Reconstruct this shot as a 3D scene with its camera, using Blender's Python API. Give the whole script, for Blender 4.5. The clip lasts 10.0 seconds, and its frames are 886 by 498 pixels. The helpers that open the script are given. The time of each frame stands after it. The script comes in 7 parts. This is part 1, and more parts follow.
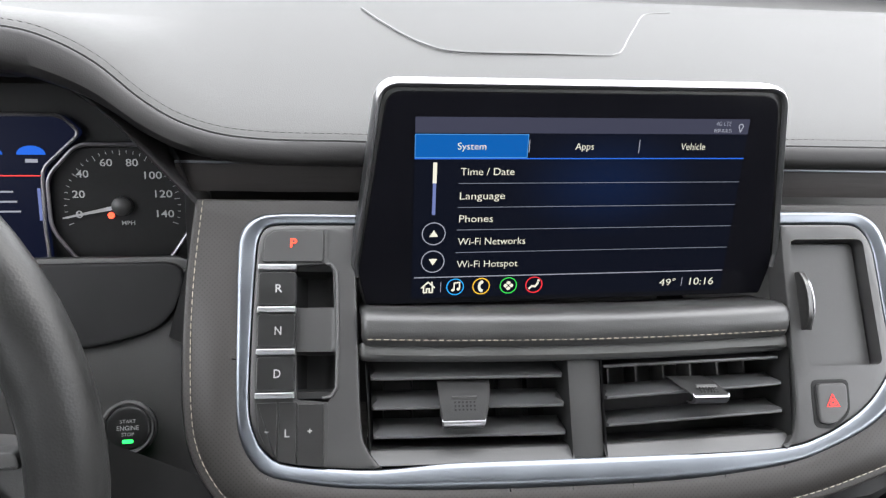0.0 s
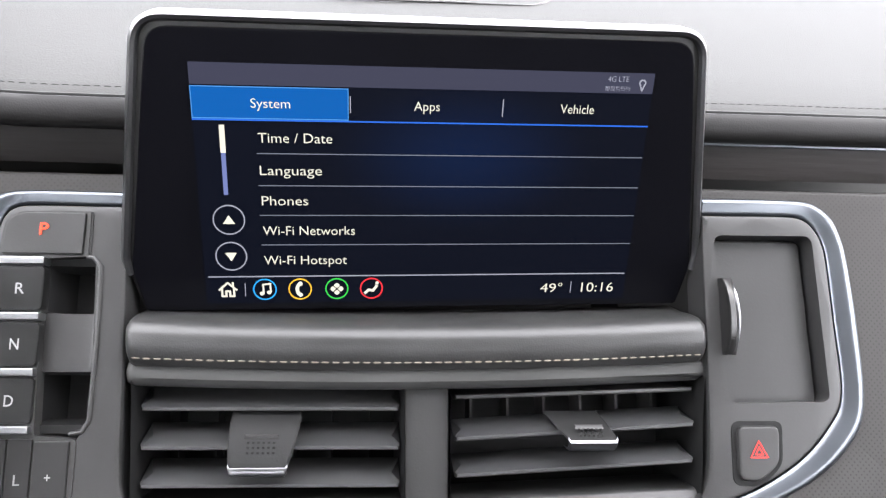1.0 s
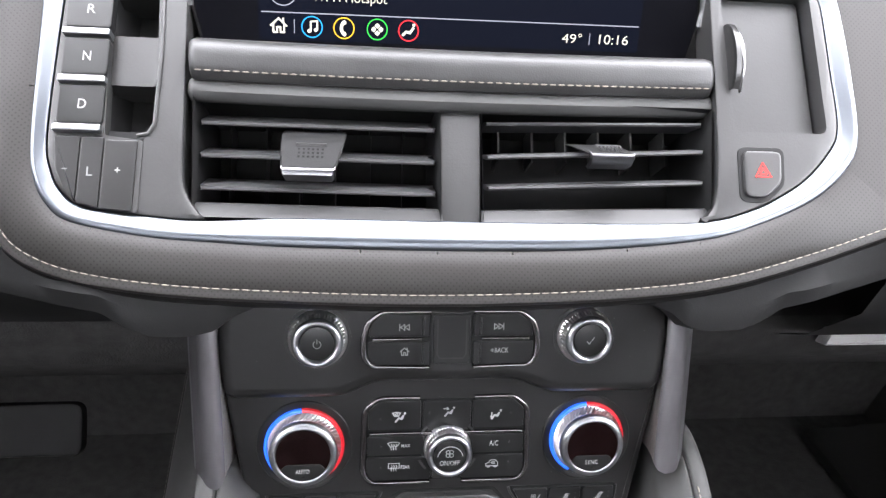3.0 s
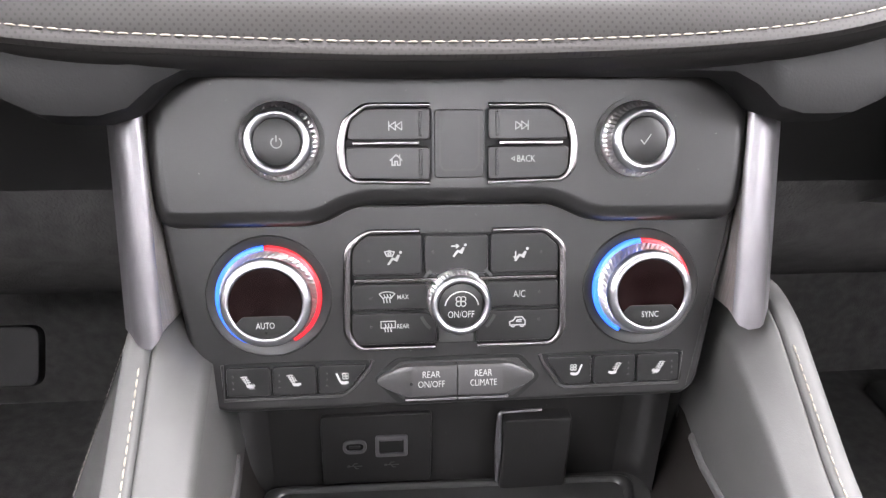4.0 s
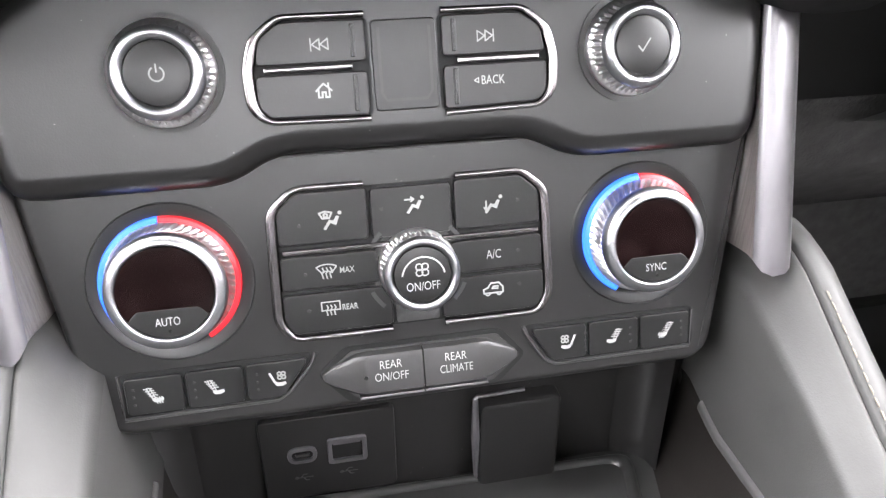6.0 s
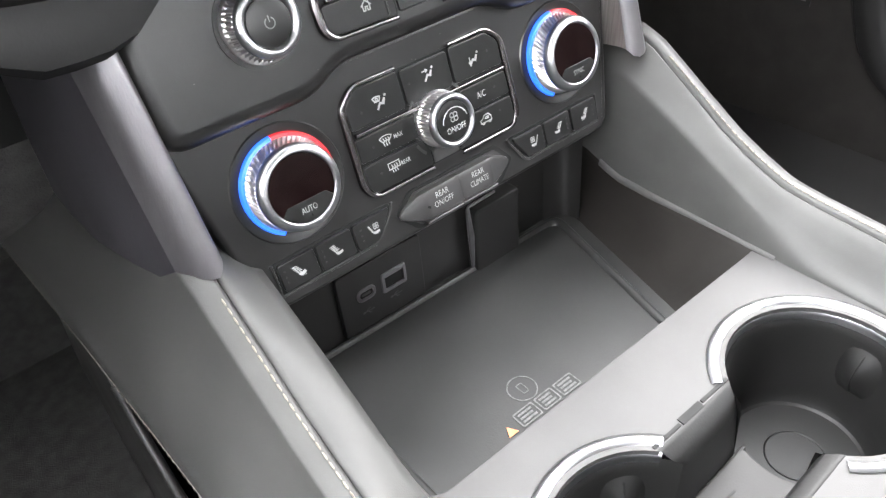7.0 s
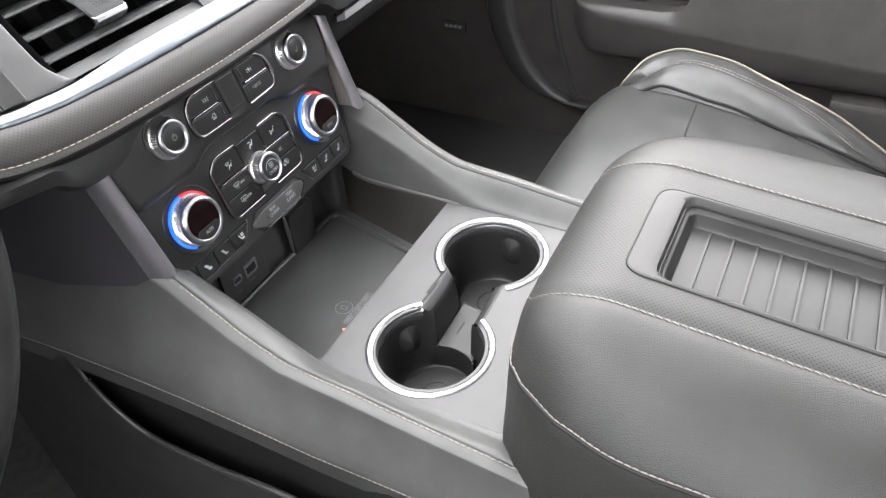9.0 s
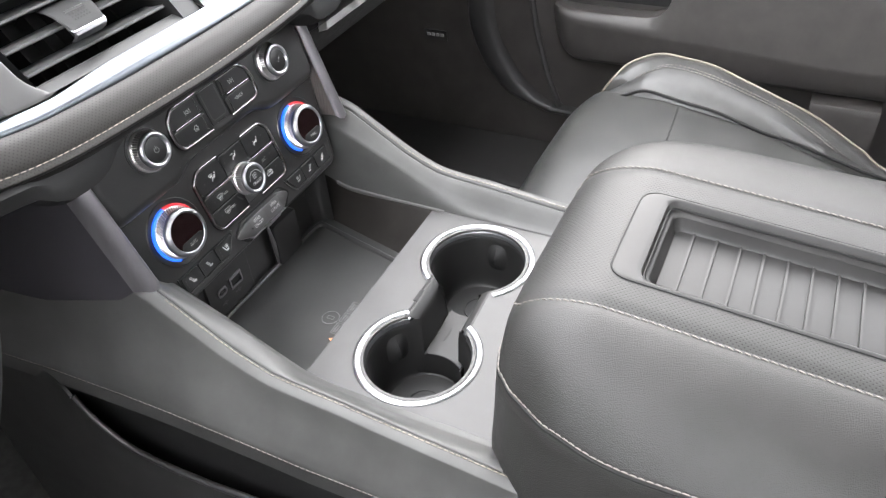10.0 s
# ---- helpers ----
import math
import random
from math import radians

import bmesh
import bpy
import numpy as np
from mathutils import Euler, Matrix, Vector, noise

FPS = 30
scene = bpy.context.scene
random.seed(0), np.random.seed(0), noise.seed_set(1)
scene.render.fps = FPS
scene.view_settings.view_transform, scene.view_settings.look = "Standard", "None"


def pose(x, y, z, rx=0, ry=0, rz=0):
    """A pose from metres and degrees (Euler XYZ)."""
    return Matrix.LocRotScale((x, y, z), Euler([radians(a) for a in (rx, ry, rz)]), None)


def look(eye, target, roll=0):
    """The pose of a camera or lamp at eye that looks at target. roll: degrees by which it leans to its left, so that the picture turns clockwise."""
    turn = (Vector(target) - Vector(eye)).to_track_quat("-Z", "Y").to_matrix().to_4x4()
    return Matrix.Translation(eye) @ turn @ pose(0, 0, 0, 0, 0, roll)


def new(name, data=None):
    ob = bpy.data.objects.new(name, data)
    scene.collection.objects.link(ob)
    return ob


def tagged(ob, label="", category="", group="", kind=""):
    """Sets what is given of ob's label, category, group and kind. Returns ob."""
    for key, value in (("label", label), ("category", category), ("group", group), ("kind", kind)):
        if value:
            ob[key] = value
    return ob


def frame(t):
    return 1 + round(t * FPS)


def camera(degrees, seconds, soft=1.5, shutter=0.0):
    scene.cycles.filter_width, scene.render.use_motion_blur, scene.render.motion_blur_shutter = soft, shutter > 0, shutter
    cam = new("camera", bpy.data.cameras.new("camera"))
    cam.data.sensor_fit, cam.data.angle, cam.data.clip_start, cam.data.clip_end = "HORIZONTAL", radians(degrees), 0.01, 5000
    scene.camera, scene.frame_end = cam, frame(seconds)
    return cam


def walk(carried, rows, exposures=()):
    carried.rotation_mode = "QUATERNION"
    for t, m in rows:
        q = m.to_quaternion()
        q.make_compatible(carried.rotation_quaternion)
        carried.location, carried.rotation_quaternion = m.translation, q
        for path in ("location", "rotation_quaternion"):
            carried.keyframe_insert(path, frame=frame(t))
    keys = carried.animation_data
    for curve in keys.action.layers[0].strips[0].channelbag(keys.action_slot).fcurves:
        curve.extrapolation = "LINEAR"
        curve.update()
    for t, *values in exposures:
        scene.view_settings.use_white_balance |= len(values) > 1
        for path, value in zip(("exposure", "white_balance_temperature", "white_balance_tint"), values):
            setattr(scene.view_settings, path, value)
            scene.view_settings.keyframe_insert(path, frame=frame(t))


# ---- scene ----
cam = camera(61.5, 10.0, soft=1.3)
ROWS = [
    (0.0, -0.1642, 0.1089, 1.0852, 63.21, -3.09, -8.11),
    (0.5, -0.0665, 0.1575, 1.0649, 62.52, -3.24, -7.35),
    (1.0, -0.0368, 0.2013, 1.0427, 61.77, -3.22, -6.09),
    (1.5, -0.0333, 0.2158, 1.0363, 61.12, -2.90, -5.46),
    (2.0, -0.0336, 0.2096, 1.0363, 60.53, -2.82, -5.62),
    (2.5, -0.0521, 0.1351, 1.0163, 61.93, -3.12, -6.05),
    (3.0, -0.0616, 0.0999, 0.9209, 63.12, -3.50, -6.43),
    (3.2, -0.0564, 0.0962, 0.8803, 63.51, -3.22, -5.99),
    (4.3, -0.0357, 0.1767, 0.7569, 64.07, -0.92, -5.52),
    (4.5, -0.0312, 0.1901, 0.7480, 64.14, -0.75, -5.37),
    (5.0, -0.0260, 0.2102, 0.7406, 64.07, -0.70, -5.41),
    (5.2, -0.0260, 0.2106, 0.7397, 64.00, -0.72, -5.49),
    (6.3, -0.0547, 0.2181, 0.7444, 58.54, 1.79, -17.44),
    (6.5, -0.0926, 0.2153, 0.7534, 56.32, 3.09, -22.94),
    (7.0, -0.2011, 0.1837, 0.7946, 50.04, 4.58, -39.68),
    (7.5, -0.2918, 0.1166, 0.8699, 47.82, 4.44, -51.49),
    (8.0, -0.3576, 0.0614, 0.9375, 48.07, 3.94, -58.01),
    (8.5, -0.3999, 0.0373, 0.9632, 48.93, 3.75, -61.15),
    (9.0, -0.4120, 0.0293, 0.9694, 49.60, 3.82, -62.79),
    (9.5, -0.4130, 0.0279, 0.9708, 49.89, 3.89, -63.65),
    (10.0, -0.4118, 0.0281, 0.9693, 50.10, 4.02, -64.28),
]
EXPO = [(0.0, 1.80, 6500, 10), (0.5, 1.82, 6500, 11), (1.0, 1.98, 6500, 13), (2.0, 2.24, 6500, 15), (2.5, 2.48, 6500, 14), (3.2, 2.68, 6400, 14), (4.4, 3.54, 6750, 17), (5.2, 3.54, 6750, 17), (6.5, 3.40, 6600, 11), (7.0, 3.20, 6600, 10), (7.5, 2.98, 6600, 10), (8.0, 2.76, 6600, 10), (10.0, 2.72, 6550, 11)]
walk(cam, [(t, pose(x, y, z, rx, ry, rz)) for t, x, y, z, rx, ry, rz in ROWS], EXPO)

# world: an overcast sky, seen through the glass
world = bpy.data.worlds.new("overcast_sky")
scene.world = world
world.use_nodes = True
wn, wl = world.node_tree.nodes, world.node_tree.links
sky = wn.new("ShaderNodeTexSky")
sky.sky_type, sky.sun_disc = "NISHITA", False
sky.sun_elevation, sky.sun_rotation = radians(33), radians(75)
soft_sky = wn.new("ShaderNodeMix")
soft_sky.data_type = "RGBA"
soft_sky.inputs["Factor"].default_value = 0.8
wl.new(sky.outputs["Color"], soft_sky.inputs["A"])
soft_sky.inputs["B"].default_value = (18.0, 18.2, 18.6, 1)
wl.new(soft_sky.outputs["Result"], wn["Background"].inputs["Color"])
wn["Background"].inputs["Strength"].default_value = 0.22
sun_data = bpy.data.lights.new("sun", "SUN")
sun_data.energy, sun_data.angle, sun_data.color = 0.6, radians(28), (1.0, 0.97, 0.93)
sun = new("sun", sun_data)
sun.matrix_world = look((6.0, 1.6, 4.2), (0.0, 0.0, 0.5))

# ---- materials ----
def shader(name):
    m = bpy.data.materials.new(name)
    m.use_nodes = True
    return m, m.node_tree.nodes, m.node_tree.links, m.node_tree.nodes["Principled BSDF"]


def surf(name, col, rough=0.5, metal=0.0, vary=0.15, cloud=25.0, grain=900.0, bump=0.15, spec=0.5, rvar=0.08, cells=0.0, stretch=(1, 1, 1)):
    """Colour with stains at two scales, uneven gloss and a fine relief; cells: size of leather cells."""
    m, n, l, b = shader(name)
    b.inputs["Metallic"].default_value = metal
    b.inputs["Specular IOR Level"].default_value = spec
    co, mp = n.new("ShaderNodeTexCoord"), n.new("ShaderNodeMapping")
    mp.inputs["Scale"].default_value = stretch
    l.new(co.outputs["Object"], mp.inputs["Vector"])
    big, fine = n.new("ShaderNodeTexNoise"), n.new("ShaderNodeTexNoise")
    big.inputs["Scale"].default_value, big.inputs["Detail"].default_value = cloud, 4
    fine.inputs["Scale"].default_value, fine.inputs["Detail"].default_value = grain, 2
    l.new(mp.outputs["Vector"], big.inputs["Vector"])
    l.new(mp.outputs["Vector"], fine.inputs["Vector"])
    ramp = n.new("ShaderNodeMapRange")
    ramp.inputs["From Min"].default_value, ramp.inputs["From Max"].default_value = 0.3, 0.7
    ramp.inputs["To Min"].default_value, ramp.inputs["To Max"].default_value = 1 - vary, 1 + vary
    l.new(big.outputs["Fac"], ramp.inputs["Value"])
    tint = n.new("ShaderNodeVectorMath")
    tint.operation = "SCALE"
    tint.inputs[0].default_value = col
    l.new(ramp.outputs["Result"], tint.inputs["Scale"])
    l.new(tint.outputs["Vector"], b.inputs["Base Color"])
    rr = n.new("ShaderNodeMapRange")
    rr.inputs["To Min"].default_value, rr.inputs["To Max"].default_value = max(0.02, rough - rvar), min(1, rough + rvar)
    l.new(big.outputs["Fac"], rr.inputs["Value"])
    l.new(rr.outputs["Result"], b.inputs["Roughness"])
    if bump:
        bp = n.new("ShaderNodeBump")
        bp.inputs["Strength"].default_value, bp.inputs["Distance"].default_value = bump, 0.0006
        src = fine.outputs["Fac"]
        if cells:
            vo = n.new("ShaderNodeTexVoronoi")
            vo.inputs["Scale"].default_value = 1 / cells
            l.new(mp.outputs["Vector"], vo.inputs["Vector"])
            src = vo.outputs["Distance"]
        l.new(src, bp.inputs["Height"])
        l.new(bp.outputs["Normal"], b.inputs["Normal"])
    return m


def perforated(name, col, pitch=0.0042, hole=0.27, rough=0.45, depth=0.35, spec=0.5, relief=0.3):
    """Leather with a regular grid of small punched holes, in the object's x and y."""
    m, n, l, b = shader(name)
    b.inputs["Roughness"].default_value = rough
    co, mp = n.new("ShaderNodeTexCoord"), n.new("ShaderNodeMapping")
    mp.inputs["Rotation"].default_value = (0, 0, radians(45))
    mp.inputs["Scale"].default_value = (1 / pitch, 1 / pitch, 0.0)
    l.new(co.outputs["Object"], mp.inputs["Vector"])
    fr = n.new("ShaderNodeVectorMath")
    fr.operation = "FRACTION"
    l.new(mp.outputs["Vector"], fr.inputs[0])
    sb = n.new("ShaderNodeVectorMath")
    sb.operation = "SUBTRACT"
    sb.inputs[1].default_value = (0.5, 0.5, 0)
    l.new(fr.outputs["Vector"], sb.inputs[0])
    ln = n.new("ShaderNodeVectorMath")
    ln.operation = "LENGTH"
    l.new(sb.outputs["Vector"], ln.inputs[0])
    mr = n.new("ShaderNodeMapRange")
    mr.inputs["From Min"].default_value, mr.inputs["From Max"].default_value = hole - 0.08, hole + 0.08
    l.new(ln.outputs["Value"], mr.inputs["Value"])
    dull = n.new("ShaderNodeMapRange")
    dull.inputs["To Min"].default_value, dull.inputs["To Max"].default_value = spec * depth, spec
    l.new(mr.outputs["Result"], dull.inputs["Value"])
    l.new(dull.outputs["Result"], b.inputs["Specular IOR Level"])
    no = n.new("ShaderNodeTexNoise")
    no.inputs["Scale"].default_value = 30
    l.new(co.outputs["Object"], no.inputs["Vector"])
    mx = n.new("ShaderNodeMix")
    mx.data_type = "RGBA"
    mx.inputs["A"].default_value = (col[0] * depth, col[1] * depth, col[2] * depth, 1)
    mx.inputs["B"].default_value = (*col, 1)
    l.new(mr.outputs["Result"], mx.inputs["Factor"])
    l.new(mx.outputs["Result"], b.inputs["Base Color"])
    ad = n.new("ShaderNodeMath")
    ad.operation = "MULTIPLY_ADD"
    ad.inputs[1].default_value = 0.25
    l.new(no.outputs["Fac"], ad.inputs[0])
    l.new(mr.outputs["Result"], ad.inputs[2])
    bp = n.new("ShaderNodeBump")
    bp.inputs["Strength"].default_value, bp.inputs["Distance"].default_value = relief, 0.0006
    l.new(ad.outputs["Value"], bp.inputs["Height"])
    l.new(bp.outputs["Normal"], b.inputs["Normal"])
    return m


def glow(name, col, strength=1.0, base=(0.002, 0.002, 0.0024), rough=0.25, spec=0.02):
    """A part of a lit display."""
    m, n, l, b = shader(name)
    b.inputs["Base Color"].default_value = (*base, 1)
    b.inputs["Roughness"].default_value = rough
    b.inputs["Specular IOR Level"].default_value = spec
    b.inputs["Emission Color"].default_value = (*col, 1)
    b.inputs["Emission Strength"].default_value = strength
    return m


LEATHER = surf("black_leather", (0.0165, 0.0162, 0.0155), 0.46, vary=0.13, cells=0.0008, bump=0.34, spec=0.20)
# Seat leather coloured lighter than the lid's to make up for weak light.
SEAT_LEATHER = surf("brightened_seat_leather", (0.0299, 0.0296, 0.0283), 0.42, vary=0.25, cells=0.0012, bump=0.24, spec=0.48)
ROLL_LEATHER = surf("dark_roll_leather", (0.012, 0.0115, 0.0115), 0.52, vary=0.12, cells=0.0009, bump=0.10, spec=0.16)
WHEEL_LEATHER = surf("worn_wheel_leather", (0.010, 0.010, 0.0098), 0.40, vary=0.25, cloud=60, cells=0.0014, bump=0.13, spec=0.17)
MAT = surf("tray_mat_rubber", (0.017, 0.0172, 0.0168), 0.40, vary=0.22, cloud=18, bump=0.10, spec=0.43)
BOLSTER_LEATHER = surf("grey_black_leather", (0.040, 0.0400, 0.0387), 0.48, vary=0.18, cells=0.0007, bump=0.05, spec=0.26)
LEATHER_SMOOTH = surf("charcoal_leather", (0.0245, 0.0243, 0.0241), 0.42, vary=0.16, cells=0.0009, bump=0.08, spec=0.52)
PERF_FINE = perforated("fine_perforated_leather", (0.0195, 0.018, 0.017), pitch=0.0022, hole=0.20, rough=0.46, depth=0.72, spec=0.24, relief=0.06)
DASH_TOP = surf("soft_dash_skin", (0.0158, 0.0157, 0.0148), 0.62, vary=0.05, cells=0.0012, bump=0.15, spec=0.132, rvar=0.02)
PLASTIC = surf("charcoal_plastic", (0.0209, 0.0205, 0.0204), 0.42, vary=0.14, bump=0.08, spec=0.45)
PLASTIC_COVER = surf("dark_cover_plastic", (0.0173, 0.0171, 0.0169), 0.42, vary=0.16, bump=0.08, spec=0.45)
LID_TRAY = surf("grey_black_tray_plastic", (0.0140, 0.0136, 0.0133), 0.50, vary=0.18, bump=0.10, spec=0.23)
VANE = surf("grey_vane_plastic", (0.030, 0.030, 0.0306), 0.38, vary=0.12, bump=0.06)
PLASTIC_DARK = surf("black_plastic", (0.0175, 0.0172, 0.0168), 0.5, vary=0.15, bump=0.12, spec=0.45)
PLASTIC_SOFT = surf("satin_black_panel", (0.0094, 0.0092, 0.0091), 0.33, spec=0.47, vary=0.18, bump=0.05, grain=1400)
GAP = surf("black_gap_and_shade", (0.006, 0.006, 0.006), 0.6, vary=0.1, bump=0.0, spec=0.2)
CLUSTER_BLACK = surf("matt_black_cluster", (0.008, 0.008, 0.0082), 0.55, vary=0.2, bump=0.06, spec=0.12)
DOOR_SKIN = surf("brown_black_door_skin", (0.030, 0.0275, 0.026), 0.5, vary=0.2, cells=0.0013, bump=0.15, spec=0.36)
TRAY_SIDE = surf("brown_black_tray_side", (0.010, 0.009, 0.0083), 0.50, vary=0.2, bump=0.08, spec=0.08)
SPECK = surf("pale_dust", (0.14, 0.135, 0.13), 0.9, vary=0.3, bump=0.0)
BUTTON = surf("button_black", (0.0078, 0.0078, 0.0078), 0.32, vary=0.1, bump=0.06, grain=1600, spec=0.38)
CONSOLE_GREY = surf("graphite_console_paint", (0.041, 0.0402, 0.0398), 0.54, vary=0.10, bump=0.08, grain=1600, spec=0.29)
FIN_GREY = surf("brushed_grey_trim", (0.150, 0.145, 0.152), 0.36, metal=0.8, vary=0.10, cloud=120, bump=0.10, rvar=0.06, stretch=(1, 1, 0.04))
FIN_BRUSHED = surf("finely_brushed_trim", (0.24, 0.225, 0.215), 0.44, metal=0.7, vary=0.22, cloud=900, grain=2600, bump=0.35, rvar=0.1, stretch=(1, 1, 0.03))
SATIN = surf("satin_aluminium", (0.145, 0.157, 0.174), 0.34, metal=1.0, vary=0.06, bump=0.03, rvar=0.06)
RING_METAL = surf("bright_ring_metal", (0.34, 0.345, 0.355), 0.34, metal=1.0, vary=0.04, bump=0.02, rvar=0.05)
LIP_CHROME = surf("satin_lip_chrome", (0.23, 0.23, 0.24), 0.30, metal=1.0, vary=0.08, bump=0.02, rvar=0.06)
CHROME = surf("bright_chrome", (0.68, 0.665, 0.67), 0.32, metal=1.0, vary=0.05, bump=0.0, rvar=0.05)
EDGE_METAL = surf("dark_edge_metal", (0.150, 0.150, 0.154), 0.32, metal=1.0, vary=0.08, bump=0.0, rvar=0.06)
KEY_CHROME = surf("dark_key_chrome", (0.20, 0.188, 0.190), 0.24, metal=1.0, vary=0.08, bump=0.0, rvar=0.06)
RUBBER = surf("black_rubber", (0.0084, 0.0083, 0.0082), 0.48, vary=0.2, bump=0.12, spec=0.25)
GLOSS = surf("black_glass", (0.003, 0.003, 0.004), 0.12, vary=0.1, bump=0.0, rvar=0.03, spec=0.06)
CARPET = surf("black_carpet", (0.055, 0.054, 0.053), 0.95, vary=0.2, cloud=60, grain=500, bump=1.0, spec=0.10)
THREAD = surf("cream_thread", (0.165, 0.145, 0.115), 0.7, vary=0.2, bump=0.2)
THREAD_GREY = surf("grey_thread", (0.105, 0.095, 0.084), 0.7, vary=0.2, bump=0.2)
PRINT = surf("white_print", (0.26, 0.26, 0.255), 0.5, vary=0.05, bump=0.0)
DIMPRINT = surf("grey_print", (0.20, 0.20, 0.20), 0.5, vary=0.05, bump=0.0)
MARK_PRINT = surf("faint_mark_print", (0.07, 0.07, 0.07), 0.5, vary=0.5, cloud=400, bump=0.0)
FIN_SIDE = surf("shaded_fin_side", (0.048, 0.0456, 0.052), 0.42, metal=0.4, vary=0.1, bump=0.06, stretch=(1, 1, 0.05), spec=0.50)
WOOD = surf("dark_open_pore_wood", (0.011, 0.0095, 0.009), 0.5, spec=0.14, vary=0.35, cloud=40, grain=300, bump=0.4, stretch=(0.08, 1, 1))
HEADLINER = surf("light_grey_headliner", (0.50, 0.49, 0.47), 0.9, vary=0.1, bump=0.3)


# ---- building ----
def finish(me, smooth=40):
    me.shade_smooth()
    me.set_sharp_from_angle(angle=radians(smooth))


def part(name, bm, material, parent=None, label="", m=None, bevel=0.0, smooth=40, seg=2, weigh=True):
    """One bmesh as one mesh object under a thing or a part."""
    bmesh.ops.recalc_face_normals(bm, faces=bm.faces)
    me = bpy.data.meshes.new(name)
    bm.to_mesh(me)
    bm.free()
    finish(me, smooth)
    me.materials.append(material)
    ob = new(name, me)
    if bevel:
        mod = ob.modifiers.new("edge", "BEVEL")
        mod.width, mod.segments, mod.limit_method, mod.angle_limit = bevel, seg, "ANGLE", radians(40)
    if weigh:
        ob.modifiers.new("shading", "WEIGHTED_NORMAL").keep_sharp = True
    if parent is not None:
        ob.parent = parent
    if m is not None:
        ob.matrix_local = m
    if label:
        tagged(ob, label)
    return ob


def thing(name, label, category, m=None, kind="", group=""):
    ob = new(name)
    ob.empty_display_size = 0.02
    if m is not None:
        ob.matrix_world = m
    return tagged(ob, label, category, group, kind)


def axes(o, ex, ev):
    """A pose at o with x along ex, y near ev and z out of the panel."""
    x = Vector(ex).normalized()
    z = x.cross(Vector(ev)).normalized()
    y = z.cross(x)
    return Matrix(((x.x, y.x, z.x, o[0]), (x.y, y.y, z.y, o[1]), (x.z, y.z, z.z, o[2]), (0, 0, 0, 1)))


def at(u, v, w=0.0, rz=0.0, rx=0.0, ry=0.0):
    return pose(u, v, w, rx, ry, rz)


def box(sx, sy, sz, c=(0, 0, 0)):
    bm = bmesh.new()
    bmesh.ops.create_cube(bm, size=1)
    bmesh.ops.scale(bm, vec=(sx, sy, sz), verts=bm.verts)
    bmesh.ops.translate(bm, vec=c, verts=bm.verts)
    return bm


def rounded(pts, r, seg=5):
    """A closed outline with its corners rounded; r: one radius, or one for each corner."""
    out, n = [], len(pts)
    for i, p in enumerate(pts):
        p = Vector(p)
        a, b = Vector(pts[i - 1]) - p, Vector(pts[(i + 1) % n]) - p
        rr = r[i] if isinstance(r, (list, tuple)) else r
        d = min(rr, a.length * 0.48, b.length * 0.48)
        if d < 1e-5:
            out.append(p)
            continue
        a, b = p + a.normalized() * d, p + b.normalized() * d
        for k in range(seg + 1):
            t = k / seg
            out.append(a * (1 - t) ** 2 + p * 2 * t * (1 - t) + b * t * t)
    return out


def rect(u0, v0, u1, v1):
    return [(u0, v0), (u1, v0), (u1, v1), (u0, v1)]


def smooth_line(pts, n=8, closed=False):
    """A Catmull-Rom line through the points."""
    pts = [Vector(p) for p in pts]
    out, m = [], len(pts)
    for i in range(m if closed else m - 1):
        g = (lambda k: pts[k % m]) if closed else (lambda k: pts[max(0, min(m - 1, k))])
        p0, p1, p2, p3 = g(i - 1), g(i), g(i + 1), g(i + 2)
        for k in range(n):
            t = k / n
            out.append(0.5 * (2 * p1 + (p2 - p0) * t + (2 * p0 - 5 * p1 + 4 * p2 - p3) * t * t + (3 * p1 - p0 - 3 * p2 + p3) * t ** 3))
    if not closed:
        out.append(pts[-1])
    return out


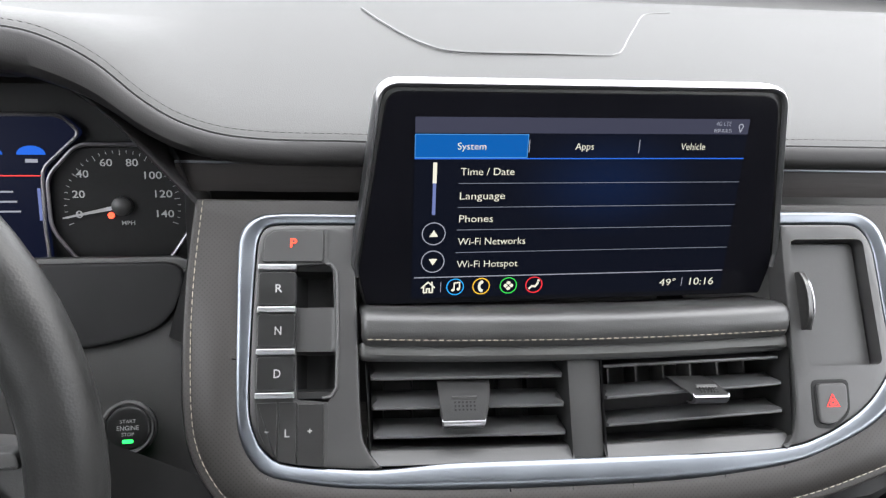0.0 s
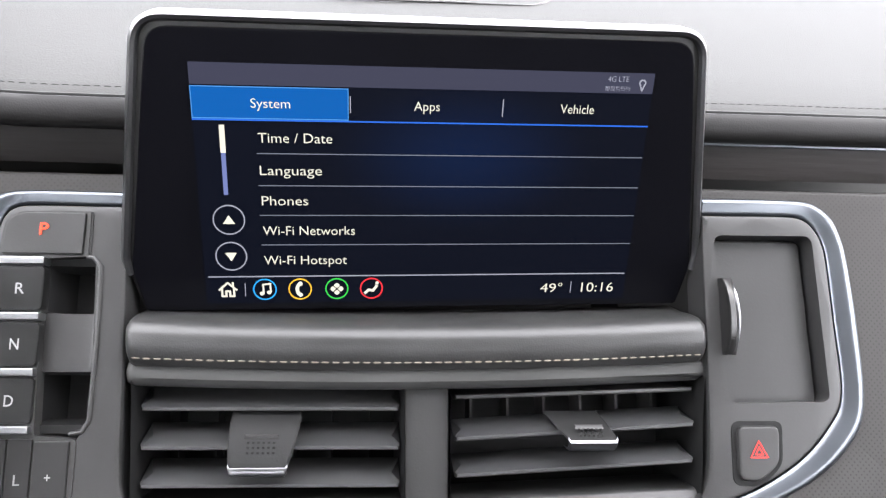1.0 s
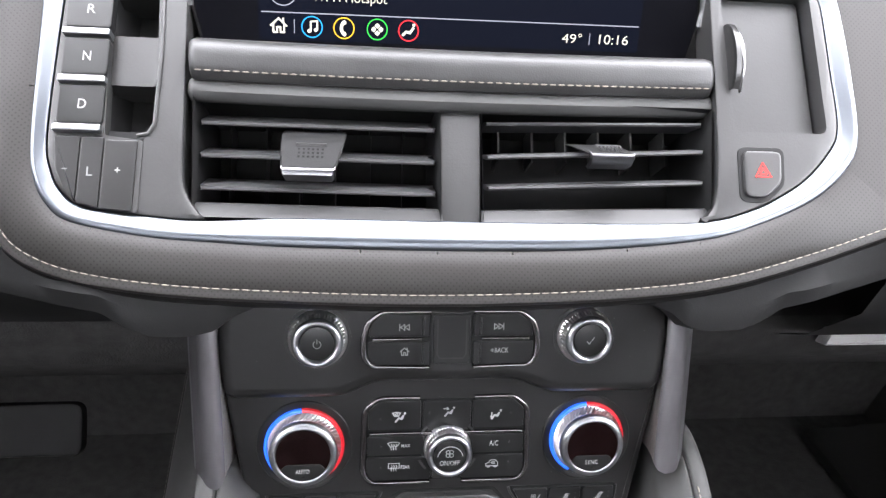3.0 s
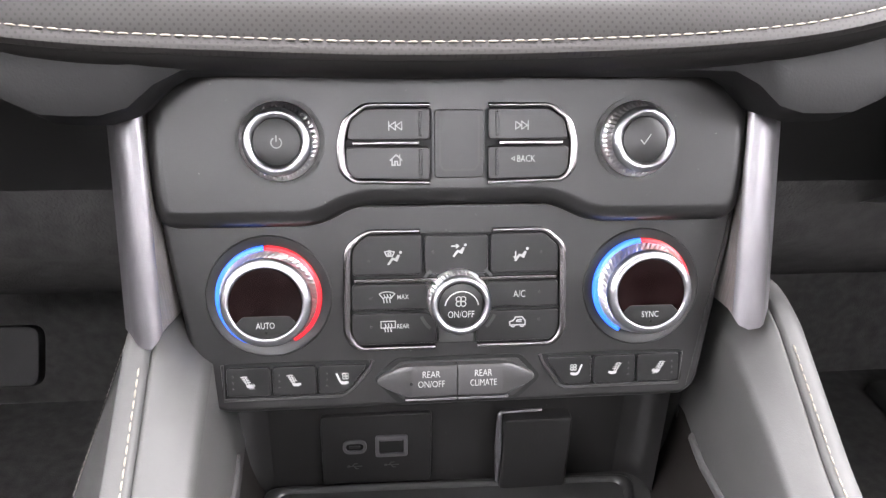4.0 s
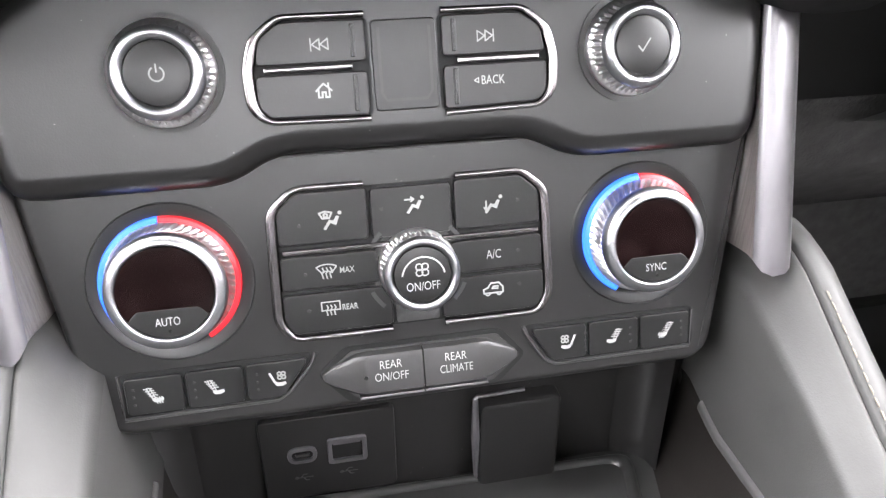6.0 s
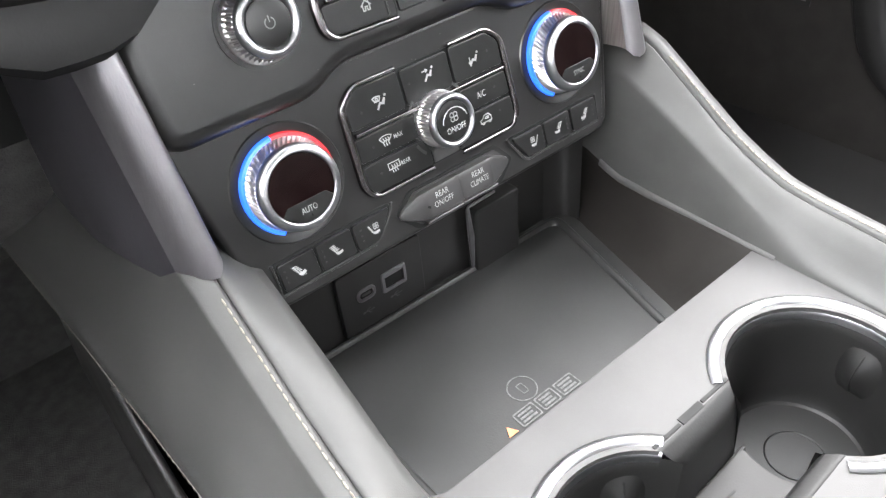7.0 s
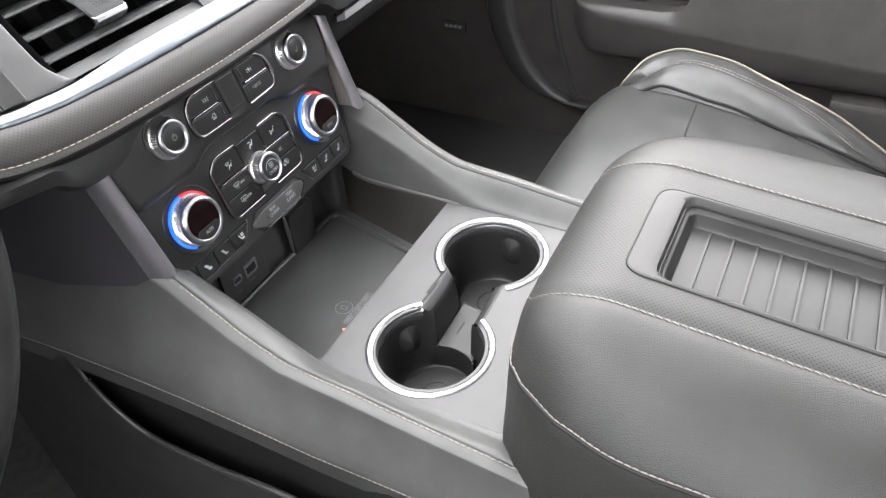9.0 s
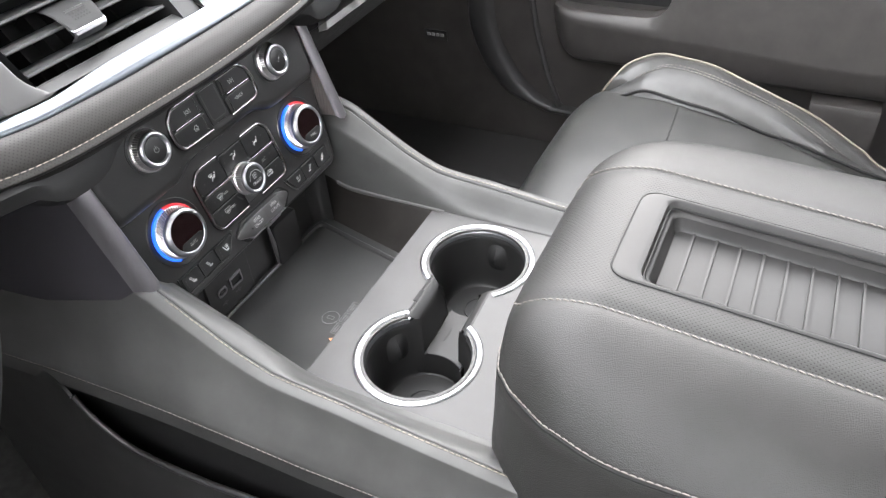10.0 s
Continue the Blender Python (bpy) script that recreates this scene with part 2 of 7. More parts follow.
def plate(outline, w0, w1, holes=(), chamfer=0.0):
    """A plate in the xy plane from w0 (back) to w1 (face), with holes; chamfer: rounding of its outer rim."""
    bm = bmesh.new()

    def clean(loop):
        out = []
        for q in loop:
            if not out or (Vector(q[:2]) - Vector(out[-1][:2])).length > 2e-5:
                out.append(q)
        if (Vector(out[0][:2]) - Vector(out[-1][:2])).length < 2e-5:
            out.pop()
        return out

    loops, rim = [clean(outline), *[clean(h) for h in holes]], []
    for k, loop in enumerate(loops):
        cx = sum(p[0] for p in loop) / len(loop)
        cy = sum(p[1] for p in loop) / len(loop)
        back = [bm.verts.new((p[0], p[1], w0)) for p in loop]
        rings = [back]
        steps = [(0.0, w1)] if not chamfer or k else [(0.0, w1 - chamfer), (0.3 * chamfer, w1 - 0.3 * chamfer), (chamfer, w1)]
        for off, w in steps:
            if off:
                n = len(loop)
                ring = []
                area = sum(loop[i - 1][0] * loop[i][1] - loop[i][0] * loop[i - 1][1] for i in range(n))
                for i in range(n):
                    a, b = Vector(loop[i - 1][:2]), Vector(loop[(i + 1) % n][:2])
                    t = (b - a)
                    t = t.normalized() if t.length > 1e-9 else Vector((1, 0))
                    nr = Vector((-t.y, t.x)) * (1 if area > 0 else -1)
                    ring.append(bm.verts.new((loop[i][0] + nr.x * off, loop[i][1] + nr.y * off, w)))
            else:
                ring = [bm.verts.new((p[0], p[1], w)) for p in loop]
            rings.append(ring)
        for a, b in zip(rings, rings[1:]):
            for i in range(len(loop)):
                bm.faces.new((a[i - 1], a[i], b[i], b[i - 1]))
        rim.append(rings[-1])
    edges = []
    for ring in rim:
        for i in range(len(ring)):
            e = bm.edges.get((ring[i - 1], ring[i])) or bm.edges.new((ring[i - 1], ring[i]))
            edges.append(e)
    if holes:
        bmesh.ops.triangle_fill(bm, use_beauty=True, edges=edges)
    else:
        bm.faces.new(rim[0])
    return bm


def dome(outline, w0, w1, r, n=5):
    """A plate whose face rolls down to its rim with radius r."""
    pts = [Vector((p[0], p[1])) for p in outline]
    m = len(pts)
    area = sum(pts[i - 1].x * pts[i].y - pts[i].x * pts[i - 1].y for i in range(m))
    nor = []
    for i in range(m):
        t = (pts[(i + 1) % m] - pts[i - 1]).normalized()
        nor.append(Vector((-t.y, t.x)) * (1 if area > 0 else -1))
    rows = [[(p.x, p.y, w0) for p in pts]]
    for k in range(n + 1):
        a = math.pi / 2 * k / n
        rows.append([(p.x + q.x * r * (1 - math.cos(a)), p.y + q.y * r * (1 - math.cos(a)), w1 - r * (1 - math.sin(a))) for p, q in zip(pts, nor)])
    bm = loft(rows, closed_rows=True)
    bm.verts.ensure_lookup_table()
    bm.faces.new([bm.verts[(n + 1) * m + i] for i in range(m)])
    return bm


def inset(pts, d):
    """The outline drawn in by d."""
    pts = [Vector((p[0], p[1])) for p in pts]
    m = len(pts)
    area = sum(pts[i - 1].x * pts[i].y - pts[i].x * pts[i - 1].y for i in range(m))
    out = []
    for i in range(m):
        t = (pts[(i + 1) % m] - pts[i - 1]).normalized()
        out.append(pts[i] + Vector((-t.y, t.x)) * (d if area > 0 else -d))
    return out


def loft(rows, closed_rows=False, closed_cols=False, caps=False):
    """A skin over rows of points."""
    bm = bmesh.new()
    vs = [[bm.verts.new(p) for p in r] for r in rows]
    m, n = len(vs), len(vs[0])
    for i in range(m if closed_cols else m - 1):
        for j in range(n if closed_rows else n - 1):
            q = (vs[i][j], vs[i][(j + 1) % n], vs[(i + 1) % m][(j + 1) % n], vs[(i + 1) % m][j])
            bm.faces.new(q)
    if caps and closed_rows:
        bm.faces.new(vs[0])
        bm.faces.new(vs[-1])
    return bm


def lathe(profile, seg=48, a0=0.0, a1=360.0):
    """A turned shape about z from (radius, height) points."""
    full = a1 - a0 >= 359.9
    n = seg if full else seg + 1
    rows = []
    for r, h in profile:
        rows.append([(r * math.cos(radians(a0 + (a1 - a0) * k / seg)), r * math.sin(radians(a0 + (a1 - a0) * k / seg)), h) for k in range(n)])
    return loft(rows, closed_rows=full)


def knurled(profile, teeth, depth, lo, hi, seg_per=4, slant=0.0):
    """A turned shape whose wall between the profile rows lo and hi has teeth, slanted by whole tooth widths."""
    n = teeth * seg_per
    rows = []
    for i, (r, h) in enumerate(profile):
        row = []
        for k in range(n):
            a = 2 * math.pi * (k / n + slant * h / (profile[hi][1] - profile[lo][1]) / teeth)
            d = depth if lo <= i <= hi and k % seg_per < seg_per // 2 else 0.0
            row.append(((r - d) * math.cos(a), (r - d) * math.sin(a), h))
        rows.append(row)
    return loft(rows, closed_rows=True)


def tube(path, r, seg=8, closed=False):
    """A round bar along a line; r: one radius or one for each point."""
    path = [Vector(p) for p in path]
    n = len(path)
    rows, side = [], None
    for i, p in enumerate(path):
        a = path[(i - 1) % n] if closed or i else p
        b = path[(i + 1) % n] if closed or i < n - 1 else p
        t = (b - a).normalized()
        if side is None:
            side = t.cross(Vector((0, 0, 1)) if abs(t.z) < 0.9 else Vector((0, 1, 0))).normalized()
        side = (side - t * side.dot(t)).normalized()
        up = t.cross(side)
        rr = r[i] if isinstance(r, (list, tuple)) else r
        rows.append([p + rr * (side * math.cos(2 * math.pi * k / seg) + up * math.sin(2 * math.pi * k / seg)) for k in range(seg)])
    return loft(rows, closed_rows=True, closed_cols=closed, caps=not closed)


def along(path, step):
    """Points and directions at even steps along a line."""
    path = [Vector(p) for p in path]
    out, left = [], 0.0
    for a, b in zip(path, path[1:]):
        d = (b - a).length
        if d < 1e-9:
            continue
        t = (b - a) / d
        s = left
        while s < d:
            out.append((a + t * s, t))
            s += step
        left = s - d
    return out


def stitches(path, up=(0, 0, 1), pitch=0.0048, length=0.0036, r=0.00055, slant=0.0):
    """Short thread stitches along a line, as one mesh."""
    verts, faces = [], []
    up = Vector(up)
    for p, t in along(path, pitch):
        s = t.cross(up).normalized()
        n = s.cross(t).normalized()
        t2 = (t + s * slant).normalized()
        a, b = p - t2 * length / 2, p + t2 * length / 2
        k = len(verts)
        for q, rr, lift in ((a, 0.45 * r, -0.3 * r), (a * 0.75 + b * 0.25, r, 0.35 * r), (a * 0.25 + b * 0.75, r, 0.35 * r), (b, 0.45 * r, -0.3 * r)):
            for j in range(5):
                an = 2 * math.pi * j / 5
                verts.append(q + n * (lift + rr * math.sin(an)) + s * rr * math.cos(an))
        for i in range(3):
            for j in range(5):
                faces.append((k + 5 * i + j, k + 5 * i + (j + 1) % 5, k + 5 * i + 5 + (j + 1) % 5, k + 5 * i + 5 + j))
    bm = bmesh.new()
    vs = [bm.verts.new(v) for v in verts]
    for f in faces:
        bm.faces.new([vs[i] for i in f])
    return bm


def words(text, width, height, material, parent, m, name="lettering", bold=0.008):
    """Flat lettering with the built-in font, fitted to a width and a capital height, centred at m."""
    cu = bpy.data.curves.new(name, "FONT")
    cu.body, cu.size, cu.extrude, cu.resolution_u, cu.offset = text, 1.0, 0.0, 3, bold
    tmp = bpy.data.objects.new(name, cu)
    scene.collection.objects.link(tmp)
    me = bpy.data.meshes.new_from_object(tmp.evaluated_get(bpy.context.evaluated_depsgraph_get()))
    bpy.data.objects.remove(tmp)
    bpy.data.curves.remove(cu)
    xs = [v.co.x for v in me.vertices]
    x0, x1 = min(xs), max(xs)
    ys = [v.co.y for v in me.vertices]
    y0, y1 = 0.0, max(ys)
    for v in me.vertices:
        v.co = ((v.co.x - (x0 + x1) / 2) / (x1 - x0) * width, (v.co.y - (y0 + y1) / 2) / (y1 - y0) * height, 0.0)
    me.materials.append(material)
    ob = new(name, me)
    ob.parent = parent
    ob.matrix_local = m
    return ob


def circle(cx, cy, r, n=40):
    return [(cx + r * math.cos(2 * math.pi * k / n), cy + r * math.sin(2 * math.pi * k / n)) for k in range(n)]


def arc(cx, cy, r, a0, a1, n=20):
    return [(cx + r * math.cos(radians(a0 + (a1 - a0) * k / n)), cy + r * math.sin(radians(a0 + (a1 - a0) * k / n))) for k in range(n + 1)]


def stroke(path, width, w0=0.0, w1=0.0003):
    """A flat ribbon along a line in the xy plane."""
    path = [Vector((p[0], p[1])) for p in path]
    left, right = [], []
    for i, p in enumerate(path):
        t = (path[min(i + 1, len(path) - 1)] - path[max(i - 1, 0)]).normalized()
        s = Vector((-t.y, t.x)) * width / 2
        left.append(p + s)
        right.append(p - s)
    bm = bmesh.new()
    for k in range(len(path) - 1):
        bm.faces.new([bm.verts.new((q.x, q.y, w1)) for q in (left[k], left[k + 1], right[k + 1], right[k])])
    bmesh.ops.remove_doubles(bm, verts=bm.verts, dist=1e-6)
    return bm


# poses of the panels: x right, y up the panel, z out of it
BEZEL = axes((0, 0.4895, 0.799), (1, -0.039, 0), (0, 0.79, 1))
SCREEN = axes((0, 0.539, 0.845), (1, 0.008, 0), (0, 0.116, 1))
CLIMATE = axes((0, 0.464, 0.628), (1, 0, 0), (0, 0.29, 1))
AUDIO = axes((0, 0.467, 0.676), (1, 0, 0), (0, 0.3, 1))
SOCKETS = axes((0, 0.476, 0.5), (1, 0, 0), (0, 0, 1))


# ---- printed signs ----
def sign(kind, parent, m, s=0.006, material=None, w=0.0):
    """A small printed symbol of height s, drawn with flat strokes."""
    lines, solid = [], []
    t = 0.10
    if kind == "power":
        lines = [arc(0, -0.05, 0.42, 125, 415, 20), [(0, 0.05), (0, 0.5)]]
    elif kind == "check":
        lines = [[(-0.4, -0.05), (-0.12, -0.4), (0.45, 0.42)]]
    elif kind in ("previous", "next"):
        f = -1 if kind == "previous" else 1
        lines = [[(f * (o + 0.0), 0.38), (f * (o + 0.55), 0.0), (f * (o + 0.0), -0.38), (f * (o + 0.0), 0.38)] for o in (-0.75, -0.15)] + [[(f * 0.48, 0.42), (f * 0.48, -0.42)]]
    elif kind == "home":
        lines = [[(-0.55, 0.0), (0, 0.5), (0.55, 0.0)], [(-0.38, 0.05), (-0.38, -0.45), (-0.12, -0.45), (-0.12, -0.1), (0.12, -0.1), (0.12, -0.45), (0.38, -0.45), (0.38, 0.05)], [(0.33, 0.25), (0.33, 0.5)]]
        t = 0.13
    elif kind == "back":
        lines = [[(0.35, 0.38), (-0.35, 0.0), (0.35, -0.38), (0.35, 0.38)]]
        t = 0.14
    elif kind in ("seat_heat", "seat_full", "seat_cool"):
        solid = [[(-0.16, -0.12), (0.08, -0.20), (0.52, -0.16), (0.56, -0.34), (0.30, -0.46), (-0.06, -0.44), (-0.20, -0.30)]]
        if kind == "seat_cool":
            solid += [[(-0.56, 0.52), (-0.40, 0.54), (-0.10, -0.16), (-0.24, -0.24)]]
            lines = [circle(0.28 + dx, 0.28 + dy, 0.12, 10) + [(0.40 + dx, 0.28 + dy)] for dx, dy in ((-0.13, 0.13), (0.13, 0.13), (-0.13, -0.13), (0.13, -0.13))]
        else:
            t = 0.075
            lines = [[(-0.62 + 0.10 * k, 0.50 - 0.16 * k), (-0.44 + 0.10 * k, 0.46 - 0.16 * k), (-0.34 + 0.10 * k, 0.54 - 0.16 * k), (-0.12 + 0.10 * k, 0.50 - 0.16 * k)] for k in range(4)] + [[(-0.46, 0.54), (-0.16, -0.16)], [(-0.26, 0.54), (0.02, -0.14)]]
            if kind == "seat_full":
                lines += [[(x, -0.12), (x + 0.05, -0.26), (x - 0.03, -0.40), (x + 0.02, -0.54)] for x in (0.10, 0.26, 0.42)]
    elif kind in ("air_face", "air_feet", "air_screen"):
        solid = [circle(0.50, 0.42, 0.11, 12), [(0.30, 0.27), (0.46, 0.22), (0.26, -0.26), (-0.04, -0.12), (-0.32, -0.50), (-0.46, -0.42), (-0.10, 0.08), (0.12, 0.0)]]
        lines = {"air_face": [[(-0.50, 0.34), (-0.02, 0.34)], [(-0.16, 0.46), (0.0, 0.34), (-0.16, 0.22)]], "air_feet": [[(-0.35, 0.2), (-0.35, -0.3)], [(-0.47, -0.15), (-0.35, -0.32), (-0.22, -0.15)]],
                 "air_screen": [[(-0.62, 0.46), (-0.30, 0.54), (0.06, 0.46), (-0.08, 0.16), (-0.46, 0.16), (-0.62, 0.46)], arc(-0.28, 0.32, 0.10, 0, 360, 10)]}[kind]
    elif kind in ("defrost", "rear_defrost"):
        if kind == "defrost":
            lines = [arc(0, -0.9, 1.35, 62, 118, 10), arc(0, -0.55, 0.55, 55, 125, 8), [(-0.63, 0.28), (-0.32, -0.1)], [(0.63, 0.28), (0.32, -0.1)]]
        else:
            lines = [[(-0.6, 0.45), (0.6, 0.45), (0.6, -0.12), (-0.6, -0.12), (-0.6, 0.45)]]
        lines += [[(x, 0.22), (x + 0.07, 0.05), (x - 0.05, -0.15), (x, -0.45)] for x in (-0.25, 0.0, 0.25)]
        t = 0.09
    elif kind == "fan":
        lines = [circle(0.24 * math.cos(a), 0.24 * math.sin(a), 0.19, 14) + [(0.24 * math.cos(a) + 0.19, 0.24 * math.sin(a))] for a in (0.785, 2.356, 3.927, 5.498)]
        t = 0.08
    elif kind == "car":
        lines = [[(-0.6, -0.25), (-0.62, 0.0), (-0.35, 0.1), (-0.15, 0.38), (0.35, 0.38), (0.6, 0.1), (0.6, -0.25), (-0.6, -0.25)], [(0.30, 0.16), (0.0, 0.16), (-0.08, 0.04), (0.28, 0.02)], arc(-0.36, -0.25, 0.14, 180, 360, 8), arc(0.36, -0.25, 0.14, 180, 360, 8)]
    elif kind == "usb":
        lines = [[(-0.6, 0), (0.6, 0)], [(-0.3, 0), (-0.05, 0.3), (0.2, 0.3)], [(-0.1, 0), (0.1, -0.3), (0.3, -0.3)]]
        solid = [circle(-0.6, 0, 0.16, 10)]
    elif kind == "note":
        solid = [circle(-0.22, -0.3, 0.15, 12), circle(0.28, -0.22, 0.15, 12)]
        lines = [[(-0.1, -0.3), (-0.1, 0.4), (0.4, 0.46), (0.4, -0.2)]]
        t = 0.13
    elif kind == "phone":
        lines = [arc(0.42, 0, 0.62, 128, 232, 10)]
        solid = [circle(0.02, 0.42, 0.17, 10), circle(0.02, -0.42, 0.17, 10)]
        t = 0.24
    elif kind == "petals":
        solid = [[(c * x - d * y, d * x + c * y) for x, y in ((0.06, 0.0), (0.16, -0.10), (0.22, -0.19), (0.34, -0.20), (0.48, 0.0), (0.34, 0.20), (0.22, 0.19), (0.16, 0.10))] for c, d in ((1, 0), (0, 1), (-1, 0), (0, -1))]
    elif kind == "seat":
        lines = [[(-0.44, -0.34), (-0.20, -0.10), (0.12, -0.16), (0.36, 0.20)]]
        solid = [circle(0.40, 0.44, 0.13, 10)]
        t = 0.20
    elif kind == "pin":
        lines = [arc(0, 0.15, 0.26, -40, 220, 16), [(-0.2, -0.02), (0, -0.5), (0.2, -0.02)]]
        t = 0.13
    elif kind == "triangle":
        lines = [[(-0.5, -0.4), (0.5, -0.4), (0, 0.5), (-0.5, -0.4)], [(-0.22, -0.24), (0.22, -0.24), (0, 0.16), (-0.22, -0.24)]]
        t = 0.06
    elif kind == "up":
        solid = [[(-0.5, -0.35), (0.5, -0.35), (0, 0.45)]]
    elif kind == "down":
        solid = [[(-0.5, 0.35), (0, -0.45), (0.5, 0.35)]]
    bm = bmesh.new()
    for ln in lines:
        p = [Vector((a[0] * s, a[1] * s)) for a in ln]
        for a, b in zip(p, p[1:]):
            d = (b - a)
            if d.length < 1e-7:
                continue
            d = d.normalized()
            n = Vector((-d.y, d.x)) * t * s / 2
            e = d * t * s * 0.4
            bm.faces.new([bm.verts.new((q.x, q.y, w)) for q in (a - e + n, a - e - n, b + e - n, b + e + n)])
    for so in solid:
        bm.faces.new([bm.verts.new((a[0] * s, a[1] * s, w)) for a in so])
    for f in bm.faces:
        if f.normal.z < 0:
            f.normal_flip()
    return part("symbol", bm, material or PRINT, parent, m=m, weigh=False)

# ---- the cabin's shell ----
FLOOR_Z = 0.10
GROUND_GREY = surf("unseen_ground_grey", (0.10, 0.10, 0.098), 0.9, vary=0.2, cloud=0.8, grain=60, bump=0.4, spec=0.2)


def shell_piece(name, bm, material, label, category, bevel=0.0):
    return tagged(part(name, bm, material, bevel=bevel), label, category, kind="structure")


shell_piece("floor", box(1.80, 3.2, 0.04, (0, -0.30, FLOOR_Z - 0.02)), CARPET, "black carpeted cabin floor", "floor")
shell_piece("wall_front", box(1.80, 0.05, 0.90, (0, 1.30, 0.55)), PLASTIC_DARK, "dark firewall behind the dashboard", "wall")
# Unseen; the height of this wall sets how much light comes from behind.
shell_piece("wall_rear", box(1.80, 0.05, 1.16, (0, -1.90, 0.68)), LEATHER, "unseen dark rear wall that limits light from behind", "wall")
# Unseen wall, added to keep low side light off the console.
shell_piece("wall_driver_side", box(0.06, 3.2, 0.86, (-0.93, -0.30, 0.53)), PLASTIC_DARK, "unseen dark wall that blocks low light beside the driver", "wall")
shell_piece("wall_passenger_rear", box(0.06, 0.75, 0.90, (0.93, -1.52, 0.55)), PLASTIC_DARK, "dark rear door panel behind the passenger", "wall")
# Unseen ground, added to cut and bounce the light from below.
shell_piece("ground", box(60, 60, 0.05, (0, 0, -0.42)), GROUND_GREY, "unseen grey ground added outside the car", "ground")
shell_piece("ceiling", box(1.70, 2.1, 0.04, (0, -0.85, 1.52)), HEADLINER, "light grey cloth headliner", "ceiling")
for sx in (-1, 1):
    # Unseen panels, added to block light from the rear sides.
    shell_piece("wall_side_rear", box(0.05, 1.10, 0.60, (sx * 0.905, -1.33, 1.22)), PLASTIC_DARK, "unseen dark panel that blocks light at the rear quarter", "wall")
    shell_piece("pillar", tube([(sx * 0.90, 1.25, 0.96), (sx * 0.86, 0.75, 1.26), (sx * 0.80, 0.18, 1.52)], 0.04, 10), HEADLINER, "grey windscreen pillar", "pillar")
    shell_piece("pillar", box(0.06, 0.14, 0.62, (sx * 0.88, -0.75, 1.22)), HEADLINER, "grey pillar behind the front door", "pillar")

# ---- dashboard ----
EDGE = [(-0.90, 0.60, 0.925), (-0.70, 0.585, 0.930), (-0.62, 0.575, 0.945), (-0.57, 0.570, 0.972), (-0.52, 0.57, 0.990), (-0.46, 0.57, 1.000), (-0.40, 0.57, 1.000), (-0.350, 0.57, 0.996), (-0.325, 0.57, 0.990),
        (-0.300, 0.57, 0.976), (-0.275, 0.57, 0.953), (-0.250, 0.57, 0.938), (-0.215, 0.57, 0.930), (-0.15, 0.57, 0.928), (0.0, 0.566, 0.928), (0.154, 0.562, 0.929), (0.30, 0.562, 0.928), (0.60, 0.575, 0.925), (0.90, 0.60, 0.92)]
edge = smooth_line(EDGE, 6)
dash = thing("dashboard", "black leather-wrapped dashboard with a hooded instrument bay", "dashboard")

rows = []
for p in edge:
    h = max(0.0, p.z - 0.93)
    rows.append([(p.x, p.y + 0.004, p.z - 0.002), (p.x, p.y + 0.02, p.z + 0.001), (p.x, p.y + 0.07, p.z + 0.003 - 0.10 * h), (p.x, p.y + 0.16, p.z + 0.007 - 0.45 * h),
                 (p.x, p.y + 0.28, p.z + 0.014 - 0.85 * h), (p.x, p.y + 0.42, p.z + 0.022 - h), (p.x, p.y + 0.475, p.z + 0.0245 - h)])
part("top_skin", loft(rows), DASH_TOP, dash, "soft dark dash top washed pale by the sky")
rows = []
for p in edge:
    h = max(0.0, p.z - 0.93)
    rows.append([(p.x, p.y + 0.475, p.z + 0.0245 - h), (p.x, p.y + 0.478, p.z + 0.005 - h), (p.x, p.y + 0.60, p.z - 0.005 - h), (p.x, p.y + 0.72, p.z + 0.02 - h)])
part("rear_shelf", loft(rows), PLASTIC_DARK, dash, "dark shelf at the foot of the windscreen")
rows = []
for p in edge:
    k = 1.0 + 0.6 * min(1, max(0.0, p.z - 0.93) / 0.06)
    rows.append([(p.x, p.y + 0.0065, p.z - 0.0050), (p.x, p.y + 0.0035, p.z - 0.0016), (p.x, p.y + 0.0010, p.z - 0.0010), (p.x, p.y - 0.0022, p.z - 0.0026), (p.x, p.y - 0.0048 * k, p.z - 0.0065 * k), (p.x, p.y - 0.0058 * k, p.z - 0.0105 * k), (p.x, p.y - 0.0040 * k, p.z - 0.0145 * k), (p.x, p.y + 0.001, p.z - 0.0172 * k), (p.x, p.y + 0.02, p.z - 0.0180 * k)])
part("roll_seam", tube([(p.x, p.y + 0.0048, p.z - 0.0016) for p in edge], 0.0012, 6), GAP, dash, "dark seam behind the roll")
part("front_roll", loft(rows), ROLL_LEATHER, dash, "padded leather roll along the dash edge")
part("stitching", stitches([(p.x, p.y + 0.012, p.z + 0.0012) for p in edge if -0.2 > p.x or p.x > -0.2], pitch=0.005, length=0.0034, r=0.00022), DASH_TOP, dash, "dark thread along the roll")

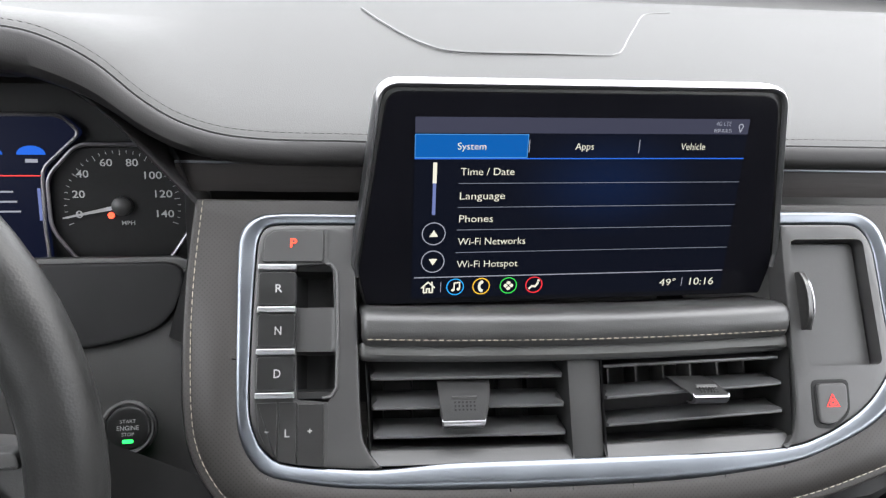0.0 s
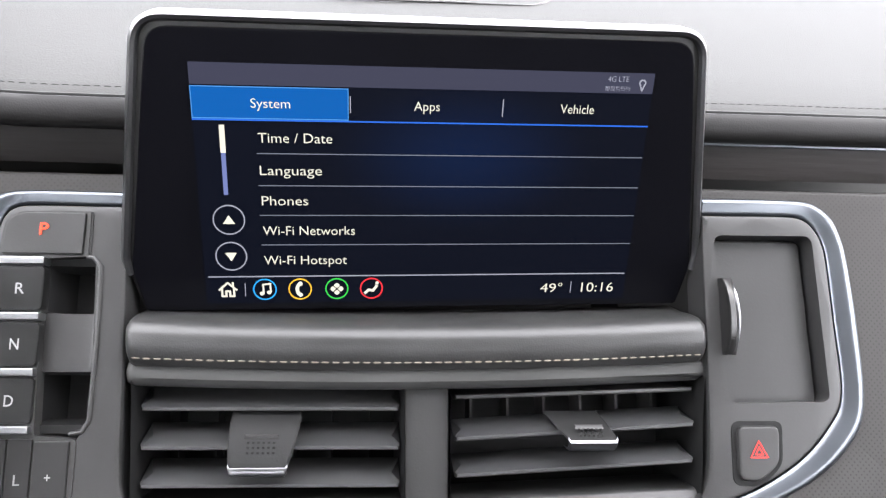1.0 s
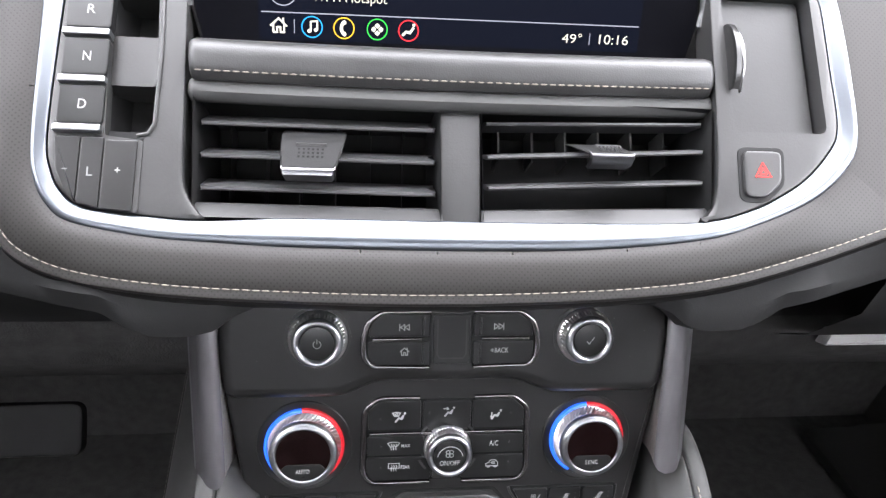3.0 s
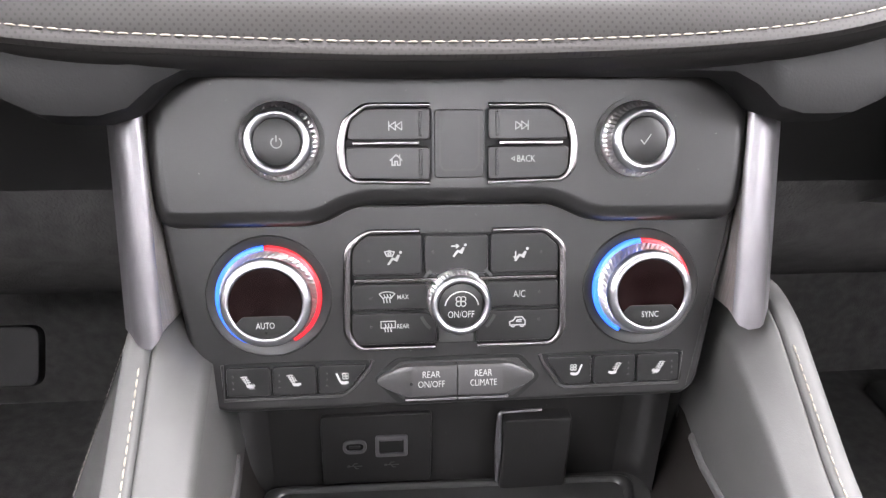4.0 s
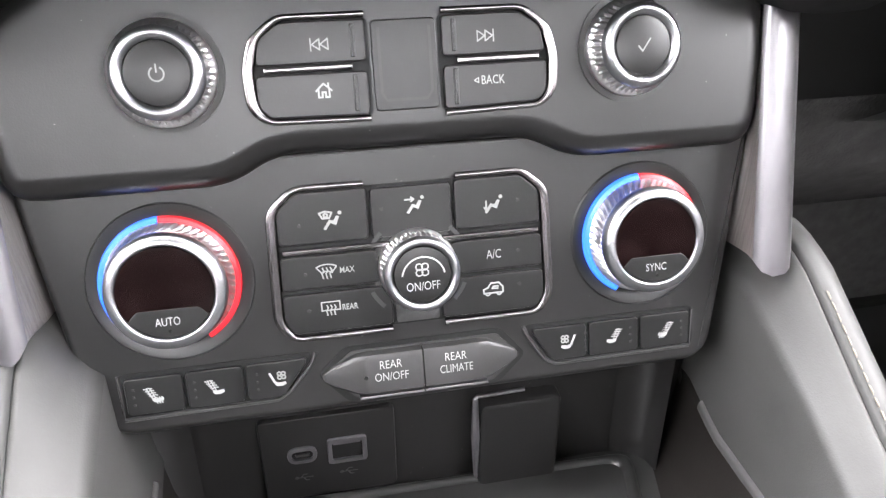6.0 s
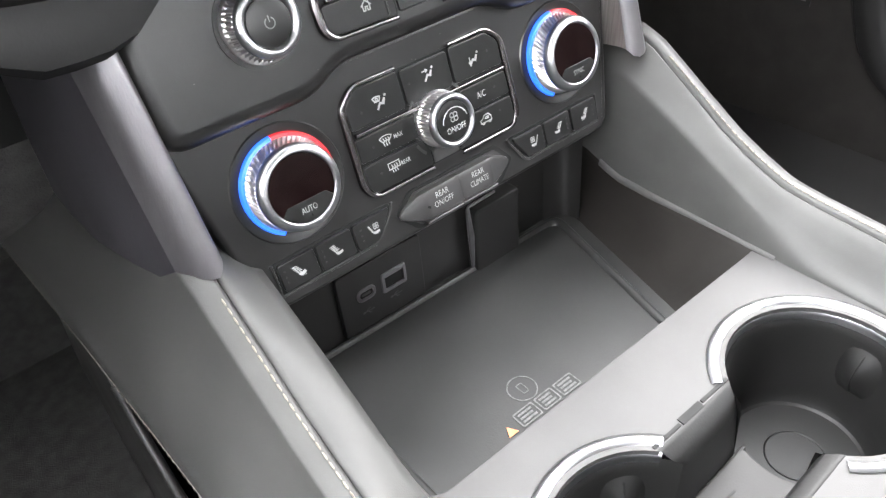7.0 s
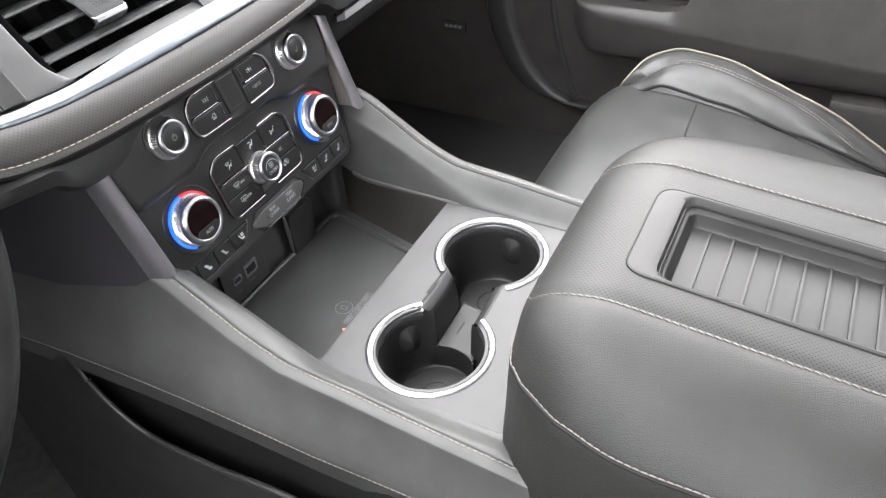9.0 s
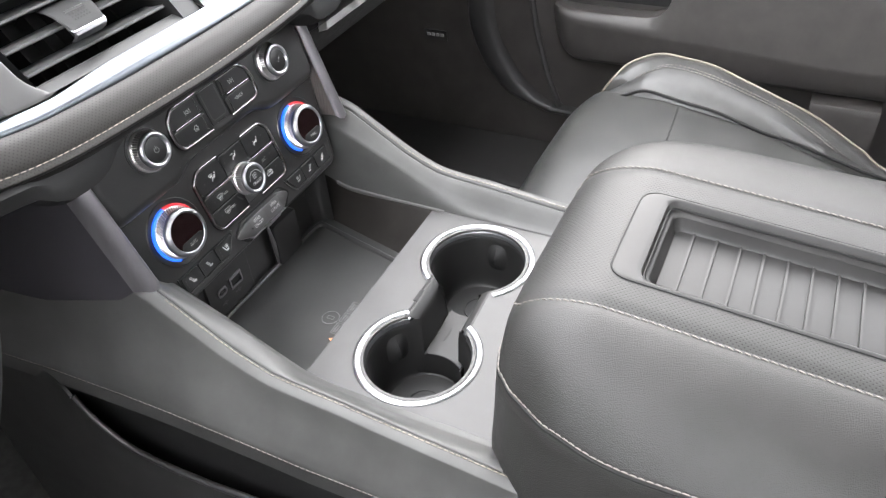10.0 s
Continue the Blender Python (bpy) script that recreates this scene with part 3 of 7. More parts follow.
part("panel_seam", tube(smooth_line([(p[0], p[1], p[2] + 0.0004) for p in ((-0.1257, 0.955, 0.9490), (-0.1107, 0.905, 0.9461), (-0.0888, 0.845, 0.9426), (-0.0688, 0.808, 0.9404), (-0.05, 0.792, 0.9395), (-0.0169, 0.789, 0.9393), (0.0324, 0.790, 0.9394), (0.07, 0.789, 0.9393), (0.0979, 0.7889, 0.9393), (0.1068, 0.7934, 0.9395), (0.118, 0.8059, 0.9403), (0.1434, 0.856, 0.9432), (0.1721, 0.9108, 0.9463), (0.1922, 0.9496, 0.9485), (0.2055, 0.9679, 0.9496), (0.2213, 0.9756, 0.95), (0.2413, 0.9812, 0.9503))], 5), 0.0009, 6), PLASTIC_DARK, dash, "thin dark panel seam")
# strip of dark wood under the roll, with a thin bright line
for u0, u1 in ((-0.262, 0.88),):
    xs = [u0 + (u1 - u0) * k / 40 for k in range(41)]
    yy = lambda x: 0.572 - 0.039 * x * (1 if abs(x) < 0.3 else 0.3 / abs(x)) + (0.03 * max(0, x - 0.3))
    part("wood_strip", loft([[(x, yy(x) + 0.01, 0.9135), (x, yy(x) - 0.001, 0.9115), (x, yy(x) - 0.005, 0.901), (x, yy(x) - 0.006, 0.892), (x, yy(x) + 0.012, 0.8865)] for x in xs]), WOOD, dash, "dark open-pore wood strip")
    part("bright_line", tube([(x, yy(x) - 0.0025, 0.9108) for x in xs], 0.0009, 6), SATIN, dash, "thin bright line")

# leather panel round the bright frame, on the bezel's plane
OUT_IN = [(-0.150, 0.1046, -0.150, 0.0975), (-0.180, 0.1048, -0.180, 0.0975), (-0.2005, 0.1046, -0.1995, 0.0972), (-0.2110, 0.1030, -0.2065, 0.0955), (-0.2185, 0.0985, -0.2100, 0.0920), (-0.2228, 0.0915, -0.2120, 0.0868), (-0.2243, 0.0800, -0.2130, 0.0780), (-0.2240, 0.0400, -0.2145, 0.0400),
          (-0.2229, -0.0160, -0.2151, -0.0159), (-0.2195, -0.0380, -0.2112, -0.0345), (-0.2115, -0.0525, -0.2050, -0.0450), (-0.1985, -0.0612, -0.1930, -0.0525), (-0.1623, -0.0678, -0.1600, -0.0568),
          (-0.130, -0.0700, -0.1330, -0.0580), (-0.0886, -0.0716, -0.0886, -0.0556), (-0.013, -0.0719, -0.0069, -0.0552), (0.0652, -0.0700, 0.0652, -0.0545), (0.1300, -0.0634, 0.1300, -0.0525),
          (0.1635, -0.0541, 0.1600, -0.0455), (0.1984, -0.0382, 0.1900, -0.0300), (0.2207, -0.0186, 0.2095, -0.0110), (0.2288, 0.0014, 0.2175, 0.0060), (0.2285, 0.0420, 0.2165, 0.0420),
          (0.2262, 0.0740, 0.2152, 0.0740), (0.2238, 0.0880, 0.2136, 0.0850), (0.2195, 0.0985, 0.2100, 0.0925), (0.2125, 0.1050, 0.2050, 0.0975), (0.2040, 0.1080, 0.1985, 0.0995), (0.1850, 0.1087, 0.1830, 0.0999), (0.1472, 0.1085, 0.1467, 0.0995)]
ring_out = smooth_line([p[:2] for p in OUT_IN], 6)
ring_in = smooth_line([p[2:] for p in OUT_IN], 6)
STITCH = [(-0.2480, 0.1120), (-0.2515, 0.0600), (-0.2512, 0.0067), (-0.2465, -0.0375), (-0.2320, -0.0660), (-0.2155, -0.0790), (-0.1893, -0.0870), (-0.1462, -0.0922), (-0.0878, -0.0944), (-0.0280, -0.0952),
          (0.0333, -0.0935), (0.0964, -0.0894), (0.1451, -0.0826), (0.1959, -0.0684), (0.2551, -0.0483), (0.33, -0.026), (0.45, 0.0), (0.60, 0.018), (0.78, 0.025)]
stitch_line = smooth_line(STITCH, 6)
outer = []
for i, p in enumerate(stitch_line):
    t = (stitch_line[min(i + 1, len(stitch_line) - 1)] - stitch_line[max(i - 1, 0)]).normalized()
    outer.append(p + Vector((t.y, -t.x)) * 0.0055)
panel = [(q.x, q.y) for q in outer] + [(0.80, 0.115), (-0.2535, 0.115)]
hole = [((a.x + b.x) / 2, (a.y + b.y) / 2) for a, b in zip(ring_out, ring_in)]
hole = [(q[0], q[1]) for q in hole] + [(0.1472, 0.1035), (-0.150, 0.1005)]
part("leather_panel", plate(panel, -0.004, 0.0, [hole], chamfer=0.003), PERF_FINE, dash, "perforated black leather panel with pale stitching", BEZEL)
part("stitching", stitches([(p.x, p.y, 0.0004) for p in stitch_line], pitch=0.0050, length=0.0038, r=0.00035), THREAD, dash, "cream stitching", BEZEL)

# the panel swells between the frame and its seam
rows, near = [], 0
for p in stitch_line[3:-24]:
    near = min(range(near, len(ring_out)), key=lambda i: (ring_out[i] - p).length)
    q = ring_out[near]
    e = max(0.0, min(1.0, (0.084 - p.y) / 0.07)) * max(0.0, min(1.0, (0.25 - p.x) / 0.06))
    rows.append([(q.x + (p.x - q.x) * f, q.y + (p.y - q.y) * f, 0.0004 + e * h) for f, h in ((-0.1, 0.0006), (0.08, 0.0022), (0.25, 0.0034), (0.45, 0.0036), (0.65, 0.0029), (0.82, 0.0014), (0.95, 0.0001), (1.0, -0.0008))])
# Underside leather coloured near black to stand in for the shade below.
UNDERSIDE = surf("shaded_underside", (0.009, 0.0085, 0.008), 0.6, vary=0.2, bump=0.1, spec=0.2)
part("leather_roll", loft(rows), PERF_FINE, dash, "swelling perforated leather", BEZEL, smooth=80)
rows = []
for i, p in enumerate(stitch_line):
    t = (stitch_line[min(i + 1, len(stitch_line) - 1)] - stitch_line[max(i - 1, 0)]).normalized()
    n = Vector((t.y, -t.x))
    rows.append([(p.x + n.x * o, p.y + n.y * o, w) for o, w in ((0.0050, -0.0035), (0.0066, -0.0060), (0.0072, -0.0110), (0.0060, -0.0180), (0.0020, -0.0260), (-0.006, -0.034))])
part("leather_underside", loft(rows), UNDERSIDE, dash, "rolled leather underside, coloured dark for shade", BEZEL)

rows = []
for a, b in zip(ring_out, ring_in):
    d = 0.24 * (a - b).length
    rows.append([(a.x + (b.x - a.x) * f, a.y + (b.y - a.y) * f, w) for f, w in ((0.0, -0.004), (0.0, 0.0004 + 0.20 * d), (0.03, 0.0010 + 0.32 * d), (0.10, 0.0012 + 0.46 * d), (0.22, 0.0013 + 0.60 * d), (0.30, 0.0013 + 0.63 * d), (0.38, 0.0013 + 0.60 * d), (0.55, 0.0013 + 0.44 * d), (0.80, 0.0012 + 0.20 * d), (0.94, 0.0009 + 0.05 * d), (1.0, 0.0), (1.0, -0.006))])
part("aluminium_frame", loft(rows), SATIN, dash, "satin aluminium frame round the center controls", BEZEL)
left_edge = [(-0.150, 0.0975), (-0.1496, 0.067), (-0.1478, 0.02), (-0.1462, -0.025), (-0.1435, -0.043), (-0.133, -0.0578)]
right_edge = [(0.1467, 0.0995), (0.1458, 0.0713), (0.1452, 0.02), (0.1435, -0.022), (0.1400, -0.042), (0.1310, -0.0525)]
lp = [q for q in smooth_line(left_edge, 5)]
li = [q for q in ring_in if q.x < -0.1335 and not (q.y < -0.05 and q.x > -0.1335)]
KEYPAD = rounded([(-0.2112, 0.0700), (-0.2113, -0.0140), (-0.2085, -0.034), (-0.200, -0.0478), (-0.1900, -0.0530), (-0.1665, -0.0555), (-0.1665, -0.0165), (-0.1860, -0.0145), (-0.1890, 0.0700), (-0.1670, 0.0715), (-0.1672, 0.0940), (-0.2000, 0.0935), (-0.2085, 0.0890)], 0.0015, 2)
left_out = [(q.x, q.y) for q in li] + [(q.x, q.y) for q in reversed(lp)]
hole_l = rounded([(-0.2105, -0.0140), (-0.2070, -0.0340), (-0.1990, -0.0480), (-0.1890, -0.0528), (-0.1668, -0.0552), (-0.1668, -0.0165), (-0.1610, -0.0080), (-0.1645, 0.0690), (-0.1675, 0.0720), (-0.1675, 0.0938), (-0.2020, 0.0932), (-0.2084, 0.0885), (-0.2106, 0.0705)], 0.0012, 2)
part("left_panel", plate(left_out, -0.02, 0.0015, [hole_l], chamfer=0.0025), PLASTIC, dash, "charcoal plastic panel", BEZEL)
rp = smooth_line(right_edge, 5)
ri = [q for q in ring_in if q.x > 0.1315]
right_out = [(q.x, q.y) for q in ri] + [(q.x, q.y) for q in rp]
RECESS = rounded([(0.1555, 0.0005), (0.2103, 0.0011), (0.2073, 0.0889), (0.1524, 0.0884)], 0.005, 4)
part("right_panel", plate(right_out, -0.02, 0.0015, [RECESS], chamfer=0.0025), PLASTIC, dash, "charcoal plastic panel", BEZEL)

# ---- display ----
display = thing("touchscreen", "tablet-style touchscreen with a chrome edge showing a settings menu", "touchscreen", SCREEN)
GLASS = [(-0.141, -0.0185), (0.1415, -0.0185), (0.1462, 0.004), (0.1287, 0.1225), (-0.1287, 0.1225), (-0.1462, 0.004)]
glass_line = rounded(GLASS, [0.002, 0.002, 0.006, 0.010, 0.010, 0.006], 5)
HOUSE = [(-0.1425, -0.0195), (0.1425, -0.0195), (0.1490, 0.004), (0.1325, 0.1275), (-0.1325, 0.1275), (-0.1490, 0.004)]
part("housing", plate(rounded(HOUSE, [0.002, 0.002, 0.006, 0.012, 0.012, 0.006], 5), -0.022, 0.0, chamfer=0.002), PLASTIC_DARK, display)
chrome_path = [(-0.1482, 0.002), (-0.1490, 0.010)] + [(q.x, q.y) for q in rounded([(-0.1490, 0.012), (-0.1332, 0.1275), (0.1332, 0.1275), (0.1490, 0.012)], [0.0, 0.013, 0.013, 0.0], 8)] + [(0.1490, 0.010), (0.1482, 0.002)]
rows = []
for i, q in enumerate(chrome_path):
    a, b = Vector(chrome_path[max(i - 1, 0)]), Vector(chrome_path[min(i + 1, len(chrome_path) - 1)])
    t = (b - a).normalized()
    n = Vector((-t.y, t.x))
    rows.append([(q[0] + n.x * o, q[1] + n.y * o, w) for o, w in ((-0.0028, 0.0012), (-0.0018, 0.0030), (0.0, 0.0036), (0.0018, 0.001), (0.0020, -0.006), (0.0012, -0.016))])
part("chrome_edge", loft(rows), EDGE_METAL, display, "bright chrome edge")
part("glass", plate(glass_line, -0.001, 0.0018, chamfer=0.0008), GLOSS, display, "glossy black glass")

# padded brow below the display
brow = thing("padded_brow", "padded black leather brow with pale stitching below the screen", "trim pad")
PADP = [(0.550, 0.8190), (0.536, 0.8245), (0.524, 0.8305), (0.515, 0.8340), (0.5085, 0.8345), (0.5040, 0.8315), (0.5015, 0.8265), (0.5005, 0.8220), (0.5005, 0.8190), (0.5020, 0.8150), (0.5050, 0.8135)]
LIPP = [(0.5065, 0.8145), (0.5025, 0.8130), (0.4995, 0.8095), (0.4995, 0.8055), (0.5020, 0.8025), (0.5090, 0.8010), (0.525, 0.801)]


def bow(x):
    """How far the brow swells towards the seats."""
    return 0.0055 * max(0.0, 1 - (x / 0.146) ** 2)


def bar_along_x(prof, x0, x1, turn, r=0.004):
    """A profile drawn along x with rounded ends."""
    rows = []
    cy = sum(p[0] for p in prof) / len(prof)
    cz = sum(p[1] for p in prof) / len(prof)
    ends = [(0.0, 0.55), (0.15, 0.80), (0.5, 0.95), (1.0, 1.0)]
    for e, s in ends:
        rows.append((x0 + e * r, s))
    for k in range(1, 24):
        rows.append((x0 + r + (x1 - x0 - 2 * r) * k / 24, 1.0))
    for e, s in reversed(ends):
        rows.append((x1 - e * r, s))
    return loft([[(x, cy + (p[0] - cy) * s - turn * x - bow(x), cz + (p[1] - cz) * s) for p in prof] for x, s in rows])


part("pad", bar_along_x(PADP, -0.1455, 0.1455, 0.02), LEATHER_SMOOTH, brow, "padded leather")
part("lip", bar_along_x(LIPP, -0.1468, 0.1480, 0.02), BOLSTER_LEATHER, brow, "rolled leather lip")
part("stitching", stitches([(x / 100, 0.5006 - 0.02 * x / 100 - bow(x / 100), 0.8205) for x in range(-14, 15)], up=(0, -1, 0), pitch=0.0050, length=0.0040, r=0.00048), THREAD, brow, "pale grey stitching")

# ---- center stack ----
audio = thing("audio_panel", "satin black audio control panel with chrome-edged buttons", "control panel", AUDIO)
AP = rounded([(-0.1340, -0.0395), (-0.0625, -0.0395), (-0.0460, -0.0300), (0.0440, -0.0300), (0.0615, -0.0395), (0.1335, -0.0395), (0.1375, -0.010), (0.1360, 0.06), (-0.1320, 0.06), (-0.1370, -0.010)], [0.011, 0.010, 0.010, 0.010, 0.010, 0.011, 0.02, 0.01, 0.01, 0.02], 6)
part("fascia", dome(AP, -0.02, 0.0, 0.0085, 6), PLASTIC_SOFT, audio, "satin black fascia with rolled edges", smooth=60)
climate = thing("climate_panel", "satin black climate control panel with two dials", "control panel", CLIMATE)
CP = rounded([(-0.1105, -0.0822), (0.1150, -0.0818), (0.1215, -0.0760), (0.1385, 0.018), (-0.1355, 0.018), (-0.1205, -0.0765)], [0.006, 0.006, 0.006, 0.004, 0.004, 0.006], 4)
part("fascia", dome(CP, -0.02, 0.0, 0.0030, 4), PLASTIC_SOFT, climate, "satin black fascia", smooth=60)
sockets = thing("socket_wall", "black back wall of the storage tray with sockets", "panel", SOCKETS)
part("wall_plate", plate(rect(-0.124, -0.045, 0.142, 0.045), -0.012, 0.0), PLASTIC_SOFT, sockets)
for u, d in ((-0.1085, -1), (0.1110, 1)):
    part("corner_post", loft([[(u - d * 0.012, v, 0.0004), (u - d * 0.006, v, 0.0016), (u, v, 0.0048), (u + d * 0.004, v, 0.0095), (u + d * 0.006, v, 0.018)] for v in (-0.034, 0.0, 0.045)]), PLASTIC_SOFT, sockets, "rounded corner of the tray wall", smooth=80)

# Near black: the shade under the dash and in recesses; also dark plastic.
GAP_SOFT = surf("black_plastic_and_shade", (0.011, 0.011, 0.011), 0.65, vary=0.2, bump=0.1, spec=0.2)
# lower dash behind and beside the stack
rows = []
for k in range(161):
    x = -0.88 + 1.76 * k / 160
    h = math.exp(-((abs(x) - 0.152) / 0.030) ** 4)
    r = max(0.0, min(1.0, (abs(x) - 0.20) / 0.12))
    rows.append([(x, 0.455 + 0.04 * r, 0.735 + 0.03 * r), (x, 0.440 + 0.05 * r, 0.722 - 0.012 * h), (x, 0.441 + 0.05 * r, 0.712 - 0.018 * h), (x, 0.455 + 0.04 * r, 0.706 - 0.020 * h), (x, 0.52, 0.700 - 0.022 * h), (x, 0.575, 0.660), (x, 0.605, 0.60), (x, 0.635, 0.54), (x, 0.70, 0.48), (x, 0.80, 0.42), (x, 1.02, 0.36), (x, 1.06, 0.10)])
# Upper band coloured darker than the lining, for the shade under the leather.
part("lower_dash", loft([r[:7] for r in rows]), GAP_SOFT, dash, "lower dashboard coloured near black for the shade there")
part("footwell_lining", loft([r[6:] for r in rows]), CARPET, dash, "dark carpeted lining of the footwells")

# ---- console ----
console = thing("center_console", "wide center console with leather bolsters and a storage tray", "console")
CX = 0.012
SEAM = [(0.10, 0.511), (0.16, 0.5172), (0.20, 0.5210), (0.24, 0.5252), (0.28, 0.5300), (0.32, 0.5330), (0.34, 0.5355), (0.36, 0.5435), (0.38, 0.5535), (0.40, 0.5665), (0.42, 0.5795), (0.44, 0.5925), (0.46, 0.599), (0.52, 0.597), (0.60, 0.580), (0.68, 0.560)]
CREST = [(0.10, 0.5065), (0.25, 0.508), (0.30, 0.5115), (0.33, 0.5200), (0.36, 0.5350), (0.39, 0.5510), (0.42, 0.5650), (0.45, 0.5780), (0.50, 0.575), (0.68, 0.53)]


def lerp(table, y, k=1):
    if y <= table[0][0]:
        return table[0][k]
    for a, b in zip(table, table[1:]):
        if y <= b[0]:
            return a[k] + (b[k] - a[k]) * (y - a[0]) / (b[0] - a[0])
    return table[-1][k]


LOW = [(-0.4, 0.448), (0.10, 0.466), (0.20, 0.4757), (0.25, 0.4807), (0.30, 0.4855), (0.34, 0.4929), (0.38, 0.4995), (0.42, 0.5045), (0.46, 0.508), (0.50, 0.5105), (0.54, 0.513), (0.68, 0.515)]
LOW_X = [(-0.4, -0.158), (0.10, -0.165), (0.20, -0.170), (0.30, -0.1765), (0.38, -0.1825), (0.46, -0.1873), (0.54, -0.1926), (0.68, -0.203)]
POCKET = [(-0.4, 0.432), (0.0, 0.432), (0.20, 0.429), (0.35, 0.424), (0.40, 0.417), (0.443, 0.4145), (0.470, 0.4155), (0.490, 0.4185), (0.505, 0.426), (0.518, 0.436), (0.530, 0.449), (0.541, 0.472), (0.548, 0.492), (0.56, 0.506), (0.70, 0.510)]
WALL = [(0.30, 0.503), (0.40, 0.5045), (0.44, 0.506), (0.46, 0.513), (0.50, 0.53)]


def mirror(a):
    """The other side's x for a place on the driver's side."""
    return 0.0225 - 0.0055 * max(0.0, min(1.0, (-a - 0.113) / 0.027)) - a


for sx in (-1, 1):
    xs_ = lambda a: a if sx < 0 else mirror(a)
    rows, seam, low, wall = [], [], [], []
    for k in range(120):
        y = -0.35 + 1.03 * k / 119
        xs = lambda a: a if sx < 0 else mirror(a)
        zs, zl, xl, zc, zw = lerp(SEAM, y), lerp(LOW, y), lerp(LOW_X, y), lerp(CREST, y), lerp(WALL, y)
        prof = [(-0.1085, zw - 0.010), (-0.1100, zw), (-0.1115, zw * 0.6 + zc * 0.4), (-0.1145, zc - 0.0035), (-0.1190, zc - 0.0002), (-0.1240, zc * 0.72 + zs * 0.28), (-0.1300, zc * 0.35 + zs * 0.65), (-0.1352, zs - 0.0022), (-0.1370, zs - 0.0024), (-0.1380, zs - 0.0038), (-0.1389, zs - 0.0012), (-0.1405, zs - 0.0002), (-0.1440, zs + 0.0003), (-0.1490, zs - 0.0008)]
        x0, z0 = -0.1490, zs - 0.0008
        prof += [(x0 + (xl - x0) * (f - 0.22 * math.sin(math.pi * f)), z0 + (zl - z0) * (f ** 1.5)) for f in (0.12, 0.25, 0.4, 0.55, 0.7, 0.85, 0.97)]
        prof += [(xl - 0.0004, zl - 0.0040), (xl + 0.0010, zl - 0.0058), (xl + 0.0030, zl - 0.0062), (xl + 0.004, zl - 0.03)]
        rows.append([(xs(a), y, z) for a, z in prof])
        seam.append((xs(-0.1412), y, zs + 0.0004))
        low.append((xs(xl - 0.0006), y, zl - 0.0010))
        if y > 0.325 and y < 0.50:
            xf = -0.1015 if sx < 0 else min(0.0885 + (y - 0.355) * 0.262, xs(-0.1085) - 0.004)
            xt = xs(-0.1110)
            xm = lambda f: xt + (xf - xt) * f
            wall.append([(xt, y, zw + 0.0002), (xm(0.07), y, zw - 0.0006), (xm(0.12), y, zw - 0.004), (xm(0.36), y, 0.4895), (xm(0.66), y, 0.4755), (xm(0.88), y, 0.4692), (xf, y, 0.4675)])
    part("bolster", loft(rows), BOLSTER_LEATHER, console, "black leather bolster with cream stitching", smooth=70)
    d = 1 if sx < 0 else -1
    lip = [r[0] for r in wall if r[0][1] < 0.462]
    part("tray_lip", loft([[(x + d * o, y, z + h) for o, h in ((-0.0016, 0.0002), (-0.0006, 0.0011), (0.0008, 0.0013), (0.0022, 0.0007), (0.0029, -0.0008), (0.0030, -0.0030))] for x, y, z in lip]), CONSOLE_GREY, console, "thin grey lip of the tray", smooth=80)
    part("lip_gap", tube([(x - d * 0.0022, y, z + 0.0008) for x, y, z in lip], 0.0008, 6), GAP, console, "dark gap beside the lip")
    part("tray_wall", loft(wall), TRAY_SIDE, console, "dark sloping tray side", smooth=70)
    part("stitching", stitches([q for q in seam if 0.14 < q[1] < 0.435], pitch=0.0048, length=0.0038, r=0.00044), THREAD, console, "cream stitching")
    part("stitching", stitches([q for q in low if -0.2 < q[1]], up=(sx * 0.7, 0, 0.7), pitch=0.0048, length=0.0038, r=0.00042), THREAD_GREY, console, "cream stitching")
    side = [-0.4 + 1.1 * k / 110 for k in range(111)]
    part("side_panel", loft([[(xs_(-0.1880), y, lerp(POCKET, y) - 0.002), (xs_(-0.1905), y, lerp(POCKET, y) - 0.004), (xs_(-0.1940), y, min(0.41, lerp(POCKET, y) - 0.02)), (xs_(-0.198), y, 0.36), (xs_(-0.200), y, 0.25), (xs_(-0.20), y, 0.10)] for y in side]), PLASTIC_DARK, console, "dark plastic console side", smooth=60)
    # Lining coloured black: the shade inside the pocket is put into it.
    part("pocket_lining", loft([[(xs_(lerp(LOW_X, y) + 0.005), y, lerp(LOW, y) - 0.004), (xs_(-0.1700), y, lerp(LOW, y) - 0.03), (xs_(-0.1660), y, 0.40), (xs_(-0.168), y, 0.37), (xs_(-0.190), y, 0.37)] for y in side]), GAP_SOFT, console, "side pocket lining coloured black for the shade inside", smooth=60)
    part("pocket_lip", tube([(xs_(-0.1890), y, lerp(POCKET, y)) for y in side if y < 0.545], 0.0030, 10), PLASTIC, console, "rounded pocket lip")

# graphite top with the cup wells
CUPS = [(-0.054, 0.2605), (0.075, 0.2625)]
R_IN, R_OUT = 0.0462, 0.0547
well = arc(*CUPS[0], R_IN, 38, 322, 40) + arc(*CUPS[1], R_IN, -142, 142, 40)
FIL = 0.013
TOP = [Vector((-0.113, 0.10)), Vector((0.137, 0.10))] + [Vector((0.1355 - 0.008 + 0.008 * math.cos(a), 0.3385 + 0.008 + 0.008 * math.sin(a))) for a in [-math.pi / 2 * k / 8 for k in range(9)]] + [Vector((-0.1115 + FIL - FIL * math.cos(a), 0.3385 + FIL + FIL * math.sin(a))) for a in [-math.pi / 2 * (1 - k / 8) for k in range(9)]]
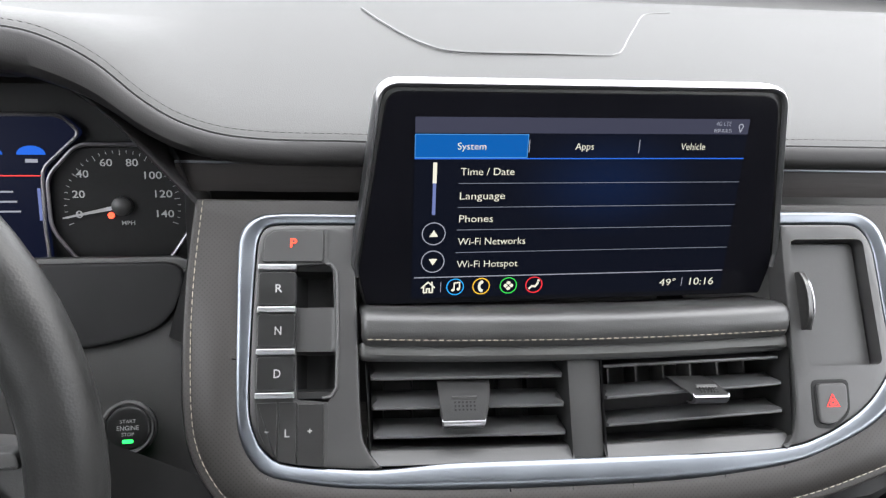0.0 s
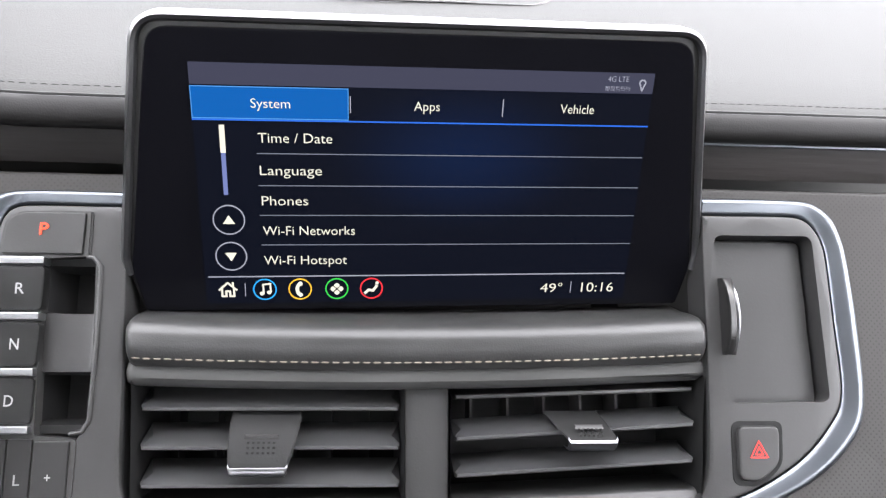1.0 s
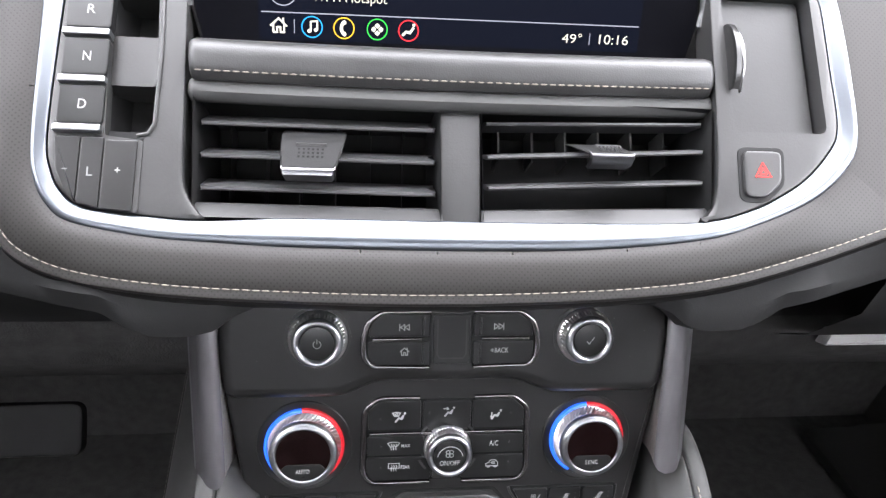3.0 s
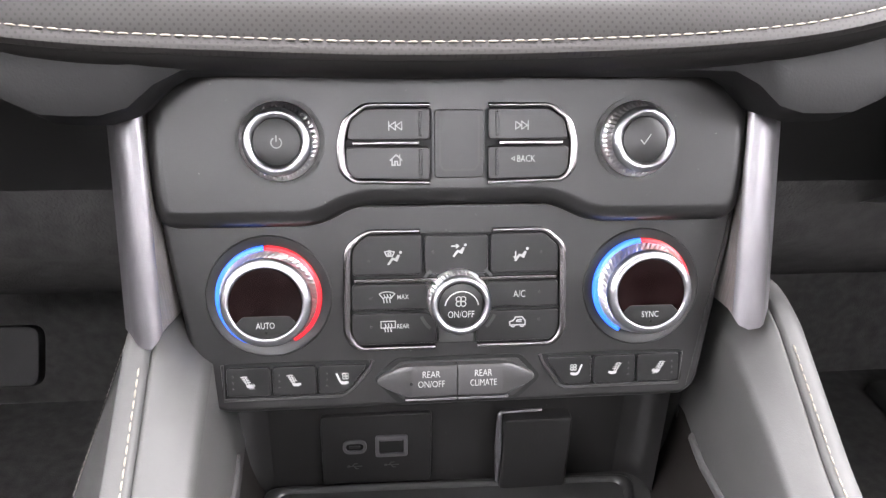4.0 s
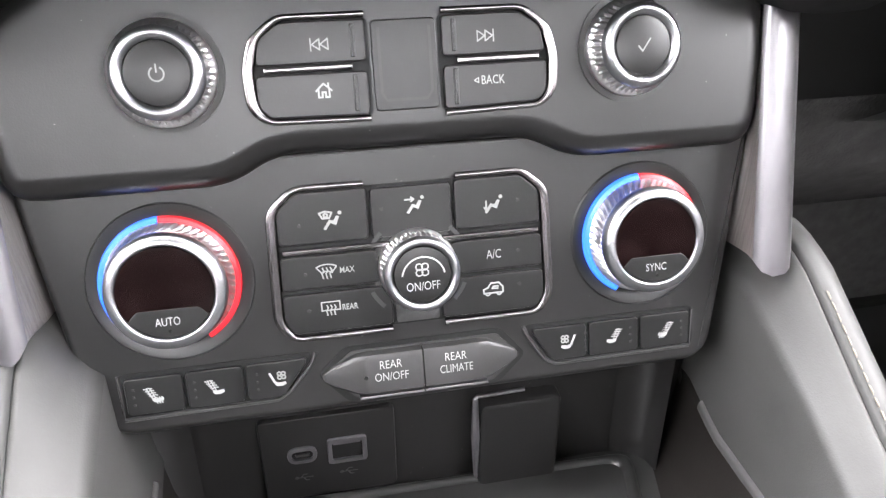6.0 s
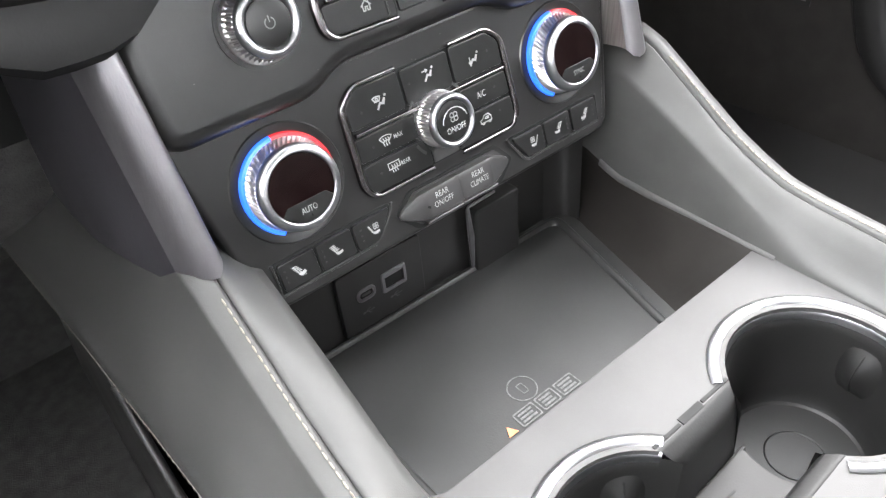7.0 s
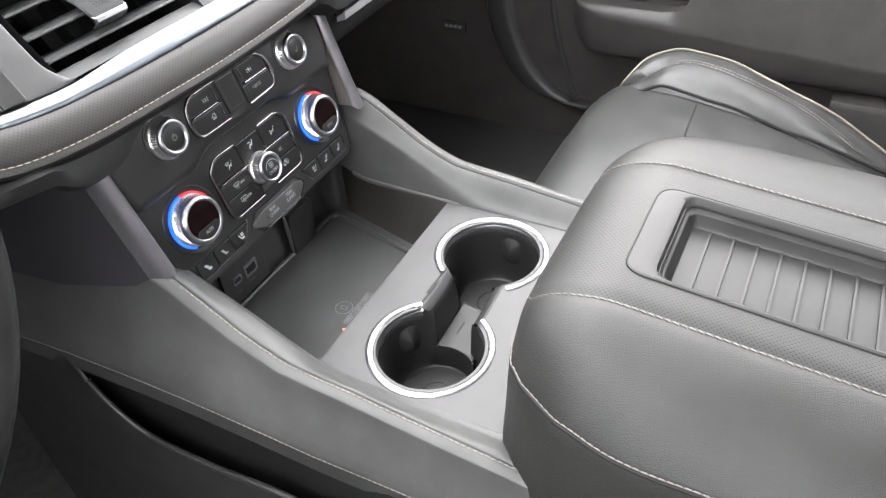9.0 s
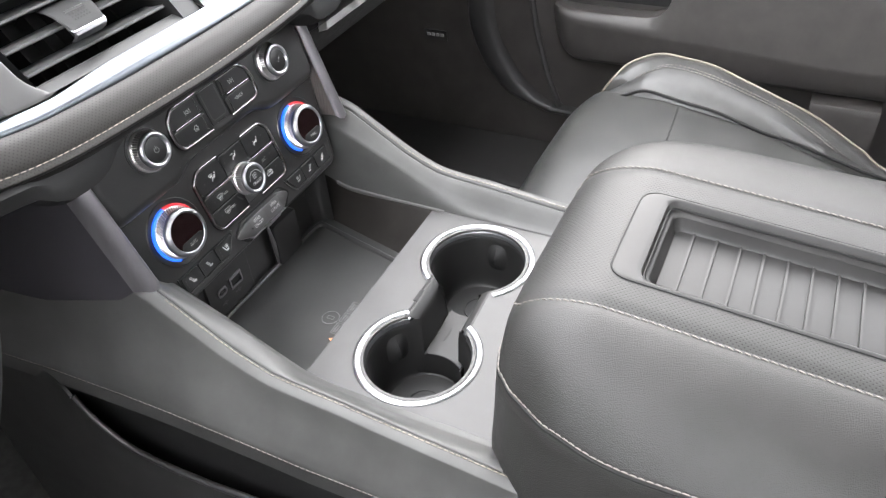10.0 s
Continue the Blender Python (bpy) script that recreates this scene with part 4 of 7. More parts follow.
part("console_top", plate(TOP, 0.490 - 0.503, 0.0, [well], chamfer=0.0012), CONSOLE_GREY, console, "satin graphite console top", pose(0, 0, 0.503))
# tray
tray_out = rounded(rect(-0.112, 0.330, 0.126, 0.490), [0.012] * 4, 4)
part("tray_floor", plate(tray_out, -0.006, 0.0), MAT, console, "black rubber charging mat", pose(0, 0, 0.468))
part("tray_wall", box(0.232, 0.006, 0.032, (0.006, 0.3345, 0.485)), PLASTIC_DARK, console)

# grey fins from the dash down into the bolsters: brushed inner strip, rounded front, side running forward
FIN = {-1: ((-0.1308, -0.078), (-0.1325, -0.034), (-0.1417, -0.033), (-0.1506, -0.026)), 1: ((0.1333, 0.088), (0.1312, 0.038), (0.1449, 0.007), (0.1534, 0.018))}
for sx in (-1, 1):
    def fin_point(c0, c1, mix, out, back, z):
        """A point of the fin's skin at height z: between two of its edges, set out and back."""
        (p, q), (r, t) = FIN[sx][c0], FIN[sx][c1]
        dz = z - 0.596
        return ((p + q * dz) * (1 - mix) + (r + t * dz) * mix + sx * out, 0.4385 + 0.33 * (z - 0.599) + back, z)

    SKIN = [(1, 1, 0, -0.0002, 0.0028, 0.5960), (1, 1, 0, 0.0006, 0.0010, 0.5945), (1, 1, 0, 0.0022, 0.0, 0.5925), (1, 2, 0.5, 0, -0.0006, 0.5905), (2, 2, 0, -0.001, 0.0006, 0.5905), (2, 2, 0, 0.002, 0.0022, 0.5915), (2, 3, 0.5, 0, 0.0052, 0.5930), (3, 3, 0, 0, 0.0110, 0.5940),
            (3, 3, 0, 0.0045, 0.028, 0.585), (3, 3, 0, 0.0090, 0.060, 0.578), (3, 3, 0, 0.0125, 0.11, 0.565), (3, 3, 0, 0.014, 0.17, 0.548), (3, 3, 0, 0.014, 0.26, 0.52)]
    STRIP = [(0, 0, 0, -0.004, 0.060, 0.590), (0, 0, 0, 0, 0.020, 0.5935), (0, 1, 0.55, 0, 0.009, 0.5955), (1, 1, 0, -0.0002, 0.0028, 0.5960)]
    rows = [[fin_point(*c[:5], 0.735 + (c[5] - 0.735) * k / 24) for c in SKIN] for k in range(25)]
    strip = [[fin_point(*c[:5], 0.735 + (c[5] - 0.735) * k / 24) for c in STRIP] for k in range(25)]
    fin = thing("side_fin", "brushed grey trim fin joining dashboard and console", "trim", group="console fins")
    part("fin_skin", loft([r[:8] for r in rows]), FIN_GREY, fin, "satin grey fin skin", smooth=80)
    # Same fin as the skin; its side is coloured darker to imitate shade.
    part("fin_side", loft([r[7:] for r in rows]), FIN_SIDE, fin, "grey fin side, coloured darker for shade", smooth=80)
    part("inner_strip", loft(strip), FIN_BRUSHED, fin, "brushed inner strip", smooth=80)

# ---- audio panel's controls ----
def turn_knob(parent, u, v, r0, r1, h, label, teeth=48, name="knob", ring=0.0027):
    """A knurled chrome dial with a black cap; its cap is at height h."""
    part("well", plate(circle(u, v, r0 + 0.0022, 48), 0.0, 0.0006, [circle(u, v, r0 - 0.001, 48)]), PLASTIC_DARK, parent)
    kn = part(name, knurled([(r0, 0.0), (r0, 0.0022), (r0 - 0.0006, 0.003), (min(r1 + 0.0022, r0 - 0.0008), 0.0036), (r1 + 0.0008, h - 0.0045), (r1 + 0.0002, h - 0.0040), (r1 - 0.001, h - 0.0038)], teeth, 0.0009, 3, 4), CHROME, parent, label, at(u, v), weigh=False)
    part("cap_ring", lathe([(r1, h - 0.0042), (r1 + 0.0007, h - 0.0032), (r1 + 0.0006, h - 0.0020), (r1 + 0.0001, h - 0.0009), (r1 - ring * 0.25, h - 0.0001), (r1 - ring * 0.55, h), (r1 - ring * 0.85, h - 0.0006), (r1 - ring, h - 0.0018)], 64), RING_METAL, kn, "smooth bright ring", smooth=80)
    part("cap", lathe([(r1 - ring + 0.0002, h - 0.0018), (r1 - ring - 0.0004, h - 0.0010), (r1 - ring - 0.003, h - 0.0006), (0.0, h - 0.0005)], 40), BUTTON, kn, "matt black cap")
    return kn


kn = turn_knob(audio, -0.0785, -0.0010, 0.0172, 0.0139, 0.0125, "knurled chrome volume knob", ring=0.0038)
sign("power", kn, at(0, 0, 0.0121), 0.0052, DIMPRINT)
kn = turn_knob(audio, 0.0815, -0.0010, 0.0172, 0.0139, 0.0125, "knurled chrome tuning knob", ring=0.0038)
sign("check", kn, at(0, 0, 0.0121), 0.0050, DIMPRINT)


def chrome_band(pts, thin, thick, z=0.0):
    """A flat-topped bright band along a line, broader where it runs upright."""
    rows = []
    for i, p in enumerate(pts):
        t = (pts[min(i + 1, len(pts) - 1)] - pts[max(i - 1, 0)]).normalized()
        n = Vector((-t.y, t.x))
        w = thin + (thick - thin) * t.y ** 2
        rows.append([(p.x + n.x * w * o, p.y + n.y * w * o, z + h) for o, h in ((-1.0, -0.0020), (-0.97, 0.0012), (-0.75, 0.0021), (-0.35, 0.0024), (0.35, 0.0024), (0.75, 0.0021), (0.97, 0.0012), (1.0, -0.0020))])
    return loft(rows, caps=True)


def key(parent, outline, h=0.0016, r=0.0014, material=None, label="", name="button", w0=0.0):
    return part(name, plate(inset(rounded(outline, max(r, 0.0022), 4), 0.00025), w0 - 0.004, w0 + h, chamfer=0.0006), material or BUTTON, parent, label)


for sx in (-1, 1):
    f = lambda pts: [(sx * a, b) for a, b in pts]
    ch = [Vector((sx * q.x, q.y)) for q in rounded([(0.0130, 0.0146), (0.0413, 0.0146), (0.0495, 0.0080), (0.0523, -0.0020), (0.0517, -0.0140), (0.0470, -0.0188), (0.0130, -0.0196)], [0, 0.003, 0.003, 0.004, 0.004, 0.003, 0], 4)]
    part("chrome_frame", chrome_band(ch, 0.0011, 0.0020), KEY_CHROME, audio, "bright chrome frame")
    part("key_bed", plate(rounded(f([(0.0118, 0.0135), (0.0405, 0.0135), (0.0490, 0.0075), (0.0512, -0.002), (0.0507, -0.0135), (0.0465, -0.0180), (0.0118, -0.0188)]), 0.002, 3), -0.002, 0.0003), GAP, audio)
    a = key(audio, f([(0.0128, -0.0008), (0.0496, -0.0008), (0.0482, 0.0080), (0.0408, 0.0133), (0.0128, 0.0133)]))
    sign("previous" if sx < 0 else "next", a, at(sx * 0.0288, 0.0055, 0.0018), 0.0046)
    b = key(audio, f([(0.0128, -0.0186), (0.0466, -0.0178), (0.0500, -0.0138), (0.0500, -0.0034), (0.0128, -0.0034)]))
    if sx < 0:
        sign("home", b, at(-0.0280, -0.0095, 0.0018), 0.0047)
    else:
        sign("back", b, at(0.0243, -0.0092, 0.0018), 0.0022)
        words("BACK", 0.0083, 0.0030, PRINT, b, at(0.0303, -0.0092, 0.0018), bold=0.002)
    part("chrome_bar", plate(rounded(f([(0.0178, -0.0030), (0.0470, -0.0030), (0.0470, -0.0012), (0.0178, -0.0012)]), 0.0004, 2), 0.0, 0.0026, chamfer=0.0005), KEY_CHROME, audio, "thin chrome bar")
for u in (-0.0172, 0.0172):
    for v0, v1 in ((0.0008, 0.0118), (-0.0170, -0.0046)):
        part("key_ridge_highlight", plate(rounded(rect(u - 0.0009, v0, u + 0.0009, v1), 0.0006, 3), 0.0010, 0.0021, chamfer=0.0006), BUTTON, audio)
key(audio, [(-0.0112, -0.0178), (0.0114, -0.0178), (0.0114, 0.0128), (-0.0112, 0.0128)], 0.0012)
# Lighter flat line paints the highlight on the groove's bevelled edge.
part("key_groove_highlight", stroke([(-0.0085, 0.010), (-0.0085, -0.0115), (-0.0070, -0.0140), (0.0070, -0.0140), (0.0088, -0.0115), (0.0088, 0.010)], 0.0010, w1=0.0015), PLASTIC, audio)

# ---- climate panel's controls ----
BLUE_LIT = glow("lit_blue_ring", (0.02, 0.14, 1.0), 0.22, base=(0.02, 0.08, 0.5), spec=0.5)
RED_LIT = glow("lit_red_ring", (0.9, 0.02, 0.03), 0.085, base=(0.26, 0.015, 0.02), spec=0.5)
SMOKED = surf("smoked_dial_glass", (0.0045, 0.002, 0.002), 0.16, vary=0.3, cloud=90, bump=0.0, rvar=0.10, spec=0.22)


def temperature_dial(u, v, text):
    dial = part("temperature_dial", knurled([(0.0226, 0.0008), (0.0224, 0.0026), (0.0215, 0.0040), (0.0206, 0.0065), (0.0199, 0.0092), (0.0190, 0.0096)], 56, 0.0011, 2, 4, slant=1.3), CHROME, climate, "knurled chrome temperature dial", at(u, v), weigh=False)
    part("cap_ring", lathe([(0.0197, 0.0092), (0.0203, 0.0098), (0.0205, 0.0112), (0.0202, 0.0128), (0.0193, 0.0144), (0.0170, 0.0150), (0.0163, 0.0144), (0.0160, 0.0132)], 64), RING_METAL, dial, "smooth bright ring", smooth=80)
    for nm, a0, a1, mat_, lb in (("blue_ring", 94, 242, BLUE_LIT, "lit blue ring"), ("red_ring", -62, 93, RED_LIT, "lit red ring")):
        part(nm, lathe([(0.0222, 0.0005), (0.0243, 0.0005), (0.0243, 0.0018), (0.0238, 0.0026), (0.0222, 0.0029)], 40, a0, a1), mat_, dial, lb)
    part("collar", lathe([(0.0290, 0.0), (0.0284, 0.0007), (0.0268, 0.0006), (0.0252, 0.0002), (0.0240, 0.0001)], 48), PLASTIC_SOFT, dial)
    a = [p for p in arc(0, 0, 0.0160, 214, 326, 24)]
    up = [p for p in arc(0, 0, 0.0160, -32, 212, 40)]
    part("dial_display", plate(up, 0.0130, 0.0142), SMOKED, dial, "smoked glass dial face")
    k = part("dial_button", plate(rounded(a + [(0.0118, -0.0072), (0.0100, -0.0056), (-0.0100, -0.0056), (-0.0118, -0.0072)], 0.0004, 2), 0.0128, 0.0147, chamfer=0.0004), BUTTON, dial)
    words(text, 0.0082, 0.0029, PRINT, k, at(-0.0004, -0.0098, 0.0149), bold=0.002)
    part("indicator", plate(circle(0, -0.0132, 0.0006, 10), 0.0145, 0.0149), GAP, k, weigh=False)
    return dial


temperature_dial(-0.0872, -0.0256, "AUTO")
temperature_dial(0.0905, -0.0256, "SYNC")

for sx in (-1, 1):
    q = rounded([(0.0170, 0.0040), (0.0418, 0.0042), (0.0508, -0.0036), (0.0519, -0.0450), (0.0470, -0.0520), (0.0101, -0.0520)], [0, 0.004, 0.004, 0.005, 0.004, 0], 5)
    part("chrome_frame", chrome_band([Vector((sx * p.x, p.y)) for p in q], 0.0011, 0.0020), KEY_CHROME, climate, "bright chrome frame")
part("key_bed", plate(rounded([(-0.0495, -0.0040), (-0.0412, 0.0030), (0.0412, 0.0030), (0.0495, -0.0040), (0.0508, -0.0445), (0.0465, -0.0508), (-0.0465, -0.0508), (-0.0508, -0.0445)], 0.003, 3), -0.002, 0.0003), GAP, climate)
k = key(climate, [(-0.0490, -0.0168), (-0.0160, -0.0168), (-0.0160, 0.0026), (-0.0416, 0.0026), (-0.0490, -0.0040)])
sign("air_screen", k, at(-0.0295, -0.0085, 0.0018), 0.0066)
k = key(climate, [(-0.0152, -0.0168), (0.0152, -0.0168), (0.0152, 0.0020), (-0.0152, 0.0020)])
sign("air_face", k, at(0.0010, -0.0055, 0.0018), 0.0064)
k = key(climate, [(0.0160, -0.0168), (0.0490, -0.0168), (0.0490, -0.0040), (0.0416, 0.0026), (0.0160, 0.0026)])
sign("air_feet", k, at(0.0305, -0.0080, 0.0018), 0.0066)
k = key(climate, [(-0.0496, -0.0336), (-0.0120, -0.0336), (-0.0140, -0.0206), (-0.0493, -0.0206)])
sign("defrost", k, at(-0.0328, -0.0270, 0.0018), 0.0058)
words("MAX", 0.0054, 0.0022, PRINT, k, at(-0.0253, -0.0270, 0.0018))
k = key(climate, [(-0.0468, -0.0503), (-0.0092, -0.0503), (-0.0092, -0.0400), (-0.0125, -0.0348), (-0.0497, -0.0348), (-0.0499, -0.0450)])
sign("rear_defrost", k, at(-0.0325, -0.0412, 0.0018), 0.0056)
words("REAR", 0.0058, 0.0022, PRINT, k, at(-0.0254, -0.0412, 0.0018))
k = key(climate, [(0.0120, -0.0336), (0.0496, -0.0336), (0.0493, -0.0206), (0.0140, -0.0206)])
words("A/C", 0.0058, 0.0034, PRINT, k, at(0.0302, -0.0270, 0.0018), bold=0.002)
k = key(climate, [(0.0092, -0.0503), (0.0468, -0.0503), (0.0499, -0.0450), (0.0497, -0.0348), (0.0125, -0.0348), (0.0092, -0.0400)])
sign("car", k, at(0.0295, -0.0408, 0.0018), 0.0062)
part("key_filler", plate(rounded([(-0.0082, -0.0500), (0.0082, -0.0500), (0.0082, -0.040), (-0.0082, -0.040)], 0.0008, 2), -0.002, 0.0010), PLASTIC_DARK, climate)
part("chrome_bar", plate(rounded(rect(-0.0480, -0.0198, 0.0480, -0.0180), 0.0004, 2), 0.0, 0.0030, chamfer=0.0005), KEY_CHROME, climate, "long chrome bar")
for u, v in ((-0.041, -0.0095), (-0.0110, -0.0060), (0.0405, -0.0070), (-0.0405, -0.0275), (-0.0405, -0.0415), (0.0400, -0.0265), (0.0400, -0.0400)):
    part("indicator", plate(circle(u, v, 0.0007, 10), 0.0014, 0.0018), PLASTIC_DARK, climate)
# Lighter flat arcs paint the highlight on key bevels round the fan knob.
for a0, a1 in ((28, 48), (132, 152), (-46, -24), (204, 226)):
    part("key_ridge_highlight", stroke(arc(0.0008, -0.0290, 0.0192, a0, a1, 8), 0.0016, w1=0.0020), VANE, climate, weigh=False)
fan = turn_knob(climate, 0.0008, -0.0290, 0.0148, 0.0133, 0.0150, "knurled chrome fan knob", 44)
words("ON/OFF", 0.0122, 0.0031, PRINT, fan, at(-0.0003, -0.0036, 0.0156), bold=0.0)
sign("fan", fan, at(-0.0004, 0.0024, 0.0156), 0.0062, PRINT)
part("fan_scale", stroke(arc(0, -0.0008, 0.0078, 10, 170, 20), 0.0006, w1=0.0156), PRINT, fan)


def switch_row(us, cut, icons):
    """Three seat switches in one slanted row."""
    v0, v1 = -0.0735, -0.0590
    for i in range(3):
        a, b = us[i] + 0.0003, us[i + 1] - 0.0003
        o = [(a, v0), (b, v0), (b, v1), (a, v1)]
        if cut == i:
            o = [(a, v0), (b - 0.0095, v0), (b, v1 - 0.002), (b, v1), (a, v1)] if cut == 2 else [(a + 0.0080, v0), (b, v0), (b, v1), (a, v1), (a, v1 - 0.002)]
        k = key(climate, o, 0.0020, 0.0012, name="seat_switch")
        c = (a + b) / 2 + (0.0035 if cut == 0 and i == 0 else 0)
        sign(icons[i], k, at(c, -0.0663, 0.0022) @ Matrix.Diagonal(((-1 if cut == 0 else 1), 1, 1, 1)), 0.0056)
        e = c + (-0.0072 if cut == 2 else 0.0072)
        for dv in (0.003, 0.0, -0.003):
            part("indicator", plate(circle(e, -0.0663 + dv, 0.0005, 8), 0.0018, 0.0023), PLASTIC, k, weigh=False)


for o in ([(-0.1108, -0.0750), (-0.0555, -0.0748), (-0.0415, -0.0610), (-0.0418, -0.0576), (-0.1108, -0.0576)], [(0.0420, -0.0576), (0.0420, -0.0605), (0.0545, -0.0750), (0.1132, -0.0750), (0.1132, -0.0576)]):
    part("switch_bed", plate(rounded(o, 0.003, 3), -0.004, 0.0004), GAP, climate)
switch_row([-0.1090, -0.0877, -0.0664, -0.0430], 2, ["seat_full", "seat_heat", "seat_cool"])
switch_row([0.0440, 0.0672, 0.0893, 0.1115], 0, ["seat_cool", "seat_heat", "seat_full"])
part("switch_surround", tube([(p[0], p[1], 0.0004) for p in [(-0.1103, -0.0580), (-0.1100, -0.0752), (-0.0550, -0.0748), (-0.0500, -0.0715), (-0.0415, -0.0620), (-0.040, -0.0580)]], 0.0009, 6), PLASTIC, climate)
part("switch_surround", tube([(p[0], p[1], 0.0004) for p in [(0.0410, -0.0580), (0.0425, -0.0620), (0.0500, -0.0730), (0.0540, -0.0750), (0.1118, -0.0748), (0.1128, -0.0590)]], 0.0009, 6), PLASTIC, climate)

part("bar_bed", plate(rounded([(-0.0402, -0.0672), (-0.0290, -0.0572), (0.0318, -0.0572), (0.0418, -0.0690), (0.0300, -0.0800), (-0.0285, -0.0800)], 0.003, 3), -0.004, 0.0005), GAP, climate)
rear = part("rear_climate_bar", plate(rounded([(-0.0372, -0.0675), (-0.0268, -0.0592), (0.0300, -0.0592), (0.0392, -0.0690), (0.0280, -0.0782), (-0.0262, -0.0780)], 0.001, 2), -0.004, 0.0010), PLASTIC_DARK, climate, "raised bar of rear climate switches")
for sx, l1, l2 in ((-1, "REAR", "ON/OFF"), (1, "REAR", "CLIMATE")):
    wing = [(0.0003, 1.0, 0.0060), (0.0210, 1.0, 0.0060), (0.0225, 1.0, 0.0058), (0.0262, 0.92, 0.0046), (0.0345, 0.46, 0.0026), (0.0375, 0.22, 0.0018), (0.0382, 0.10, 0.0008)]
    rows = []
    for u, f, w in wing:
        g = lambda v: -0.0684 + (v + 0.0684) * f
        rows.append([(sx * u, g(-0.0764), 0.0005), (sx * u, g(-0.0762), w - 0.0012), (sx * u, g(-0.0750), w - 0.0002), (sx * u, g(-0.0690), w), (sx * u, g(-0.0622), w - 0.0003), (sx * u, g(-0.0604), w - 0.0010), (sx * u, g(-0.0598), 0.0005)])
    k = part("rear_switch", loft(rows), PLASTIC, rear, "grey rocker switch", smooth=35)
    words(l1, 0.0084, 0.0032, PRINT, k, at(sx * 0.0125, -0.0642, 0.0062), bold=0.0)
    words(l2, 0.0128, 0.0032, PRINT, k, at(sx * 0.0125, -0.0690, 0.0062), bold=0.0)
    part("bright_edge", plate(rounded([(sx * 0.0003, -0.0778), (sx * 0.0250, -0.0778), (sx * 0.0250, -0.0766), (sx * 0.0003, -0.0766)], 0.0003, 2), 0.0, 0.0050, chamfer=0.0004), FIN_GREY, k)
    if sx < 0:
        part("indicator", plate(circle(-0.0222, -0.0686, 0.0008, 12), 0.0055, 0.0064), GAP, k, weigh=False)

# ---- sockets ----
usb = part("usb_plate", plate(rounded(rect(-0.0690, -0.0285, -0.0085, 0.0190), 0.003, 4), 0.0, 0.0030, chamfer=0.0010), PLASTIC_SOFT, sockets, "black plate with two charging ports")
c = rounded(rect(-0.0575, -0.0064, -0.0443, 0.0030), 0.0046, 6)
ci = rounded(rect(-0.0557, -0.0043, -0.0461, 0.0010), 0.0026, 5)
part("small_port", plate(c, 0.002, 0.0042, [ci], chamfer=0.0006), FIN_GREY, usb, "oval metal charging port")
part("port_hole", plate(ci, 0.0, 0.0031), GAP, usb)
part("port_tongue", plate(rounded(rect(-0.0540, -0.0024, -0.0478, -0.0010), 0.0005, 2), 0.003, 0.0038), PLASTIC, usb)
c = rounded(rect(-0.0396, -0.0094, -0.0218, 0.0054), 0.0018, 4)
ci = rounded(rect(-0.0375, -0.0070, -0.0239, 0.0028), 0.0006, 2)
part("large_port", plate(c, 0.002, 0.0042, [ci], chamfer=0.0006), FIN_GREY, usb, "rectangular metal charging port")
part("port_hole", plate(ci, 0.0, 0.0031), GAP, usb)
part("port_tongue", plate(rect(-0.0368, -0.0012, -0.0246, 0.0016), 0.003, 0.0036), GAP, usb, "dark tongue inside the port")
part("port_contacts", plate(rect(-0.0368, 0.0017, -0.0246, 0.0022), 0.003, 0.0038), FIN_GREY, usb)
for u in (-0.0510, -0.0305):
    sign("usb", usb, at(u, -0.0155, 0.0033), 0.0060, MARK_PRINT)
cover = part("socket_cover", plate(rounded(rect(0.0300, -0.0345, 0.0690, 0.0165), 0.004, 4), 0.0, 0.0090, chamfer=0.0025), RUBBER, sockets, "black rubber power socket cover")
part("cover_hinge", tube([(0.0520, 0.0188, 0.0035), (0.0295, 0.0186, 0.0040), (0.0285, 0.0170, 0.0045), (0.0284, -0.002, 0.0065), (0.0296, -0.0310, 0.0050)], [0.0009, 0.0010, 0.0014, 0.0022, 0.0012], 8), FIN_GREY, cover, "worn grey edge of the cover")

random.seed(4)
for host, u0, v0, u1, v1, w in ((audio, -0.115, -0.035, 0.120, 0.035, 0.0001), (climate, -0.112, -0.076, 0.118, 0.012, 0.0001), (sockets, -0.112, -0.030, 0.112, 0.030, 0.0001)):
    bm = bmesh.new()
    for k in range(30):
        u, v, r = random.uniform(u0, u1), random.uniform(v0, v1), random.choice((0.00012, 0.00016, 0.00022, 0.0003))
        bm.faces.new([bm.verts.new((u + r * x * random.uniform(0.6, 1.6), v + r * y, w)) for x, y in ((-1, -0.6), (1, -0.8), (0.7, 0.9), (-0.8, 0.7))])
    tagged(part("dust_specks", bm, SPECK, host, weigh=False), "pale specks of dust", kind="stuff")

# ---- gear selector ----
gears = thing("gear_selector", "push-button gear selector with satin bars", "gear selector", BEZEL)
RED_LIT2 = glow("lit_red_letter", (1.0, 0.06, 0.03), 1.3)
part("key_bed", plate(KEYPAD, -0.006, 0.0022), PLASTIC_DARK, gears)
P = part("gear_key", plate(rounded([(-0.2086, 0.0722), (-0.1705, 0.0722), (-0.1702, 0.0930), (-0.2020, 0.0926), (-0.2074, 0.0885)], [0.001, 0.001, 0.001, 0.005, 0.004], 4), -0.002, 0.0042, chamfer=0.0007), PLASTIC_COVER, gears)
words("P", 0.0042, 0.0058, RED_LIT2, P, at(-0.1892, 0.0845, 0.0046))
part("key_edge", plate(rect(-0.1695, 0.0715, -0.1680, 0.0935), -0.002, 0.0030), PLASTIC_DARK, gears)
